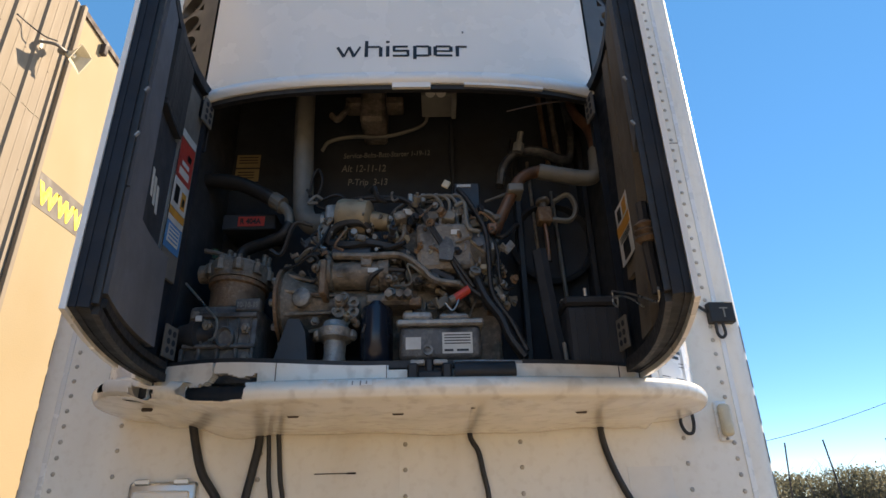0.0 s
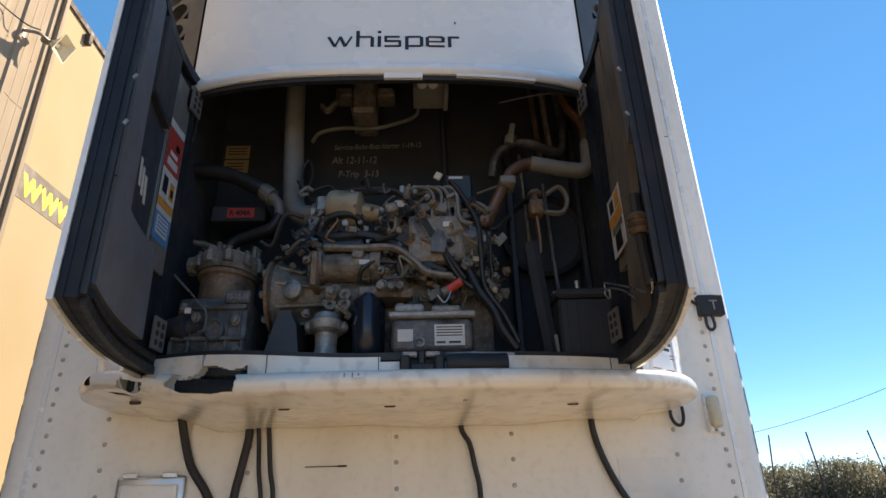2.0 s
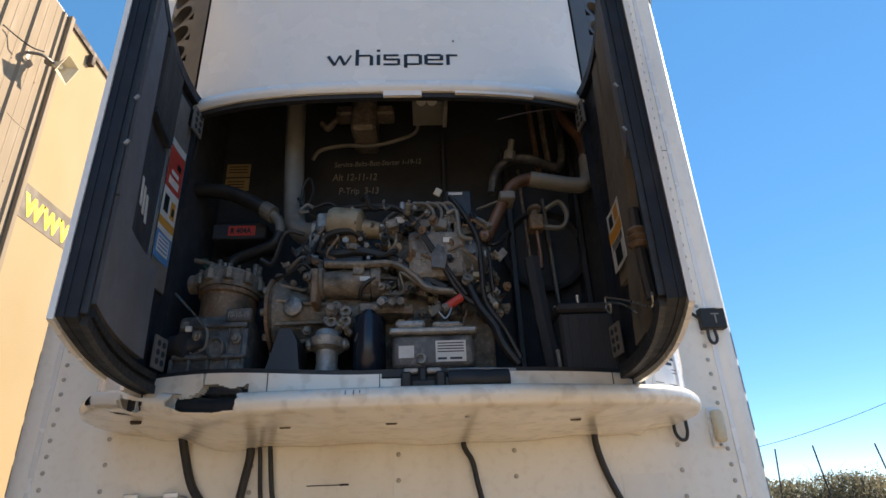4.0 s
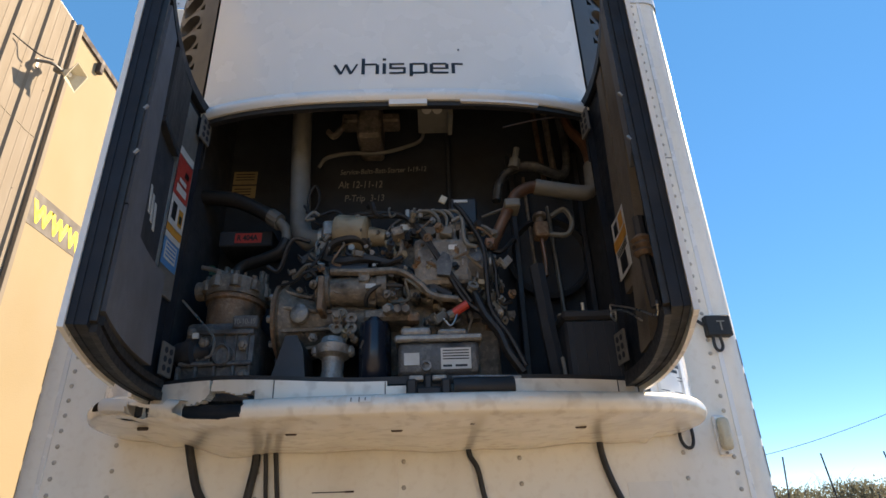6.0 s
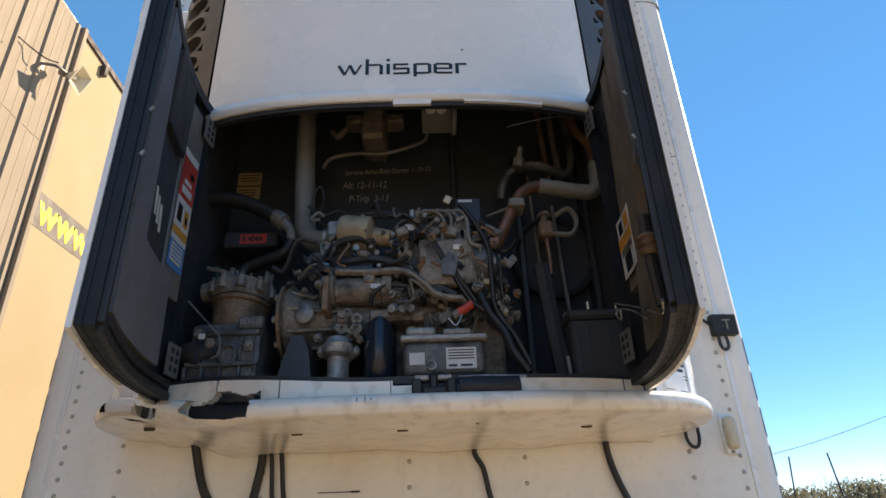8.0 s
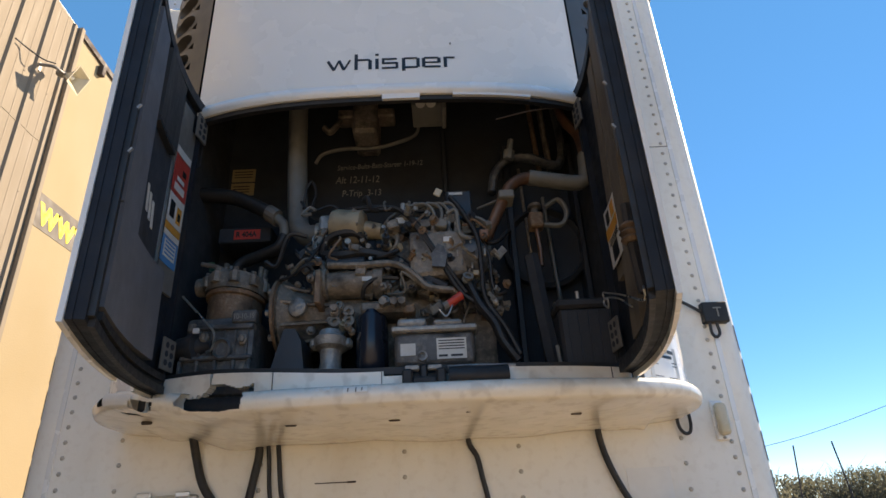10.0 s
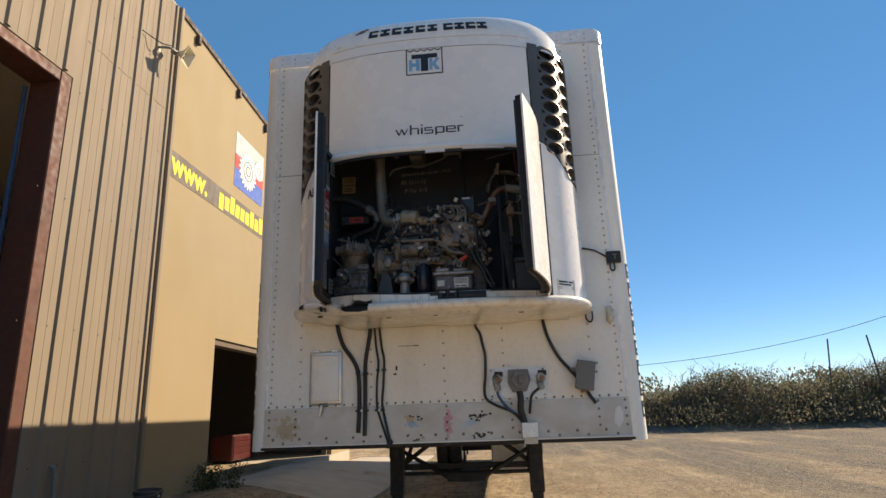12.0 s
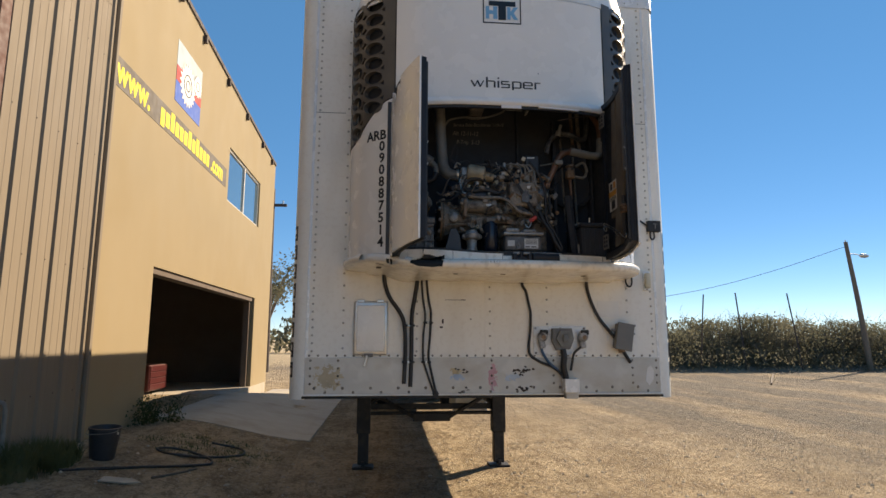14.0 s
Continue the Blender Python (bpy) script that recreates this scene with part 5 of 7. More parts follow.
# ---- service doors, standing open ----
def service_door(side, swing):
    """A bowed door: white skin, black liner with rim, foam pads, labels, hinges. side -1 is the workshop side."""
    hx, hy = plan(side * (SH + 0.004), 0.004)
    turn = Matrix.Translation((hx, hy, 0)) @ Matrix.Rotation(radians(swing) * side, 4, "Z") @ Matrix.Translation((-hx, -hy, 0))
    wide = SH - (0.03 if side < 0 else 0.02)

    def P(f, z, w):
        """f 0 at the hinge to 1 at the free edge; z 0 at the foot to 1 at the top; w outwards."""
        s = side * (SH - wide * f)
        g = max(f, 0.0)
        zb = 2.185 + 0.012 * g
        zt = 3.185 - 0.03 * g
        zz = zb + (zt - zb) * z
        x, y = plan(s, w)
        return turn @ Vector((x, y, zz))

    def S(fs, zs, base, thick, keep=None, lean=None):
        bm = sheet(lambda f, z, w: P(f + (lean(f, z) if lean else 0.0), z, base + w), fs, zs, thick, keep)
        bmesh.ops.recalc_face_normals(bm, faces=bm.faces)
        return bm

    def ragged(f, z):
        e = 0.02 * noise.noise(Vector((f * 30, z * 30, 2.0)))
        a = 0.15 < f < 0.55 and z > 0.93 + e + 0.03 * math.sin(f * 30)
        b = math.hypot((f - 0.22) * 0.7, z - 0.135) < 0.035 + e
        c = math.hypot((f - 0.24) * 0.6, z - 0.01) < 0.05 + e
        return not (a or b or c)

    door = part("service_door", S(steps(0, 1.006 if side < 0 else 1.012, 48), steps(-0.002 if side < 0 else -0.008, 1, 60), 0.004, 0.010, ragged if side < 0 else None), GEL, unit, "white bowed service door standing open", smooth=True)
    part("door_liner", S(steps(0.002, 0.994, 24), steps(0.006, 0.999, 12), -0.0065, 0.0125), DOORBLK, door, "black moulded liner", smooth=True)
    # raised rim round the liner, with a bead along its inner edge and a lower ledge
    inner, foot = (0.855, 0.06) if side < 0 else (0.88, 0.045)
    fl_ = [0.001, 0.018] + steps(0.03, inner, 20) + steps(inner + 0.03, 0.990, 4)
    zl_ = [0.008, foot * 0.5, foot] + steps(foot + 0.02, 0.955, 18) + [0.965, 0.999]
    part("door_rim", S(fl_, zl_, -0.0195, 0.020, lambda f, z: f < 0.018 or f > inner or z < foot or z > 0.96), DOORBLK, door, "raised black rim", smooth=True)
    part("rim_bead", S(steps(0.03, inner, 16), [foot - 0.022, foot - 0.012, foot - 0.004], -0.040, 0.010), RUBBER, door)
    part("edge_seal", S([0.952, 0.964, 0.976], steps(0.02, 0.98, 20), -0.040, 0.012), RUBBER, door, "worn black edge seal")
    part("foot_seal", S(steps(0.03, 0.95, 24), [0.003, 0.012, 0.024], -0.040, 0.012), RUBBER, door)
    # foam pads
    if side < 0:
        part("foam_pad", S(steps(0.16, 0.80, 16), steps(0.08, 0.335, 6), -0.019, 0.022, lean=lambda f, z: 0.22 * max(0.0, (0.46 - f)) * (z - 0.3)), FOAM, door, "charcoal foam pad")
        part("foam_strip", S(steps(0.535, 0.805, 6), steps(0.338, 0.955, 14), -0.019, 0.020, lean=lambda f, z: 0.10 * (z - 0.34) * (0.77 - f) / 0.23), FOAM, door, "charcoal foam strip")
        part("stitched_pad", S(steps(0.27, 0.565, 8), steps(0.70, 0.945, 8), -0.019, 0.027), PADSEW, door, "dark ribbed upper pad")
        part("pad_edge", S(steps(0.28, 0.56, 8), steps(0.685, 0.70, 2), -0.019, 0.027), BLACK, door)
        part("dark_panel", S(steps(0.20, 0.53, 8), steps(0.34, 0.684, 8), -0.019, 0.010), LINER, door, "black panel with slot marks")
        for i in range(3):
            part("slot_mark", S(steps(0.35 + i * 0.042, 0.374 + i * 0.042, 2), steps(0.415 + 0.012 * i, 0.49 + 0.012 * i, 3), -0.0295, 0.002, lean=lambda f, z: 0.3 * (z - 0.45)), PAPER, door, "pale slot mark")
        part("metal_strip", S(steps(0.02, 0.225, 5), steps(0.29, 0.935, 10), -0.0195, 0.007, lambda f, z: not (z > 0.90 and (f < 0.06 or f > 0.18))), GREYBOX, door, "grey metal strip")
        for f0, f1, z0, z1, m in ((0.03, 0.19, 0.60, 0.735, RED), (0.03, 0.19, 0.74, 0.765, PAPER), (0.03, 0.19, 0.50, 0.598, PAPER), (0.03, 0.19, 0.475, 0.498, ORANGE), (0.03, 0.19, 0.455, 0.473, PAPER), (0.03, 0.19, 0.37, 0.453, SBLUE)):
            lb = part("warning_label", S(steps(f0, f1, 4), steps(z0, z1, 4), -0.0267, 0.0015), m, door, "weathered warning label")
            rows_ = []
            if m is RED:
                rows_ = [(0.055, 0.165, 0.615, 0.64, PAPER), (0.07, 0.15, 0.65, 0.665, PAPER), (0.06, 0.10, 0.68, 0.70, INK)]
            elif m is SBLUE:
                rows_ = [(0.05, 0.17, 0.39, 0.445, PAPER)]
            elif z0 == 0.50:
                rows_ = [(0.12, 0.17, 0.52, 0.575, INK), (0.05, 0.095, 0.515, 0.57, ORANGE), (0.06, 0.085, 0.525, 0.55, INK)]
            for i, (a0, a1, b0, b1, pm_) in enumerate(rows_):
                part("label_print", S(steps(a0, a1, 2), steps(b0, b1, 2), -0.0283 - 0.0006 * (i % 3), 0.0008), pm_, lb)
            if m is SBLUE:
                for k in range(4):
                    part("label_print", S(steps(0.06, 0.16, 2), [0.398 + k * 0.012, 0.403 + k * 0.012], -0.0292, 0.0008), SBLUE, lb)
        part("strip_rail", S([0.232, 0.245], steps(0.28, 0.70, 8), -0.019, 0.016), ALU, door, "worn bright rail")
    else:
        part("foam_pad", S(steps(0.21, 0.375, 6), steps(0.06, 0.955, 14), -0.019, 0.022, lean=lambda f, z: min(0.42, 0.5 * z) * (0.55 + 2.2 * (f - 0.21))), FOAM_TAN, door, "dusty brown foam strip")
        part("foam_strip", S(steps(0.09, 0.20, 5), steps(0.25, 0.96, 10), -0.019, 0.014, lean=lambda f, z: 0.16 * z), FOAM_TAN, door, "dusty brown backing strip")
        part("foam_strip", S(steps(0.68, 0.84, 5), steps(0.45, 0.955, 10), -0.019, 0.024), FOAM, door, "charcoal foam strip")
        wl = part("warning_label", S(steps(0.14, 0.35, 4), steps(0.285, 0.465, 4), -0.0425, 0.0015), PAPER, door, "white and orange warning label")
        part("label_band", S(steps(0.14, 0.35, 3), steps(0.372, 0.405, 2), -0.0441, 0.001), ORANGE, wl)
        part("label_print", S(steps(0.17, 0.225, 3), steps(0.415, 0.452, 2), -0.0441, 0.001), INK, wl)
        part("label_print", S(steps(0.255, 0.325, 3), steps(0.415, 0.455, 2), -0.0441, 0.001), ORANGE, wl)
        part("label_print", S(steps(0.19, 0.29, 3), steps(0.295, 0.345, 2), -0.0441, 0.001), INK, wl)
        for k in range(3):
            part("label_print", S(steps(0.16, 0.33, 3), [0.350 + k * 0.007, 0.353 + k * 0.007], -0.0441, 0.001), INK, wl)
        hook = [P(0.80, 0.06, -0.052), P(0.77, 0.075, -0.05), P(0.75, 0.055, -0.05), P(0.70, 0.06, -0.055), P(0.52, 0.11, -0.06), P(0.33, 0.165, -0.07), P(0.18, 0.205, -0.08), P(0.14, 0.215, -0.085), P(0.15, 0.195, -0.085), P(0.20, 0.182, -0.085), P(0.185, 0.160, -0.085), P(0.13, 0.185, -0.085), P(0.15, 0.197, -0.08), P(0.30, 0.16, -0.07), P(0.46, 0.10, -0.06)]
        part("wire_hook", tube(hook, 0.0026, 6), CHROME, door, "bent bright wire")
        coil_ = part("gas_strut", tube([P(0.71, 0.30, -0.05), P(0.70, 0.19, -0.05), P(0.69, 0.08, -0.045)], 0.013, 8), BLACK, door, "black strut with ribbed boot", smooth=True)
        part("ribbed_boot", lathe(P(0.705, 0.20, -0.05), (0, 0, 1), [(0, 0.018), (0.008, 0.026), (0.016, 0.019), (0.024, 0.027), (0.032, 0.019), (0.04, 0.026), (0.05, 0.016)], 14), RUSTY, coil_, smooth=True)
    # hinges
    for z0 in (0.07, 0.85):
        h = part("hinge", S(steps(-0.03, 0.075, 4), steps(z0, z0 + 0.09, 4), -0.041, 0.006), GREYBOX, door, "perforated steel hinge plate")
        for f in (0.0, 0.045):
            for z in (z0 + 0.02, z0 + 0.045, z0 + 0.07):
                part("hinge_hole", cyl(P(f, z, -0.0465), P(f, z, -0.0485), 0.009, n=10), LINER, h)
        part("hinge_pin", cyl((hx, hy + 0.012, 2.165 + z0), (hx, hy + 0.012, 2.275 + z0), 0.009, n=10), ALU, h)
    for z in (0.40, 0.52):
        part("edge_clip", cyl(P(0.972, z, -0.05), P(0.972, z + 0.012, -0.056), 0.004, n=6), CAST, door)
    return P


service_door(-1, 70)
service_door(1, 72)
PLACE = BAY
solo("stay_wire", tube([(UX + 0.745, -0.40, 3.20), (UX + 0.66, -0.42, 3.14), (UX + 0.5, -0.44, 3.10), (UX + 0.38, -0.43, 3.08)], 0.003, 6), POST, "thin door stay wire hooked under the panel", "wire")
solo("latch_rod", tube([(UX + 0.70, -0.40, 2.20), (UX + 0.712, -0.41, 2.36)], 0.003, 6, 1), LAG, "thin bent latch rod by the opening", "rod")

# ---- machinery in the bay ----
PLACE = WORKS
FL = 2.188   # bay floor
random.seed(21)


# compressor
PLACE = WORKS @ Matrix.Translation((-0.43, -0.2, 2.19)) @ Matrix.Diagonal((0.80, 0.74, 0.97, 1)) @ Matrix.Translation((0.41, 0.2, -2.19))
COMP = PLACE.copy()
comp = thing("refrigerant_compressor", (-0.53, -0.24, FL), "rusty-headed reciprocating compressor on a grimy grey crankcase", "compressor")
cc = box(-0.665, -0.39, -0.36, -0.09, 2.215, 2.44, 0.02, seg=2)
part("crankcase", cc, DARKCAST, comp, "grimy cast aluminium crankcase", smooth=True)
for x in (-0.665, -0.60, -0.53, -0.46, -0.40):
    part("crankcase_rib", box(x - 0.007, x + 0.007, -0.374, -0.09, 2.215, 2.30, 0.004), DARKCAST, comp)
part("base_flange", box(-0.68, -0.38, -0.375, -0.09, FL, 2.222, 0.006), DARKCAST, comp)
part("crankcase_bar", box(-0.65, -0.395, -0.372, -0.35, 2.395, 2.412, 0.003), DARKCAST, comp)
part("sight_glass", lathe((-0.505, -0.36, 2.33), (0, -1, 0), [(0, 0.035), (0.02, 0.035), (0.024, 0.03), (0.012, 0.024), (0.012, 0.001)], 18), DARKCAST, comp, smooth=True)
part("cylinder", cyl((-0.535, -0.235, 2.43), (-0.535, -0.235, 2.545), 0.108, n=32, bevel=0.006), RUSTY, comp, "rust-brown cylinder", smooth=True)
part("cylinder_band", lathe((-0.535, -0.235, 2.525), (0, 0, 1), [(0, 0.109), (0.004, 0.118), (0.016, 0.118), (0.02, 0.11)], 32), RUSTY, comp, smooth=True)
part("cylinder_head", lathe((-0.535, -0.235, 2.545), (0, 0, 1), [(0, 0.122), (0.045, 0.125), (0.06, 0.118), (0.066, 0.1), (0.068, 0.001)], 28), BROWN, comp, "dusty finned head", smooth=True)
for i in range(10):
    a = 2 * math.pi * i / 10
    p = Vector((-0.535 + 0.118 * math.cos(a), -0.235 + 0.118 * math.sin(a), 2.56))
    part("head_bolt", lathe(p, (0, 0, 1), [(0, 0.023), (0.034, 0.022), (0.040, 0.012), (0.052, 0.011), (0.053, 0.001)], 8), BROWN, comp)
part("head_boss", cyl((-0.66, -0.25, 2.585), (-0.70, -0.25, 2.585), 0.032, n=14, bevel=0.004), BROWN, comp)
for x, h in ((-0.62, 0.09), (-0.46, 0.07), (-0.44, 0.06)):
    part("service_valve", lathe((x, -0.2, 2.605), (0.1, 0, 1), [(0, 0.018), (0.03, 0.018), (0.032, 0.012), (h, 0.012), (h + 0.002, 0.001)], 8), BROWN, comp)
part("green_cap", cyl((-0.655, -0.24, 2.65), (-0.655, -0.25, 2.68), 0.012, n=10), mat("green_cap", (0.03, 0.10, 0.06), 0.5), comp)
part("head_lever", tube([(-0.68, -0.28, 2.66), (-0.60, -0.29, 2.64), (-0.55, -0.26, 2.625)], 0.008, 8), BROWN, comp)
part("date_mark", lettered("10-10-19", 0.026, lambda a, b, w: Vector((-0.475 + a * 0.9, -0.373 - w, 2.425 + b)), 0.0008), CHALK, comp, "white paint-pen date")
part("date_pad", box(-0.48, -0.385, -0.371, -0.34, 2.415, 2.455, 0.004), DARKCAST, comp)
part("solenoid", lathe((-0.69, -0.33, 2.345), (1, -0.25, 0), [(0, 0.038), (0.05, 0.042), (0.055, 0.05), (0.085, 0.05), (0.09, 0.03), (0.12, 0.018), (0.15, 0.018), (0.151, 0.001)], 20), BLACK, comp, "black solenoid with white tag", smooth=True)
part("tag", box(-0.612, -0.588, -0.402, -0.394, 2.375, 2.392, 0.002), PAPER, comp)
part("dip_wire", tube([(-0.675, -0.39, 2.50), (-0.56, -0.40, 2.405), (-0.525, -0.405, 2.37), (-0.528, -0.405, 2.325), (-0.55, -0.40, 2.315)], 0.0042, 8, 4), CHROME, comp, "bright bent rod", smooth=True)

PLACE = WORKS
# suction hose and bright bend
hose = thing("suction_hose", (-0.6, -0.2, 2.85), "thick black suction hose with a bright metal elbow", "hose")
part("hose", tube([(-0.73, -0.2, 2.96), (-0.60, -0.2, 2.945), (-0.50, -0.2, 2.90), (-0.43, -0.2, 2.855)], 0.026, 12), RUBBER, hose, smooth=True)
part("ferrule", cyl((-0.455, -0.2, 2.874), (-0.42, -0.2, 2.85), 0.03, n=14), LAG, hose)
part("elbow", tube([(-0.43, -0.2, 2.857), (-0.395, -0.2, 2.82), (-0.388, -0.2, 2.775)], 0.019, 12), LAG, hose, "dull bright metal elbow", smooth=True)
part("lower_run", tube([(-0.388, -0.2, 2.778), (-0.41, -0.2, 2.735), (-0.47, -0.19, 2.715), (-0.55, -0.18, 2.69), (-0.57, -0.19, 2.63)], 0.0195, 12), RUBBER, hose, smooth=True)

# exhaust
exh = thing("exhaust_pipe", (-0.35, -0.2, 2.75), "dusty upright exhaust pipe bending into the engine", "pipe")
part("pipe", tube([(-0.375, -0.2, 3.6), (-0.365, -0.2, 3.2), (-0.348, -0.2, 2.90), (-0.335, -0.205, 2.81), (-0.30, -0.215, 2.765), (-0.24, -0.23, 2.752)], 0.037, 16), LAG, exh, smooth=True)
part("clamp", lathe((-0.255, -0.225, 2.753), (1, -0.1, 0), [(0, 0.039), (0.002, 0.044), (0.016, 0.044), (0.018, 0.039)], 16), ALU, exh)

# engine
eng = thing("diesel_engine", (0.12, -0.18, FL), "dust-brown diesel engine crowded with pipes and wiring", "engine")
part("block", box(-0.04, 0.36, -0.24, -0.07, 2.26, 2.60, 0.015, seg=2), BROWN, eng, "dusty iron block")
part("head", box(-0.02, 0.34, -0.26, -0.09, 2.60, 2.71, 0.012, seg=2), BROWN, eng)
part("valve_cover", box(0.0, 0.32, -0.22, -0.09, 2.71, 2.775, 0.02, seg=2), BLACK, eng, "black valve cover")
part("cover_label", box(0.035, 0.095, -0.305, -0.300, 2.735, 2.757, 0.001), PAPER, eng)
part("bell_housing", lathe((-0.36, -0.2, 2.46), (1, 0, 0), [(0, 0.12), (0.012, 0.128), (0.02, 0.12), (0.05, 0.10), (0.12, 0.085), (0.2, 0.075), (0.32, 0.07)], 28), BROWN, eng, "round bell housing", smooth=True)
part("housing_rim", lathe((-0.372, -0.2, 2.46), (1, 0, 0), [(0, 0.11), (0.002, 0.134), (0.012, 0.134), (0.014, 0.11)], 32), RUSTY, eng, smooth=True)
part("housing_cap", lathe((-0.285, -0.30, 2.455), (-0.15, -1, 0), [(0, 0.03), (0.014, 0.03), (0.018, 0.024), (0.019, 0.001)], 16), CAST, eng, smooth=True)
part("starter", lathe((-0.245, -0.285, 2.535), (1, 0, 0), [(0, 0.03), (0.01, 0.05), (0.05, 0.052), (0.055, 0.04), (0.09, 0.043), (0.2, 0.043), (0.205, 0.05), (0.235, 0.05), (0.24, 0.02), (0.25, 0.001)], 20), BROWN, eng, "brown starter motor", smooth=True)
part("starter_coil", cyl((-0.20, -0.29, 2.60), (-0.07, -0.29, 2.60), 0.026, n=14, bevel=0.004), BLACK, eng)
part("starter_tag", box(-0.075, -0.04, -0.331, -0.326, 2.522, 2.536), PAPER, eng)
part("starter_bracket", box(-0.225, -0.205, -0.345, -0.24, 2.45, 2.56, 0.003), RUSTY, eng)
# intake canister
part("intake_canister", lathe((-0.195, -0.27, 2.752), (1, -0.05, -0.16), [(0, 0.026), (0.005, 0.054), (0.02, 0.06), (0.11, 0.062), (0.118, 0.054), (0.124, 0.032), (0.18, 0.026), (0.185, 0.02), (0.186, 0.001)], 24), TAN, eng, "tan painted canister", smooth=True)
part("canister_nut", box(-0.235, -0.19, -0.30, -0.245, 2.725, 2.785, 0.008), CAST, eng)
# injection pump with its four lines
PLACE = WORKS @ Matrix.Translation((-0.05, -0.02, 0.025))
part("injection_pump", box(0.13, 0.32, -0.315, -0.24, 2.50, 2.66, 0.015, seg=2), BROWN, eng, "grimy injection pump")
for i in range(4):
    x = 0.215 + i * 0.026
    part("pump_outlet", lathe((x, -0.285, 2.655), (0, 0, 1), [(0, 0.011), (0.025, 0.011), (0.026, 0.008), (0.05, 0.008), (0.051, 0.001)], 8), CAST, eng)
    part("injector_line", tube([(x, -0.285, 2.70), (x + 0.002, -0.285, 2.745 + 0.01 * (i % 2)), (x - 0.03, -0.28, 2.782), (x - 0.09, -0.26, 2.787 - i * 0.006), (0.06 + i * 0.03, -0.23, 2.772 - i * 0.004), (0.03 + i * 0.03, -0.21, 2.75)], 0.0058, 8), LAG, eng, "thin steel injector line", smooth=True)
for i in range(3):
    part("line_clip", box(0.10 + i * 0.045, 0.118 + i * 0.045, -0.272, -0.235, 2.765, 2.80, 0.004), CAST, eng)
part("pump_lever", box(0.04, 0.066, -0.30, -0.29, 2.61, 2.67, 0.004, turn=Euler((0, -0.35, 0)).to_matrix()), TAN, eng, "pale throttle lever")
part("pump_cover", prism([(0.205, 2.525), (0.245, 2.52), (0.255, 2.555), (0.245, 2.59), (0.225, 2.60), (0.203, 2.565)], lambda u, v, w: Vector((u, -0.318 - w, v)), 0.014), DARKCAST, eng)
part("pump_tag", box(0.245, 0.272, -0.3185, -0.314, 2.615, 2.632), PAPER, eng)
part("alternator", lathe((0.335, -0.23, 2.575), (0, -1, 0), [(0, 0.06), (0.02, 0.066), (0.06, 0.066), (0.075, 0.055), (0.085, 0.03), (0.09, 0.012), (0.105, 0.012), (0.106, 0.001)], 20), DARKCAST, eng, "finned alternator", smooth=True)
for i in range(8):
    a = 2 * math.pi * i / 8
    part("alternator_fin", box(0.335 + 0.045 * math.cos(a) - 0.004, 0.335 + 0.045 * math.cos(a) + 0.004, -0.316, -0.29, 2.575 + 0.045 * math.sin(a) - 0.012, 2.575 + 0.045 * math.sin(a) + 0.012, 0.002), CAST, eng)
PLACE = WORKS
# oil filter, fuel filter
part("oil_filter", lathe((-0.045, -0.305, 2.235), (0, 0, 1), [(0, 0.02), (0.004, 0.046), (0.012, 0.051), (0.16, 0.051), (0.175, 0.047), (0.18, 0.03), (0.195, 0.028), (0.196, 0.001)], 26), FILTER, eng, "glossy blue-black oil filter", smooth=True)
part("filter_mount", box(-0.08, 0.07, -0.33, -0.22, 2.42, 2.455, 0.008), BROWN, eng)
for x in (-0.005, 0.03, 0.055):
    part("banjo_bolt", cyl((x, -0.335, 2.44), (x, -0.36, 2.44), 0.013, n=6), BROWN, eng)
part("lift_pump", lathe((-0.17, -0.32, 2.215), (0, 0, 1), [(0, 0.02), (0.005, 0.032), (0.03, 0.036), (0.055, 0.032), (0.09, 0.034), (0.1, 0.05), (0.125, 0.054), (0.135, 0.04), (0.15, 0.036), (0.151, 0.001)], 16), CAST, eng, "grey fuel filter bowl", smooth=True)
part("lift_ears", box(-0.235, -0.105, -0.335, -0.30, 2.315, 2.345, 0.008), CAST, eng)
brk = bmesh.new()
for x in (-0.165, -0.12):
    for z in (2.405, 2.435):
        lathe((x, -0.30, z), (0, -1, 0), [(0, 0.018), (0.012, 0.018), (0.012, 0.008), (0.002, 0.008), (0.002, 0.001)], 12, brk)
part("eyelet_bracket", brk, BROWN, eng)
# clutter of bosses, bolts and brackets over the block's face
random.seed(8)
for i in range(46):
    x, z = random.uniform(-0.03, 0.35), random.uniform(2.40, 2.72)
    y = -0.25 - random.uniform(0.0, 0.04)
    r = random.uniform(0.007, 0.019)
    if i % 3 == 0:
        part("boss", lathe((x, y + 0.03, z), (random.uniform(-.3, .3), -1, random.uniform(-.2, .5)), [(0, r * 1.5), (0.02, r * 1.4), (0.024, r), (0.045, r * 0.9), (0.046, 0.001)], 10), random.choice((BROWN, CAST, RUSTY)), eng)
    elif i % 3 == 1:
        part("bracket", box(x - r, x + r * 1.6, y - 0.005, y + 0.04, z - r * 1.7, z + r * 1.6, 0.003, turn=Euler((0, random.uniform(-.7, .7), random.uniform(-.3, .3))).to_matrix()), random.choice((BROWN, CAST, BROWN)), eng)
    else:
        part("bolt", cyl((x, y + 0.03, z), (x, y - 0.012, z), r * 0.62, n=6), random.choice((CAST, ALU, BROWN)), eng)
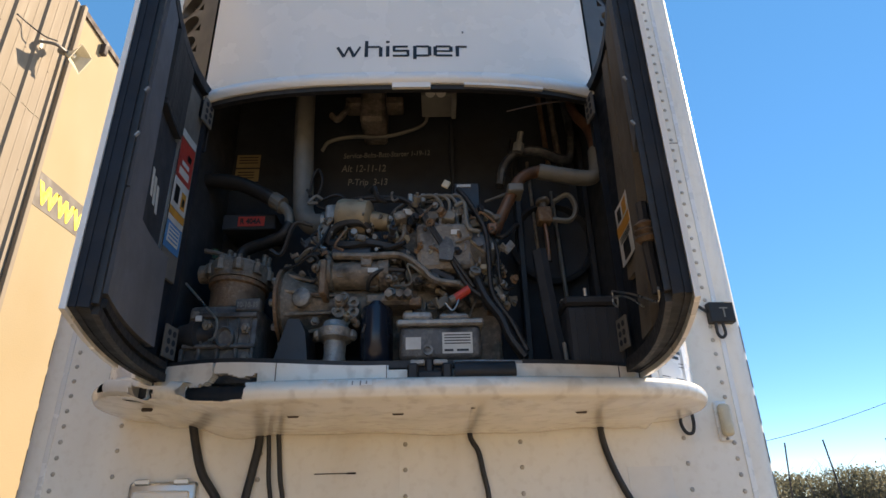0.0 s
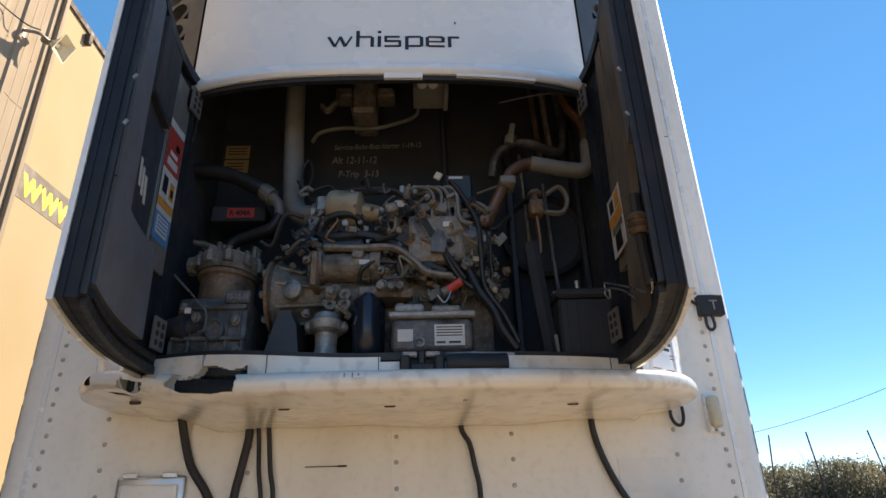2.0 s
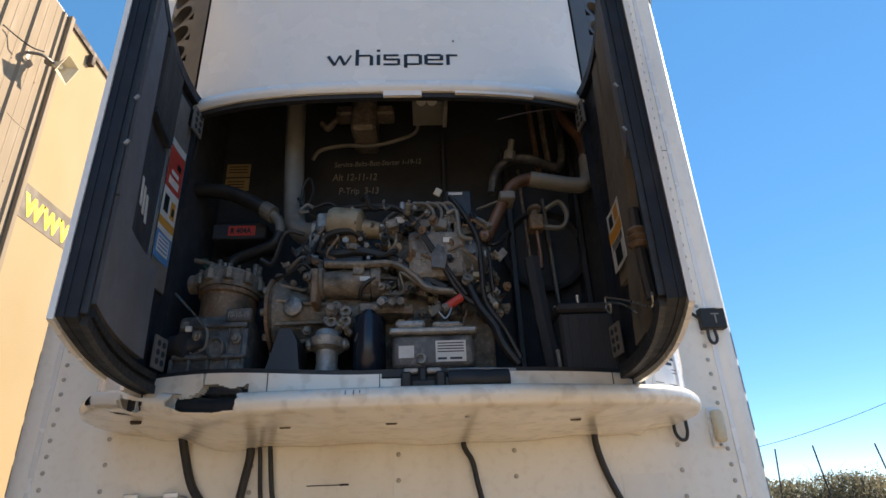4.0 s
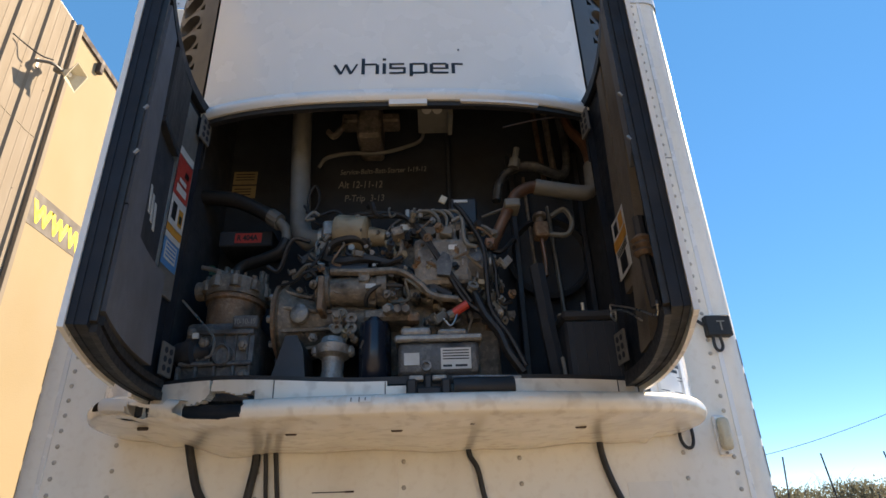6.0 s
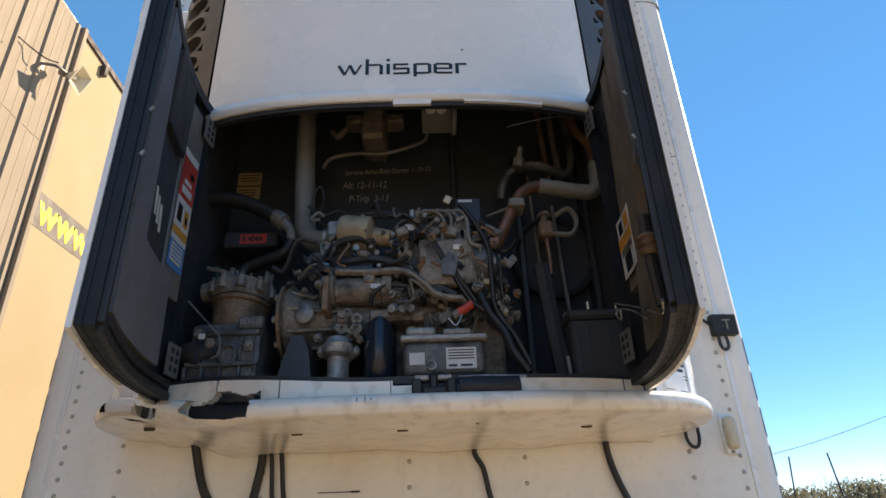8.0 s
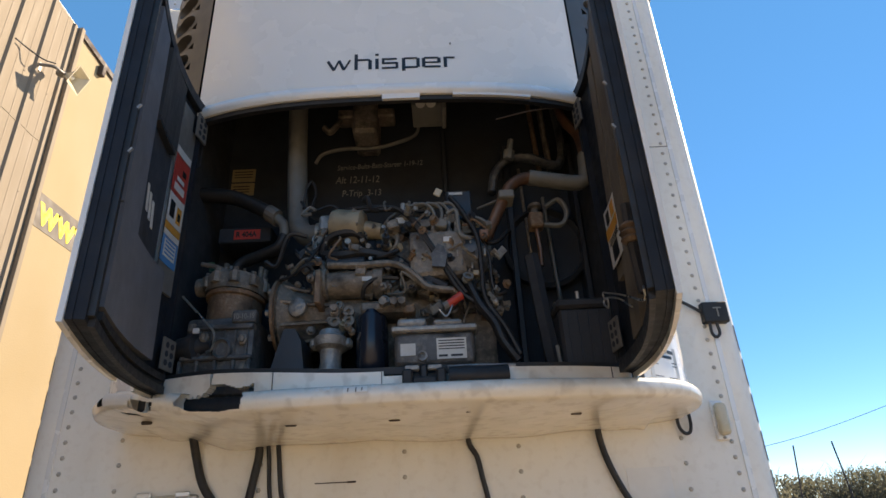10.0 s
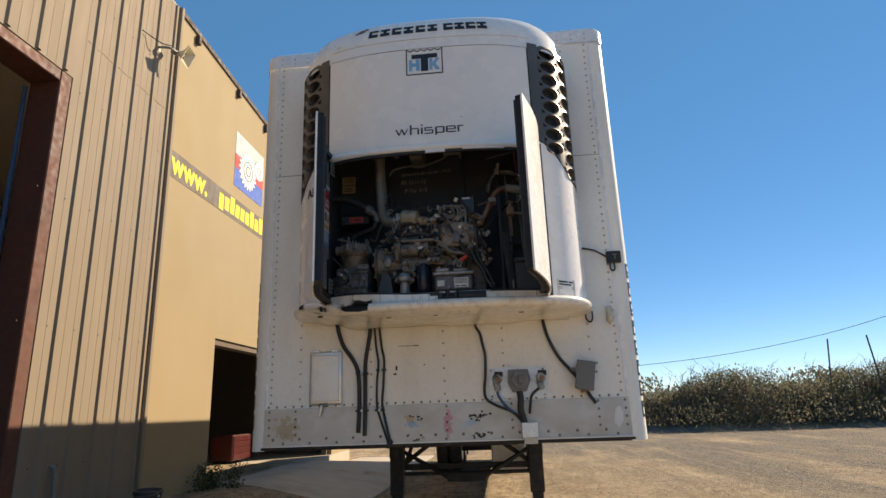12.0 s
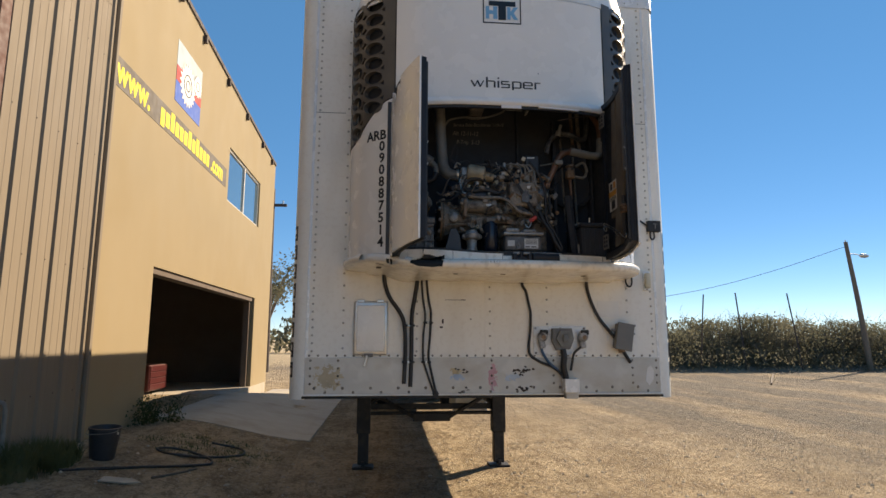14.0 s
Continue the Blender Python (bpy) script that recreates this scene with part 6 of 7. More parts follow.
for i in range(18):
    x, z = random.uniform(-0.26, 0.0), random.uniform(2.52, 2.68)
    part("bolt", cyl((x, -0.27, z), (x + random.uniform(-.01, .01), -0.31, z), random.uniform(0.006, 0.012), n=6), random.choice((BROWN, CAST)), eng)
part("manifold_plate", box(-0.21, -0.11, -0.252, -0.245, 2.665, 2.69, 0.002), ALU, eng, "pale name plate")
part("manifold", box(-0.23, 0.0, -0.245, -0.12, 2.60, 2.69, 0.02, seg=2), BROWN, eng)
for pts, r, m in (
        ([(-0.22, -0.29, 2.64), (-0.20, -0.30, 2.685), (-0.15, -0.31, 2.702), (-0.10, -0.31, 2.70), (-0.075, -0.29, 2.68)], 0.014, RUBBER),
        ([(-0.21, -0.29, 2.64), (-0.15, -0.305, 2.625), (-0.08, -0.30, 2.635), (0.02, -0.30, 2.61), (0.10, -0.31, 2.55), (0.20, -0.32, 2.49)], 0.018, RUBBER),
        ([(-0.19, -0.32, 2.585), (-0.08, -0.33, 2.575), (0.03, -0.33, 2.575), (0.10, -0.33, 2.53), (0.14, -0.335, 2.49), (0.22, -0.335, 2.475)], 0.011, BROWN),
        ([(-0.17, -0.28, 2.80), (-0.10, -0.30, 2.80), (0.02, -0.31, 2.79), (0.08, -0.32, 2.745), (0.13, -0.33, 2.66), (0.19, -0.335, 2.56), (0.24, -0.34, 2.47), (0.30, -0.34, 2.42)], 0.008, RUBBER),
        ([(-0.15, -0.28, 2.795), (-0.08, -0.30, 2.79), (0.04, -0.31, 2.78), (0.10, -0.325, 2.73), (0.15, -0.335, 2.64), (0.21, -0.34, 2.54), (0.26, -0.345, 2.46)], 0.007, RUBBER),
        ([(0.225, -0.30, 2.83), (0.25, -0.31, 2.79), (0.285, -0.32, 2.72), (0.31, -0.33, 2.65), (0.315, -0.335, 2.55), (0.32, -0.34, 2.44), (0.37, -0.35, 2.35), (0.41, -0.355, 2.26)], 0.009, RUBBER),
        ([(0.23, -0.29, 2.82), (0.27, -0.30, 2.76), (0.33, -0.31, 2.73), (0.36, -0.30, 2.70)], 0.008, LAG),
        ([(-0.22, -0.29, 2.74), (-0.245, -0.31, 2.69), (-0.24, -0.315, 2.65), (-0.23, -0.33, 2.61), (-0.21, -0.335, 2.60)], 0.0045, CHROME),
        ([(-0.19, -0.29, 2.76), (-0.215, -0.31, 2.68), (-0.235, -0.33, 2.62), (-0.25, -0.34, 2.59)], 0.005, RUBBER),
        ([(0.17, -0.35, 2.41), (0.19, -0.355, 2.385), (0.205, -0.355, 2.40), (0.215, -0.35, 2.43)], 0.0028, CHROME),
        ([(-0.33, -0.26, 2.60), (-0.28, -0.29, 2.625), (-0.24, -0.29, 2.62), (-0.19, -0.30, 2.60)], 0.007, LAG),
        ([(0.27, -0.33, 2.50), (0.30, -0.345, 2.42), (0.34, -0.35, 2.36), (0.36, -0.36, 2.30), (0.40, -0.36, 2.24)], 0.014, RUBBER),
        ([(0.33, -0.31, 2.66), (0.345, -0.33, 2.58), (0.345, -0.335, 2.50), (0.36, -0.33, 2.46), (0.39, -0.32, 2.47)], 0.006, RUBBER),
        ([(-0.30, -0.27, 2.83), (-0.29, -0.28, 2.90), (-0.27, -0.28, 2.93), (-0.255, -0.28, 2.88), (-0.27, -0.28, 2.80), (-0.22, -0.28, 2.77)], 0.0045, RUBBER),
        ([(-0.16, -0.28, 2.805), (-0.2, -0.28, 2.83), (-0.27, -0.28, 2.81), (-0.31, -0.27, 2.86)], 0.005, RUBBER)):
    part("wiring" if r < 0.01 else "hose", tube(pts, r, 8), m, eng, smooth=True)
part("red_tag", cyl((0.20, -0.345, 2.425), (0.245, -0.35, 2.452), 0.013, n=10), RED, eng, "red wrapped connector")
part("plug", cyl((0.185, -0.345, 2.417), (0.20, -0.345, 2.425), 0.014, n=10), GREYBOX, eng)
part("orange_clip", box(0.318, 0.350, -0.335, -0.30, 2.655, 2.682, 0.004), COPPER, eng, "faded orange clip")
part("white_plug", box(0.172, 0.197, -0.31, -0.304, 2.830, 2.858, 0.002, turn=Euler((0, 0.5, 0)).to_matrix()), AMBER, eng)
part("relay_box", box(0.21, 0.31, -0.26, -0.20, 2.77, 2.89, 0.008), BLACK, eng, "dark relay box")
part("relay_label", box(0.225, 0.275, -0.2625, -0.2585, 2.868, 2.878), PAPER, eng)
part("belt_guard", prism([(-0.36, FL), (-0.235, FL), (-0.255, 2.33), (-0.275, 2.37), (-0.31, 2.37)], lambda u, v, w: Vector((u, -0.24 - w, v)), 0.11), BLACK, eng, "black belt guard")

# small castings, fittings, clamps and wires crowding the engine
def fitting(kind_, p, r, ax, m):
    p = Vector(p)
    a = Vector(ax).normalized()
    if kind_ == 0:
        part("bolt", lathe(p, a, [(0, r * 1.5), (r * 0.3, r * 1.5), (r * 0.35, r), (r * 1.4, r), (r * 1.45, 0.001)], 6), m, eng)
    elif kind_ == 1:
        part("fitting", lathe(p, a, [(0, r * 1.2), (r, r * 1.2), (r * 1.1, r * 0.8), (r * 2.2, r * 0.8), (r * 2.3, r * 1.1), (r * 3.2, r * 1.1), (r * 3.3, r * 0.5), (r * 4.2, r * 0.5), (r * 4.3, 0.001)], 10), m, eng, smooth=True)
    elif kind_ == 2:
        t_ = Euler((random.uniform(-.2, .2), random.uniform(-.9, .9), random.uniform(-.4, .4))).to_matrix()
        b_ = box(p.x - r * 2.2, p.x + r * 2.2, p.y - r * 0.4, p.y + r * 0.5, p.z - r * 1.2, p.z + r * 1.2, r * 0.2, turn=t_)
        box(p.x - r * 2.2, p.x - r * 1.6, p.y - r * 1.4, p.y + r * 1.4, p.z - r * 1.1, p.z + r * 1.1, r * 0.15, b_, t_)
        part("bracket", b_, m, eng)
    elif kind_ == 3:
        t_ = Euler((0, random.uniform(-.3, .3), 0)).to_matrix()
        b_ = box(p.x - r * 1.8, p.x + r * 1.8, p.y - r, p.y + r * 2, p.z - r * 1.3, p.z + r * 1.3, r * 0.4, turn=t_, seg=2)
        for dx, dz in ((-1.3, -0.9), (1.3, 0.9), (-1.3, 0.9), (1.3, -0.9)):
            cyl(p + Vector((dx * r, -r, dz * r)), p + Vector((dx * r, -r * 1.35, dz * r)), r * 0.32, n=6, bm=b_)
        part("housing", b_, m, eng)
    else:
        b_ = lathe(p, a, [(0, r * 1.7), (r * 0.5, r * 1.7), (r * 0.6, r * 1.3), (r * 1.2, r * 1.3), (r * 1.25, r * 1.6), (r * 1.7, r * 1.6), (r * 1.75, r * 0.9), (r * 1.2, r * 0.8), (r * 1.2, 0.001)], 14)
        part("flange", b_, m, eng, smooth=True)


random.seed(77)
TONES = (BROWN, BROWN, CAST, RUSTY, BROWN, TAN, LAG, BLACK)
for x0, x1, z0, z1, y0, n in ((0.02, 0.36, 2.42, 2.76, -0.30, 95), (-0.26, 0.02, 2.50, 2.74, -0.295, 48), (-0.24, 0.10, 2.34, 2.46, -0.30, 26), (0.28, 0.40, 2.40, 2.62, -0.30, 22), (-0.36, -0.22, 2.56, 2.66, -0.26, 12)):
    for i in range(n):
        p = (random.uniform(x0, x1), y0 + random.uniform(-0.035, 0.045), random.uniform(z0, z1))
        fitting(random.choice((0, 0, 1, 1, 2, 2, 3, 3, 4)), p, random.uniform(0.005, 0.0125), (random.uniform(-.6, .6), -1, random.uniform(-.3, .7)), random.choice(TONES))
for i in range(34):
    a = Vector((random.uniform(-0.28, 0.34), random.uniform(-0.33, -0.27), random.uniform(2.48, 2.80)))
    b = a + Vector((random.uniform(-0.16, 0.18), random.uniform(-0.02, 0.02), random.uniform(-0.14, 0.06)))
    m1 = a.lerp(b, 0.33) + Vector((random.uniform(-.03, .03), random.uniform(-.03, 0.01), random.uniform(-.04, .05)))
    m2 = a.lerp(b, 0.66) + Vector((random.uniform(-.03, .03), random.uniform(-.03, 0.01), random.uniform(-.05, .03)))
    r_ = random.choice((0.003, 0.004, 0.005, 0.007, 0.009))
    part("wiring", tube([a, m1, m2, b], r_, 6, 5), random.choice((RUBBER, RUBBER, LAG, BROWN, BLACK, CHROME if r_ < 0.004 else RUSTY)), eng, smooth=True)
# bell housing ribs and rim bolts
for i in range(10):
    a = 2 * math.pi * i / 10 + 0.2
    y_, z_ = -0.2 + 0.118 * math.cos(a), 2.46 + 0.118 * math.sin(a)
    part("rim_bolt", lathe((-0.372, y_, z_), (-1, 0, 0), [(-0.01, 0.011), (0.012, 0.011), (0.013, 0.001)], 6), CAST, eng)
    part("housing_rib", tube([(-0.345, -0.2 + 0.116 * math.cos(a + 0.3), 2.46 + 0.116 * math.sin(a + 0.3)), (-0.25, -0.2 + 0.092 * math.cos(a + 0.3), 2.46 + 0.092 * math.sin(a + 0.3)), (-0.15, -0.2 + 0.08 * math.cos(a + 0.3), 2.46 + 0.08 * math.sin(a + 0.3))], 0.007, 6, 2), BROWN, eng)
# crankcase pockets, plugs and bolts
PLACE = COMP
for i in range(6):
    x = -0.645 + i * 0.046
    part("case_bolt", lathe((x, -0.374, 2.232), (0, -1, 0), [(0, 0.010), (0.01, 0.010), (0.011, 0.001)], 6), DARKCAST, comp)
    part("case_web", box(x - 0.004, x + 0.004, -0.368, -0.35, 2.30, 2.395, 0.002), DARKCAST, comp)
part("case_rail", box(-0.665, -0.39, -0.376, -0.35, 2.298, 2.312, 0.004), DARKCAST, comp)
for x, z in ((-0.43, 2.36), (-0.58, 2.37), (-0.42, 2.27), (-0.63, 2.40)):
    part("case_plug", lathe((x, -0.36, z), (0, -1, 0), [(0, 0.018), (0.014, 0.018), (0.016, 0.012), (0.024, 0.011), (0.025, 0.001)], 6), BROWN, comp)
for i in range(9):
    x = -0.63 + 0.024 * i
    fitting_m = random.choice((BROWN, RUSTY, CAST))
    part("head_stud", lathe((x, -0.235 - 0.08 * math.sin(math.pi * i / 8), 2.606), (0, 0, 1), [(0, 0.011), (0.012, 0.011), (0.013, 0.006), (0.026, 0.006), (0.027, 0.001)], 6), fitting_m, comp)

# junction casting with its label
PLACE = WORKS
cbx = thing("control_casting", (0.15, -0.32, FL), "grimy cast metal control box with a white data label", "control box")
part("body", box(0.03, 0.275, -0.37, -0.25, 2.235, 2.335, 0.016, seg=3), DARKCAST, cbx, smooth=True)
part("lid", box(0.022, 0.283, -0.378, -0.245, 2.333, 2.352, 0.005), CAST, cbx)
part("lid_step", box(0.04, 0.13, -0.37, -0.25, 2.352, 2.378, 0.01, seg=2), CAST, cbx)
part("lid_step", box(0.15, 0.24, -0.37, -0.25, 2.352, 2.372, 0.01, seg=2), CAST, cbx)
dlab = part("data_label", box(0.158, 0.247, -0.3728, -0.369, 2.252, 2.312), PAPER, cbx, "white printed data label")
part("label_print", bars([(0.164, 0.241, 2.303 - i * 0.008, 2.306 - i * 0.008) for i in range(4)] + [(0.164, 0.19, 2.258, 2.264), (0.2, 0.235, 2.258, 2.264)], lambda u, v, w: Vector((u, -0.3728 - w, v)), 0.0006), INK, dlab)
part("port", lathe((0.115, -0.368, 2.262), (0, -1, 0), [(0, 0.015), (0.01, 0.015), (0.01, 0.009), (0.003, 0.009), (0.003, 0.001)], 14), CAST, cbx)
part("plate", box(0.05, 0.095, -0.3725, -0.368, 2.265, 2.30), PAPER, cbx)
part("foot", box(0.03, 0.275, -0.36, -0.26, FL, 2.237, 0.004), BROWN, cbx)

# battery
bat = thing("battery", (0.64, -0.24, FL), "black battery in the corner of the bay", "battery")
part("case", box(0.545, 0.725, -0.34, -0.12, FL, 2.40, 0.008), BLACK, bat)
part("lid", box(0.54, 0.73, -0.345, -0.115, 2.40, 2.43, 0.008), BLACK, bat)
for i in range(5):
    part("case_rib", box(0.57 + i * 0.032, 0.576 + i * 0.032, -0.343, -0.338, FL + 0.01, 2.39), BLACK, bat)
part("clamp", box(0.545, 0.725, -0.30, -0.28, 2.43, 2.44, 0.002), BROWN, bat)
part("clamp_bolt", cyl((0.625, -0.30, 2.44), (0.625, -0.30, 2.47), 0.006, n=8), ALU, bat)
part("terminal", cyl((0.58, -0.2, 2.43), (0.58, -0.2, 2.455), 0.012, n=10), ALU, bat)

# pipework on the other side
cp = thing("coolant_pipe", (0.5, -0.26, 2.7), "copper-brown coolant pipe joined to a grey lagged pipe", "pipe")
part("copper_run", tube([(0.34, -0.28, 2.665), (0.375, -0.28, 2.74), (0.425, -0.275, 2.84), (0.45, -0.27, 2.885), (0.49, -0.265, 2.915), (0.53, -0.262, 2.925)], 0.020, 12), COPPER, cp, "tarnished copper run", smooth=True)
part("lagged_run", tube([(0.525, -0.262, 2.925), (0.60, -0.26, 2.912), (0.68, -0.258, 2.90), (0.725, -0.255, 2.905), (0.742, -0.253, 2.94), (0.748, -0.25, 3.02)], 0.025, 12), LAG, cp, "grey lagged run", smooth=True)
part("copper_riser", tube([(0.748, -0.25, 3.02), (0.74, -0.24, 3.12), (0.70, -0.22, 3.22), (0.68, -0.2, 3.4)], 0.017, 10), COPPER, cp, smooth=True)
part("pipe_clamp", box(0.40, 0.455, -0.31, -0.25, 2.815, 2.845, 0.004), LAG, cp)
part("clamp_stay", tube([(0.33, -0.22, 2.84), (0.42, -0.27, 2.84)], 0.005, 6, 1), LAG, cp)
up = thing("liquid_line", (0.5, -0.18, 3.0), "rust-brown refrigerant line looping across the bay", "pipe")
part("line", tube([(0.40, -0.16, 2.95), (0.42, -0.17, 3.03), (0.48, -0.18, 3.075), (0.56, -0.18, 3.08), (0.64, -0.17, 3.055), (0.69, -0.15, 3.08), (0.71, -0.14, 3.2), (0.70, -0.12, 3.45)], 0.017, 10), DARKCAST, up, smooth=True)
part("valve", lathe((0.47, -0.2, 3.06), (0.2, -0.4, 1), [(0, 0.022), (0.03, 0.022), (0.032, 0.012), (0.07, 0.012), (0.071, 0.001)], 8), LAG, up)
for i, (x, y0, z0, z1, r, m) in enumerate(((0.64, -0.12, 3.0, 3.5, 0.013, BROWN), (0.60, -0.10, 3.05, 3.5, 0.011, RUSTY), (0.61, -0.12, 2.45, 2.95, 0.008, LAG), (0.53, -0.10, 2.5, 3.1, 0.007, BROWN))):
    solo("riser_pipe", tube([(x, y0, z1), (x + 0.01, y0, (z0 + z1) / 2), (x + 0.02, y0, z0)], r, 8), m, "narrow upright pipe fixed before the bay wall", "pipe", group="riser pipes", smooth=True)
pv = thing("expansion_valve", (0.55, -0.2, 2.78), "dull brass valve with looped capillary", "valve")
part("body", box(0.52, 0.575, -0.225, -0.18, 2.76, 2.82, 0.01, seg=2), RUSTY, pv)
part("cap", lathe((0.548, -0.2, 2.82), (0, 0, 1), [(0, 0.014), (0.02, 0.014), (0.024, 0.026), (0.034, 0.026), (0.035, 0.001)], 14), BROWN, pv)
part("capillary", tube([(0.575, -0.2, 2.78), (0.64, -0.21, 2.77), (0.665, -0.21, 2.82), (0.64, -0.21, 2.87), (0.59, -0.2, 2.85)], 0.009, 8), LAG, pv, smooth=True)
part("stem", tube([(0.548, -0.2, 2.76), (0.552, -0.2, 2.68), (0.55, -0.2, 2.62)], 0.009, 8), COPPER, pv, smooth=True)
fl = thing("fan_frame", (0.5, -0.1, FL), "black steel radiator and fan frame with slanted struts", "frame")
part("upright", box(0.465, 0.487, -0.12, -0.08, FL, 3.2, 0.003), BLACK, fl)
part("upright", box(0.735, 0.757, -0.12, -0.055, FL, 3.2, 0.003), BLACK, fl)
part("strut", tube([(0.50, -0.26, 2.62), (0.515, -0.27, 2.40), (0.535, -0.28, FL)], 0.026, 6, 1), LINER, fl)
part("shroud", lathe((0.60, -0.08, 2.75), (0, -1, 0), [(0, 0.16), (0.03, 0.165), (0.04, 0.15), (0.02, 0.14)], 28), LINER, fl)
part("core", box(0.49, 0.733, -0.075, -0.055, 2.25, 3.15), LINER, fl)
part("drain_tube", tube([(0.53, -0.33, 2.29), (0.533, -0.335, 2.21)], 0.006, 8, 1), LAG, fl)
# fittings high on the back wall
tb = thing("control_bracket", (-0.1, -0.1, 3.3), "dusty brackets and motor mount above the bay", "bracket")
part("motor_mount", box(-0.15, -0.05, -0.20, -0.06, 3.22, 3.40, 0.012), BROWN, tb)
part("motor_arm", box(-0.22, 0.02, -0.16, -0.1, 3.33, 3.37, 0.006), BROWN, tb)
part("mount_leg", tube([(-0.20, -0.14, 3.35), (-0.25, -0.14, 3.28), (-0.28, -0.14, 3.30)], 0.012, 8), BROWN, tb)
part("lamp_bracket", box(0.10, 0.22, -0.30, -0.2, 3.22, 3.255, 0.004), LAG, tb)
part("lamp_cup", lathe((0.135, -0.31, 3.235), (0, -0.3, -1), [(0, 0.012), (0.02, 0.02), (0.022, 0.001)], 12), PAPER, tb)
part("lamp_cup", lathe((0.175, -0.31, 3.235), (0, -0.3, -1), [(0, 0.012), (0.02, 0.02), (0.022, 0.001)], 12), PAPER, tb)
part("hanger", box(0.215, 0.232, -0.33, -0.24, 3.17, 3.24, 0.003), LAG, tb)
part("loom", tube([(-0.315, -0.12, 3.15), (-0.28, -0.13, 3.185), (-0.18, -0.13, 3.205), (-0.08, -0.13, 3.20), (0.03, -0.13, 3.225), (0.11, -0.13, 3.265), (0.12, -0.15, 3.33)], 0.007, 8), LAG, tb, "drooping grey wiring loom", smooth=True)
part("back_rail", box(0.215, 0.232, -0.07, -0.045, 2.8, 3.6, 0.002), LINER, tb)

# ---- fittings on the trailer's front wall ----
PLACE = Matrix.Diagonal((0.955, 1, 1, 1))
FY = -0.001
mb = thing("document_box", (-0.82, FY, 1.47), "white metal document box with latch on the front wall", "metal box")
part("frame", box(-0.937, -0.702, -0.022, FY, 1.475, 1.83, 0.012, seg=3), ALU, mb, "pale pressed metal frame", smooth=True)
part("door", box(-0.918, -0.722, -0.032, -0.021, 1.497, 1.803, 0.010, seg=3), GEL, mb, "smooth glossy white door", smooth=True)
for x in (-0.89, -0.755):
    part("hinge", box(x - 0.025, x + 0.025, -0.03, -0.018, 1.822, 1.84, 0.003), ALU, mb)
part("latch_plate", box(-0.86, -0.80, -0.034, -0.02, 1.462, 1.486, 0.003), GREYBOX, mb)
part("latch", box(-0.858, -0.84, -0.042, -0.03, 1.40, 1.475, 0.005, turn=Euler((0, 0.25, 0)).to_matrix()), ALU, mb, "hanging latch")

CB = -0.016
PLACE = Matrix.Translation((0, 0, -0.045)) @ Matrix.Diagonal((0.955, 1, 1, 1))
for nm_, pts, r, lab in (
        ("power_cable", [(-0.735, -0.06, 2.08), (-0.725, CB, 1.99), (-0.69, CB, 1.90), (-0.63, CB, 1.82), (-0.59, CB, 1.74), (-0.578, CB, 1.62), (-0.578, CB, 1.48), (-0.585, CB, 1.335)], 0.0145, "thick black cable strapped to the front wall"),
        ("power_cable", [(-0.50, -0.06, 2.08), (-0.50, CB, 2.0), (-0.515, CB, 1.90), (-0.532, CB, 1.80), (-0.535, CB, 1.68), (-0.535, CB, 1.50), (-0.54, CB, 1.315)], 0.0145, "thick black cable strapped to the front wall"),
        ("thin_cable", [(-0.468, -0.05, 2.08), (-0.465, CB, 1.99), (-0.455, CB, 1.88), (-0.44, CB, 1.78), (-0.452, CB, 1.65), (-0.452, CB, 1.50), (-0.43, CB, 1.42), (-0.375, CB - .01, 1.27)], 0.0075, "thin black cable pair on the front wall"),
        ("thin_cable", [(-0.432, -0.05, 2.08), (-0.43, CB, 2.0), (-0.415, CB, 1.88), (-0.40, CB, 1.80), (-0.405, CB, 1.65), (-0.415, CB, 1.52), (-0.40, CB, 1.43), (-0.36, CB - .01, 1.27)], 0.0085, "thin black cable pair on the front wall"),
        ("control_cable", [(0.255, -0.05, 2.08), (0.258, CB, 2.0), (0.285, CB, 1.95), (0.30, CB, 1.88), (0.315, CB, 1.80), (0.31, CB, 1.68), (0.298, CB, 1.58), (0.31, CB, 1.52), (0.38, CB, 1.475), (0.47, CB - .01, 1.44), (0.53, CB - .02, 1.39)], 0.0095, "black cable looping down to the connectors"),
        ("box_cable", [(0.725, -0.06, 2.09), (0.735, CB, 1.99), (0.765, CB, 1.88), (0.82, CB, 1.77), (0.89, CB, 1.685), (0.96, CB - .005, 1.60), (1.0, CB, 1.53), (1.04, CB, 1.47)], 0.0115, "black cable running behind the grey box")):
    solo(nm_, tube(pts, r, 10), RUBBER, lab, "cable", smooth=True)
solo("cable_grommet", lathe((-0.365, -0.004, 1.262), (0, -1, 0), [(0, 0.024), (0.012, 0.026), (0.016, 0.02), (0.017, 0.001)], 16), RUBBER, "black rubber cable grommet in the kick plate", "grommet")
for x, z, w in ((-0.556, 1.715, 0.045), (-0.556, 1.475, 0.045), (-0.42, 1.735, 0.035), (-0.432, 1.475, 0.035)):
    cl = thing("cable_clip", (x, FY, z), "bright cable clip holding cables to the wall", "cable clip", "cable clips")
    part("strap", box(x - w, x + w, -0.036, -0.006, z - 0.007, z + 0.007, 0.004), RUBBER, cl)
    part("rivet", cyl((x, -0.002, z), (x, -0.04, z), 0.008, n=8), ALU, cl)

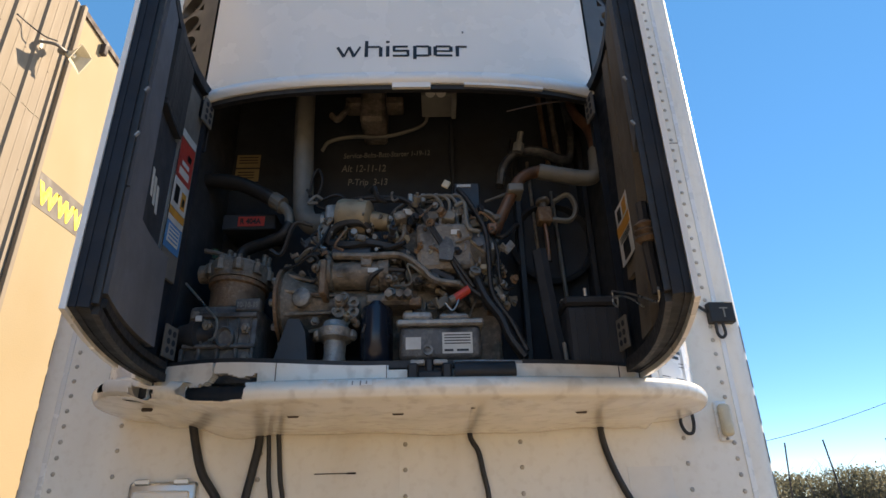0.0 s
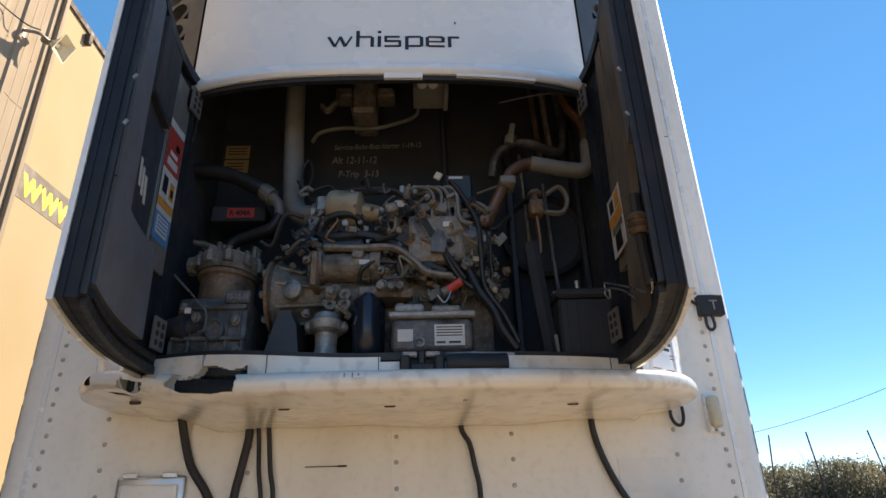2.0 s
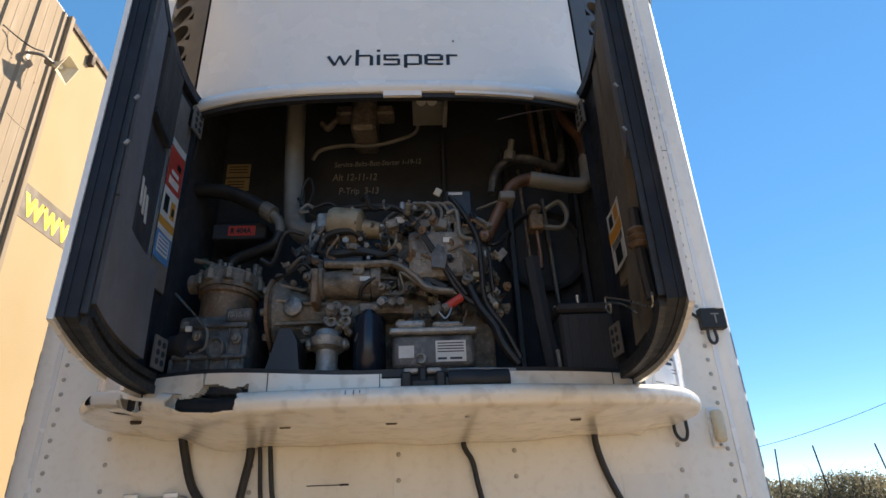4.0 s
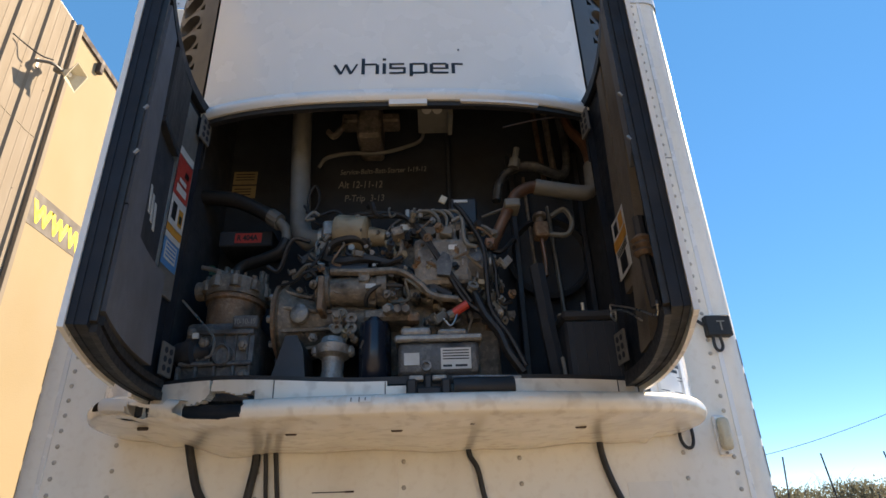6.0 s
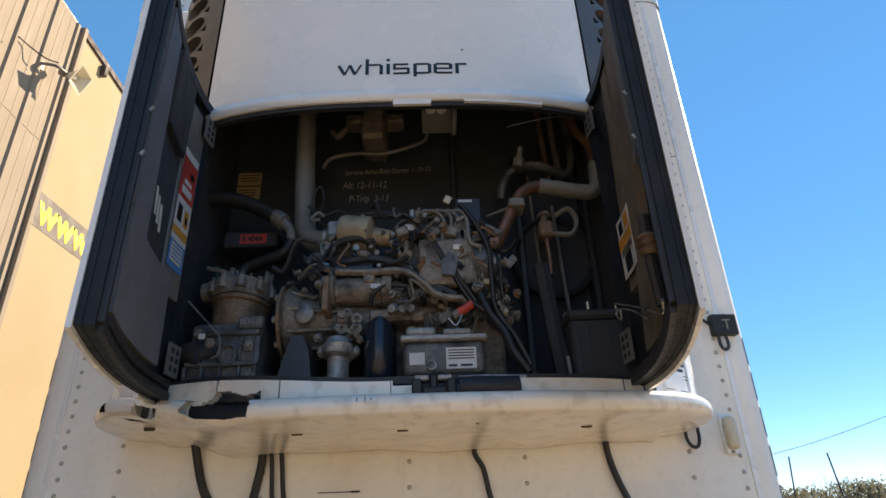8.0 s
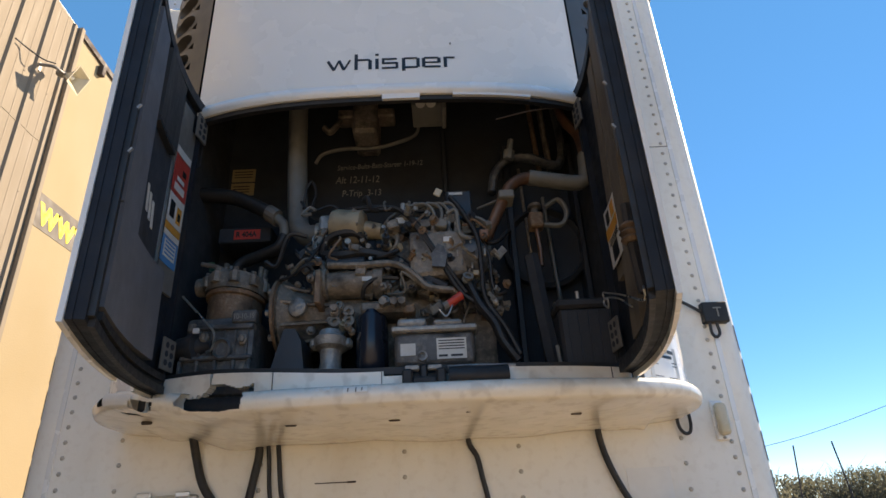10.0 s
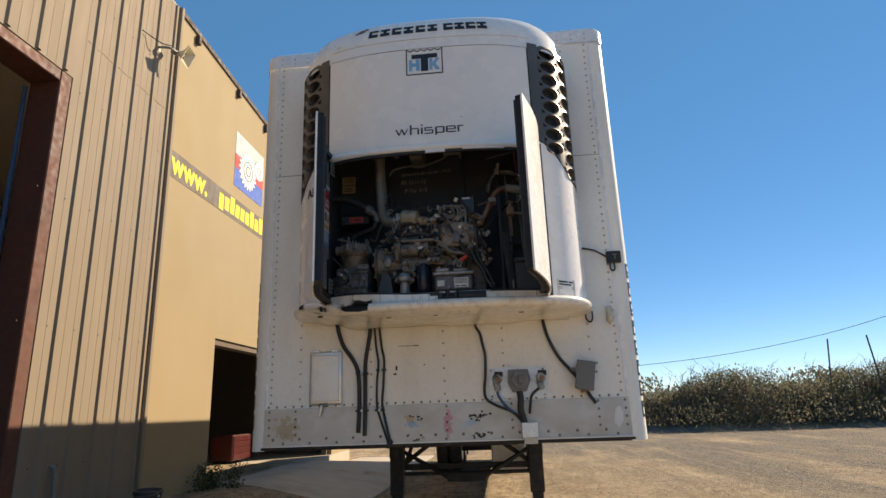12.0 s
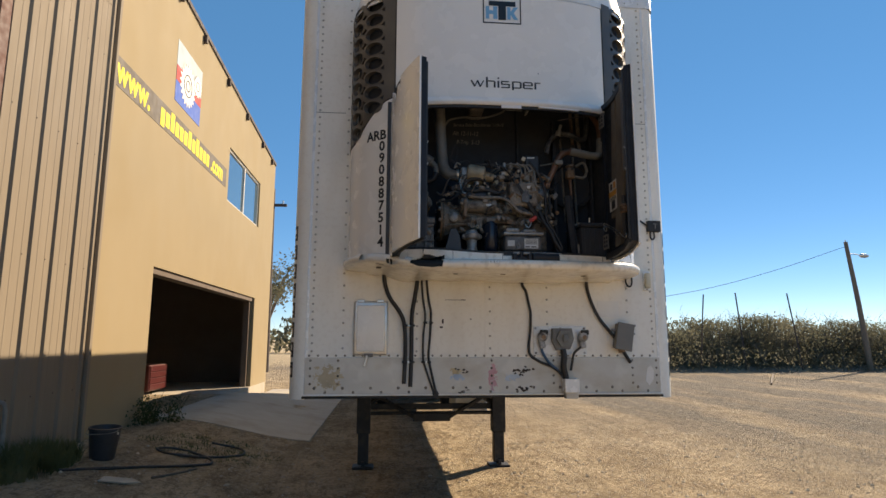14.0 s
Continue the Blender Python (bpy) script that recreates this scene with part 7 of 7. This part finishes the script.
cpn = thing("connector_panel", (0.53, FY, 1.52), "metal panel with electrical socket and air couplings", "connector panel")
part("plate", box(0.335, 0.722, -0.009, FY, 1.52, 1.715, 0.002), ALU_W, cpn, "bright riveted plate")
for x in (0.35, 0.53, 0.705):
    for z in (1.535, 1.70):
        part("plate_rivet", cyl((x, -0.008, z), (x, -0.014, z), 0.008, n=8), CAST, cpn)
hexo = lambda r, cx=0.53, cz=1.625: [(cx + r * math.cos(math.pi / 3 * i + 0.0), cz + r * 0.95 * math.sin(math.pi / 3 * i)) for i in range(6)]
skt = part("socket", prism([(0.465, 1.70), (0.60, 1.70), (0.615, 1.63), (0.585, 1.56), (0.49, 1.555), (0.46, 1.62)], lambda u, v, w: Vector((u, -0.009 - w, v)), 0.05), GREYBOX, cpn, "grey cast seven-pin socket")
part("socket_lid", prism(hexo(0.062, 0.545, 1.632), lambda u, v, w: Vector((u, -0.059 - w, v)), 0.018), LAG, skt)
part("lid_boss", box(0.525, 0.565, -0.09, -0.075, 1.605, 1.66, 0.008), LAG, skt)
part("plug_lead", tube([(0.535, -0.05, 1.56), (0.54, -0.055, 1.51), (0.535, -0.05, 1.45), (0.55, -0.035, 1.39), (0.565, -0.03, 1.33)], 0.022, 10), RUBBER, skt)
for cx in (0.39, 0.685):
    gh = part("gladhand", lathe((cx, -0.009, 1.645), (0, -1, 0), [(0, 0.022), (0.02, 0.022), (0.025, 0.034), (0.05, 0.034), (0.056, 0.026), (0.057, 0.001)], 14), CAST, cpn, "weathered air coupling")
    part("arm", box(cx - 0.028, cx + 0.018, -0.055, -0.02, 1.565, 1.64, 0.01, turn=Euler((0, -0.2, 0)).to_matrix()), CAST, gh)
    part("claw", box(cx - 0.02, cx + 0.04, -0.064, -0.05, 1.655, 1.69, 0.006), GEAR, gh)
    part("seal", lathe((cx + 0.004, -0.066, 1.64), (0, -1, 0), [(0, 0.014), (0.006, 0.016), (0.007, 0.001)], 10), RUSTY, gh)
solo("air_line", tube([(0.385, -0.03, 1.57), (0.395, -0.035, 1.53), (0.44, -0.03, 1.47), (0.50, -0.03, 1.42), (0.54, -0.025, 1.37)], 0.009, 8), BLUEHOSE, "blue air line under the coupling", "air line", smooth=True)
solo("air_line", tube([(0.685, -0.03, 1.58), (0.66, -0.045, 1.57), (0.615, -0.045, 1.53), (0.60, -0.04, 1.46), (0.595, -0.03, 1.42)], 0.009, 8), RUBBER, "black air line under the coupling", "air line", smooth=True)
lkb = thing("bracket_box", (0.59, -0.03, 1.25), "bright folded metal box on the kick plate", "bracket")
part("shell", box(0.535, 0.64, -0.075, -0.007, 1.275, 1.365, 0.004), ALU_W, lkb, "mirror-bright folded metal")
part("lower_tab", box(0.545, 0.635, -0.06, -0.007, 1.235, 1.275, 0.003), STEEL, lkb)

gb = thing("junction_box", (0.98, FY, 1.56), "tilted grey plastic junction box with bolts", "junction box")
tilt = Euler((0, 0.17, 0)).to_matrix()
part("body", box(0.925, 1.035, -0.075, -0.004, 1.56, 1.73, 0.008, turn=tilt, seg=2), GREYBOX, gb)
part("lid", box(0.918, 1.042, -0.083, -0.073, 1.553, 1.737, 0.004, turn=tilt), GREYBOX, gb)
for p in ((1.052, 1.72), (1.045, 1.665), (0.905, 1.69)):
    part("bolt", cyl((p[0] - 0.015, -0.05, p[1]), (p[0] + 0.02, -0.05, p[1]), 0.008, n=8), CAST, gb)
part("gland", cyl((0.965, -0.03, 1.565), (0.97, -0.03, 1.54), 0.02, n=10), RUSTY, gb)

for z, nm_ in ((2.045, "marker_lamp"),):
    ml = thing(nm_, (1.185, FY, z), "yellowed plastic marker lamp on the corner seam", "lamp")
    part("base", box(1.165, 1.215, -0.014, FY, z - 0.08, z + 0.055, 0.005), ALU_W, ml)
    part("lens", box(1.170, 1.212, -0.045, -0.013, z - 0.065, z + 0.045, 0.014, seg=3), AMBER, ml, smooth=True)
    part("screw", cyl((1.19, -0.013, z - 0.072), (1.19, -0.02, z - 0.072), 0.005, n=8), CAST, ml)
tk = thing("corner_sensor", (1.25, FY, 2.42), "small black box with a white letter on the corner", "sensor")
part("body", box(1.215, 1.315, -0.03, 0.03, 2.385, 2.465, 0.004), GEAR, tk)
part("letter", lettered("T", 0.055, lambda a, b, w: Vector((1.255 + a, -0.031 - w, 2.405 + b)), 0.001), LAG, tk)
part("lead", tube([(1.215, -0.012, 2.43), (1.18, -0.02, 2.45), (1.13, -0.015, 2.48), (1.05, -0.012, 2.50)], 0.006, 8), RUBBER, tk, smooth=True)
part("loop", tube([(1.235, -0.02, 2.39), (1.235, -0.02, 2.345), (1.25, -0.02, 2.33), (1.265, -0.02, 2.345), (1.262, -0.02, 2.385)], 0.006, 8), RUBBER, tk, smooth=True)
solo("wire_loop", tube([(1.03, -0.02, 2.06), (1.03, -0.02, 2.02), (1.045, -0.02, 1.995), (1.065, -0.02, 1.995), (1.075, -0.02, 2.02), (1.075, -0.02, 2.06)], 0.006, 8), RUBBER, "black wire loop below the lip", "wire", smooth=True)

# ---- on the ground by the workshop ----
PLACE = Matrix.Identity(4)
def at_ground(x, y, up=0.0):
    return Vector((x, y, yard(x, y) + up))


bk = at_ground(-3.62, 2.72)
bucket = thing("bucket", bk, "black plastic bucket with a wire handle", "bucket")
part("pail", lathe(bk - Vector((0, 0, 0.01)), (0.05, -0.03, 1), [(0, 0.115), (0.005, 0.118), (0.30, 0.15), (0.305, 0.16), (0.325, 0.16), (0.328, 0.15), (0.31, 0.145), (0.03, 0.112), (0.028, 0.001)], 28), BLACK, bucket, smooth=True)
part("handle", tube([bk + Vector((0.16, 0, 0.30)), bk + Vector((0.17, -0.12, 0.28)), bk + Vector((0.1, -0.19, 0.27)), bk + Vector((-0.08, -0.19, 0.27)), bk + Vector((-0.14, -0.05, 0.30))], 0.0035, 6), LAG, bucket)
part("sticker", box(bk.x + 0.148, bk.x + 0.160, bk.y - 0.05, bk.y - 0.02, bk.z + 0.24, bk.z + 0.265), PAPER, bucket)
hp = [(-4.0 + 0.35, 1.75), (-3.2, 2.2), (-2.75, 2.75), (-2.62, 3.05), (-2.8, 3.3), (-3.15, 3.35), (-3.3, 3.2), (-3.1, 3.05), (-2.75, 3.25), (-2.45, 3.75), (-2.55, 4.05), (-2.9, 4.0)]
solo("garden_hose", tube([at_ground(x, y, 0.013) for x, y in [(u - 0.05, v + 0.3) for u, v in hp]], 0.014, 8), RUBBER, "dark hose snaking over the dirt", "hose", smooth=True)
solo("stick", tube([at_ground(-2.95, 2.3, 0.012), at_ground(-2.8, 2.75, 0.015), at_ground(-2.72, 2.95, 0.012)], 0.012, 6), TWIG, "dry stick lying on the dirt", "stick")
solo("flat_scrap", prism([(-3.3, 1.95), (-3.1, 1.98), (-2.98, 2.12), (-3.08, 2.17), (-3.28, 2.06)], lambda u, v, w: Vector((u, v, yard(u, v) + 0.006 + w)), 0.012), CONC, "pale flat scrap on the dirt", "scrap")


def blades(name, centre, rx, ry, n, h, m, label, cat):
    bm = bmesh.new()
    for i in range(n):
        a, r = random.uniform(0, 6.283), math.sqrt(random.random())
        x, y = centre[0] + rx * r * math.cos(a), centre[1] + ry * r * math.sin(a)
        x = max(x, WX + 0.08)
        z = yard(x, y) - 0.01
        hh = h * random.uniform(0.4, 1.1) * (1 - 0.5 * r * r)
        lean = Vector((random.uniform(-.5, .5), random.uniform(-.5, .5), 0)) * hh
        w = Vector((math.cos(a * 3), math.sin(a * 3), 0)) * random.uniform(0.004, 0.008)
        p = Vector((x, y, z))
        v = [bm.verts.new(q) for q in (p - w, p + w, p + lean * 0.4 + w * 0.8 + Vector((0, 0, hh * 0.6)), p + lean * 0.4 - w * 0.8 + Vector((0, 0, hh * 0.6)), p + lean + Vector((0, 0, hh)))]
        bm.faces.new(v[:4])
        bm.faces.new((v[3], v[2], v[4]))
    return tagged(part(name, bm, m, None), label, cat, kind="stuff")


random.seed(17)
blades("grass_tuft", (-4.02, 2.1), 0.34, 0.75, 2200, 0.30, GRASS, "tangled green grass against the steel wall", "grass")
blades("grass_patch", (-2.9, 4.1), 0.9, 0.7, 1500, 0.05, GRASS, "thin low grass on the dirt", "grass")
for cx, cy, n in ((-4.08, 5.2, 420), (-3.85, 5.4, 240), (-4.10, 4.9, 220)):
    wd = bmesh.new()
    for i in range(n):
        p = Vector((cx + random.gauss(0, 0.07), cy + random.gauss(0, 0.085), 0))
        p.x = max(p.x, WX + 0.05)
        p.z = yard(p.x, p.y) + random.uniform(0.0, 0.42) * random.random() ** 0.5
        q = Euler((random.uniform(0, 6), random.uniform(0, 6), 0)).to_matrix()
        s = random.uniform(0.010, 0.024)
        wd.faces.new([wd.verts.new(p + q @ Vector(c) * s) for c in ((-1, -0.5, 0), (0.2, -0.6, 0), (1.4, 0, 0), (0.2, 0.6, 0))])
    for i in range(7):
        b0 = at_ground(max(cx + random.gauss(0, 0.05), WX + 0.05), cy + random.gauss(0, 0.05), -0.01)
        tube([b0, b0 + Vector((random.uniform(0, .06), random.uniform(-.06, .06), 0.2)), b0 + Vector((random.uniform(0, .14), random.uniform(-.14, .14), random.uniform(0.3, 0.45)))], 0.003, 4, 2, wd)
    solo("weed", wd, WEED, "scraggy weed at the foot of the wall", "weed", kind="stuff")

solo("fallen_pipe", tube([at_ground(13.2, 16.6, 0.03), at_ground(15.2, 19.5, 0.04), at_ground(17.6, 22.9, 0.03)], 0.035, 6, 3), POST, "dark pipe lying on the far gravel", "pipe")

# pebbles and clods
random.seed(29)
pv_, pf_ = [], []
for i in range(13000):
    if i < 3600:
        x, y = random.uniform(-3.8, 9), random.uniform(-1.0, 14)
    else:
        x, y = (random.uniform(-3.8, 3), random.uniform(1.0, 6)) if i < 5200 else (random.uniform(-2.5, 7), random.uniform(-0.5, 7))
    if x < WX + 0.1:
        continue
    s = random.uniform(0.004, 0.011) * (1.0 if random.random() < 0.95 else 2.2)
    z = yard(x, y) + s * 0.2
    b = len(pv_)
    a = random.uniform(0, 3)
    for k in range(4):
        pv_.append((x + s * random.uniform(0.8, 1.4) * math.cos(a + k * 1.57), y + s * random.uniform(0.8, 1.4) * math.sin(a + k * 1.57), z))
    pv_.append((x, y, z + s * 0.8))
    pv_.append((x, y, z - s * 0.8))
    for k in range(4):
        pf_ += [(b + k, b + (k + 1) % 4, b + 4), (b + (k + 1) % 4, b + k, b + 5)]
pm = bpy.data.meshes.new("pebbles")
pm.from_pydata(pv_, [], pf_)
pm.materials.append(STONE)
tagged(new("pebbles", pm), "scattered pebbles and clods on the yard", "pebbles", kind="stuff")

# ---- the far side of the yard ----
def thicket(name, xs, y0, depth, high, seed, leaf=(0.10, 0.24), per=330, label="", tw=10):
    random.seed(seed)
    V, F, TV, TF = [], [], [], []
    for cx in xs:
        cy = y0 + random.uniform(-0.5, 0.5) * depth
        h = high * random.uniform(0.6, 1.18)
        w = random.uniform(1.3, 2.4)
        for i in range(per):
            u = random.random()
            zz = h * (0.05 + 0.95 * u ** 0.8)
            rad = w * math.sqrt(max(0.05, 1 - (zz / h - 0.35) ** 2 * 1.6))
            a = random.uniform(0, 6.283)
            r = rad * random.random() ** 0.5
            p = Vector((cx + r * math.cos(a) + 0.5 * noise.noise(Vector((cx, zz, 1))), cy + r * math.sin(a), zz + random.gauss(0, 0.12)))
            q = Euler((random.uniform(0, 6), random.uniform(0, 6), random.uniform(0, 6))).to_matrix()
            s = random.uniform(*leaf)
            b = len(V)
            V += [tuple(p + q @ Vector(c) * s) for c in ((-1, -0.45, 0), (0.3, -0.6, 0.1), (1.1, 0.1, 0), (0.1, 0.6, -0.1))]
            F.append((b, b + 1, b + 2, b + 3))
        for i in range(tw):
            a = random.uniform(0, 6.283)
            d = Vector((math.cos(a) * 0.5, math.sin(a) * 0.4, 1)).normalized()
            p = Vector((cx + random.uniform(-1, 1) * 0.7 * w, cy + random.uniform(-.5, .5) * w, random.uniform(0.3, 0.6) * h))
            L = random.uniform(0.4, 0.75) * h
            e = p + d * L
            sd_ = Vector((1, 0, 0)) * 0.022
            b = len(TV)
            TV += [tuple(p - sd_), tuple(p + sd_), tuple(e)]
            TF.append((b, b + 1, b + 2))
            for k in range(3):
                m_ = p + d * L * random.uniform(0.5, 0.95)
                e2 = m_ + Vector((random.uniform(-.6, .6), random.uniform(-.4, .4), random.uniform(0.15, 0.6)))
                b = len(TV)
                TV += [tuple(m_ - sd_ * 0.6), tuple(m_ + sd_ * 0.6), tuple(e2)]
                TF.append((b, b + 1, b + 2))
    me = bpy.data.meshes.new(name)
    me.from_pydata(V, [], F)
    me.materials.append(BRUSH)
    tagged(new(name, me), label, "brush", kind="stuff")
    me = bpy.data.meshes.new(name + "_twigs")
    me.from_pydata(TV, [], TF)
    me.materials.append(TWIG)
    tagged(new("bare_twigs", me), "bare grey twigs standing out of the brush", "twigs", kind="stuff")


FAR = 25.6
thicket("brush_thicket", [8 + 0.72 * i for i in range(64)], FAR + 1.8, 1.3, 2.45, 41, leaf=(0.03, 0.075), label="dense olive brush along the yard's far edge", per=2300, tw=30)
thicket("brush_thicket", [8 + 1.3 * i for i in range(38)], FAR + 4.0, 1.3, 2.4, 53, leaf=(0.05, 0.12), label="deeper rows of olive brush", per=900, tw=10)
thicket("brush_thicket", [9 + 1.2 * i for i in range(40)], FAR + 0.4, 0.6, 1.05, 43, leaf=(0.03, 0.07), per=600, label="low brush along the yard's far edge", tw=4)
thicket("distant_brush", [-90 + 3.4 * i for i in range(31)], FAR + 44, 6.0, 4.4, 47, leaf=(0.2, 0.42), per=200, label="distant brush beyond the trailer", tw=3)
# low dirt bank under the brush
solo("dirt_bank", sheet(lambda u, v, w: Vector((u, FAR - 1.0 + v, 0.35 * math.sin(math.pi * min(1, v / 5.0)) * (1 + 0.3 * noise.noise(Vector((u * 0.7, v, 0)))) - 0.06 + w)), steps(5, 56, 120), steps(0, 5, 6), 0.2), DIRT, "low dirt bank with dead scrub", "bank", kind="structure")

posts = ((15.4, 3.95, 0.35), (17.6, 4.05, -0.3), (20.6, 4.05, -0.5), (26.2, 3.9, -0.2), (27.2, 3.85, -0.5), (29.8, 3.8, -0.4), (33.0, 3.4, -0.1), (36.2, 3.95, -0.4), (39.7, 3.8, -0.35))
for x, h, ln in posts:
    p = thing("fence_post", (x, FAR - 0.4, 0), "thin dark leaning fence post before the brush", "fence post", "far fence posts")
    part("post", tube([(x - ln * 0.4, FAR - 0.4, -0.1), (x + ln * 0.1, FAR - 0.4, h * 0.5), (x + ln * 0.7, FAR - 0.4, h)], 0.034, 6, 1), POST, p)
for sgn in (-1, 1):
    solo("post_brace", tube([(33.0 + sgn * 1.25, FAR - 0.4, 1.9), (33.0, FAR - 0.4, 3.2)], 0.03, 6, 1), POST, "slanting brace of the corner fence post", "brace", "far fence posts")

pole = thing("utility_pole", (24.5, FAR - 0.5, 0), "leaning weathered utility pole with a street lamp", "utility pole")
part("shaft", tube([(24.5, FAR - 0.5, -0.2), (24.2, FAR - 0.5, 3.4), (23.8, FAR - 0.5, 6.85)], lambda t: 0.15 - 0.055 * t, 10, 4), WOOD, pole, smooth=True)
part("lamp_arm", tube([(23.95, FAR - 0.5, 6.2), (24.3, FAR - 0.5, 6.18), (24.6, FAR - 0.5, 6.12)], 0.025, 6), ALU, pole)
part("lamp_head", lathe((24.55, FAR - 0.5, 6.12), (1, 0, -0.05), [(0, 0.05), (0.06, 0.11), (0.3, 0.12), (0.46, 0.07), (0.5, 0.001)], 12), ALU, pole, "pale street lamp head")
part("insulator", cyl((23.8, FAR - 0.5, 6.85), (23.79, FAR - 0.5, 6.95), 0.03, n=8), ALU, pole)
part("overhead_line", tube([(23.8, FAR - 0.5, 6.6), (20, FAR + 0.2, 5.3), (16, FAR + 0.9, 4.25), (11, FAR + 1.7, 3.5), (5, FAR + 3, 3.1)], 0.013, 5, 5), POST, pole, "sagging overhead line")

# beyond the workshop, seen past its corner
p2 = thing("utility_pole", (-6.6, 26, 0), "dark utility pole with a transformer behind the workshop", "utility pole")
part("shaft", tube([(-6.6, 26, -0.2), (-6.62, 26, 4.5), (-6.64, 26, 9.2)], lambda t: 0.17 - 0.04 * t, 10, 3), POST, p2, smooth=True)
part("crossarm", box(-7.4, -5.9, 25.9, 26.1, 8.3, 8.42, 0.01), POST, p2)
part("transformer", cyl((-7.0, 25.75, 6.3), (-7.0, 25.75, 7.2), 0.26, n=16, bevel=0.04), LAG, p2, "grey transformer can", smooth=True)
for x in (-7.3, -6.9, -6.1):
    part("insulator", cyl((x, 26, 8.42), (x, 26, 8.6), 0.05, n=8), ALU, p2)
part("overhead_line", tube([(-7.3, 26, 8.6), (-16, 24, 8.0), (-30, 20, 8.6)], 0.014, 5), POST, p2)


def leafy_tree(x, y, h, seed):
    random.seed(seed)
    t = thing("tree", (x, y, 0), "open-crowned mesquite tree with dark trunk", "tree", "trees behind the workshop")
    tr = bmesh.new()
    tube([(x, y, -0.1), (x + 0.1, y, h * 0.25), (x - 0.05, y + 0.1, h * 0.5)], lambda s: 0.16 - 0.07 * s, 8, 4, tr)
    tips = []
    for i in range(9):
        a = i * 0.7 + random.uniform(-.3, .3)
        e = Vector((x + math.cos(a) * h * 0.28 * random.uniform(.6, 1.1), y + math.sin(a) * h * 0.28, h * random.uniform(0.6, 0.98)))
        tube([(x, y, h * random.uniform(0.28, 0.48)), (Vector((x, y, h * 0.5)) + e) / 2 + Vector((0, 0, 0.2)), e], lambda s: 0.07 - 0.055 * s, 5, 3, tr)
        tips.append(e)
    part("trunk", tr, WOOD, t)
    cr = bmesh.new()
    for i in range(2600):
        e = random.choice(tips)
        p = e.lerp(Vector((x, y, h * 0.55)), random.random() * 0.6) + Vector((random.gauss(0, .42), random.gauss(0, .42), random.gauss(0, .36)))
        q = Euler((random.uniform(0, 6), random.uniform(0, 6), 0)).to_matrix()
        s = random.uniform(0.05, 0.12)
        cr.faces.new([cr.verts.new(p + q @ Vector(c) * s) for c in ((-1, -0.4, 0), (0.3, -0.5, 0), (1, 0, 0), (0.2, 0.5, 0))])
    part("crown", cr, BRUSH, t, "loose crown of small leaves")


leafy_tree(-7.6, 31, 7.0, 61)
leafy_tree(-9.8, 35, 6.2, 67)
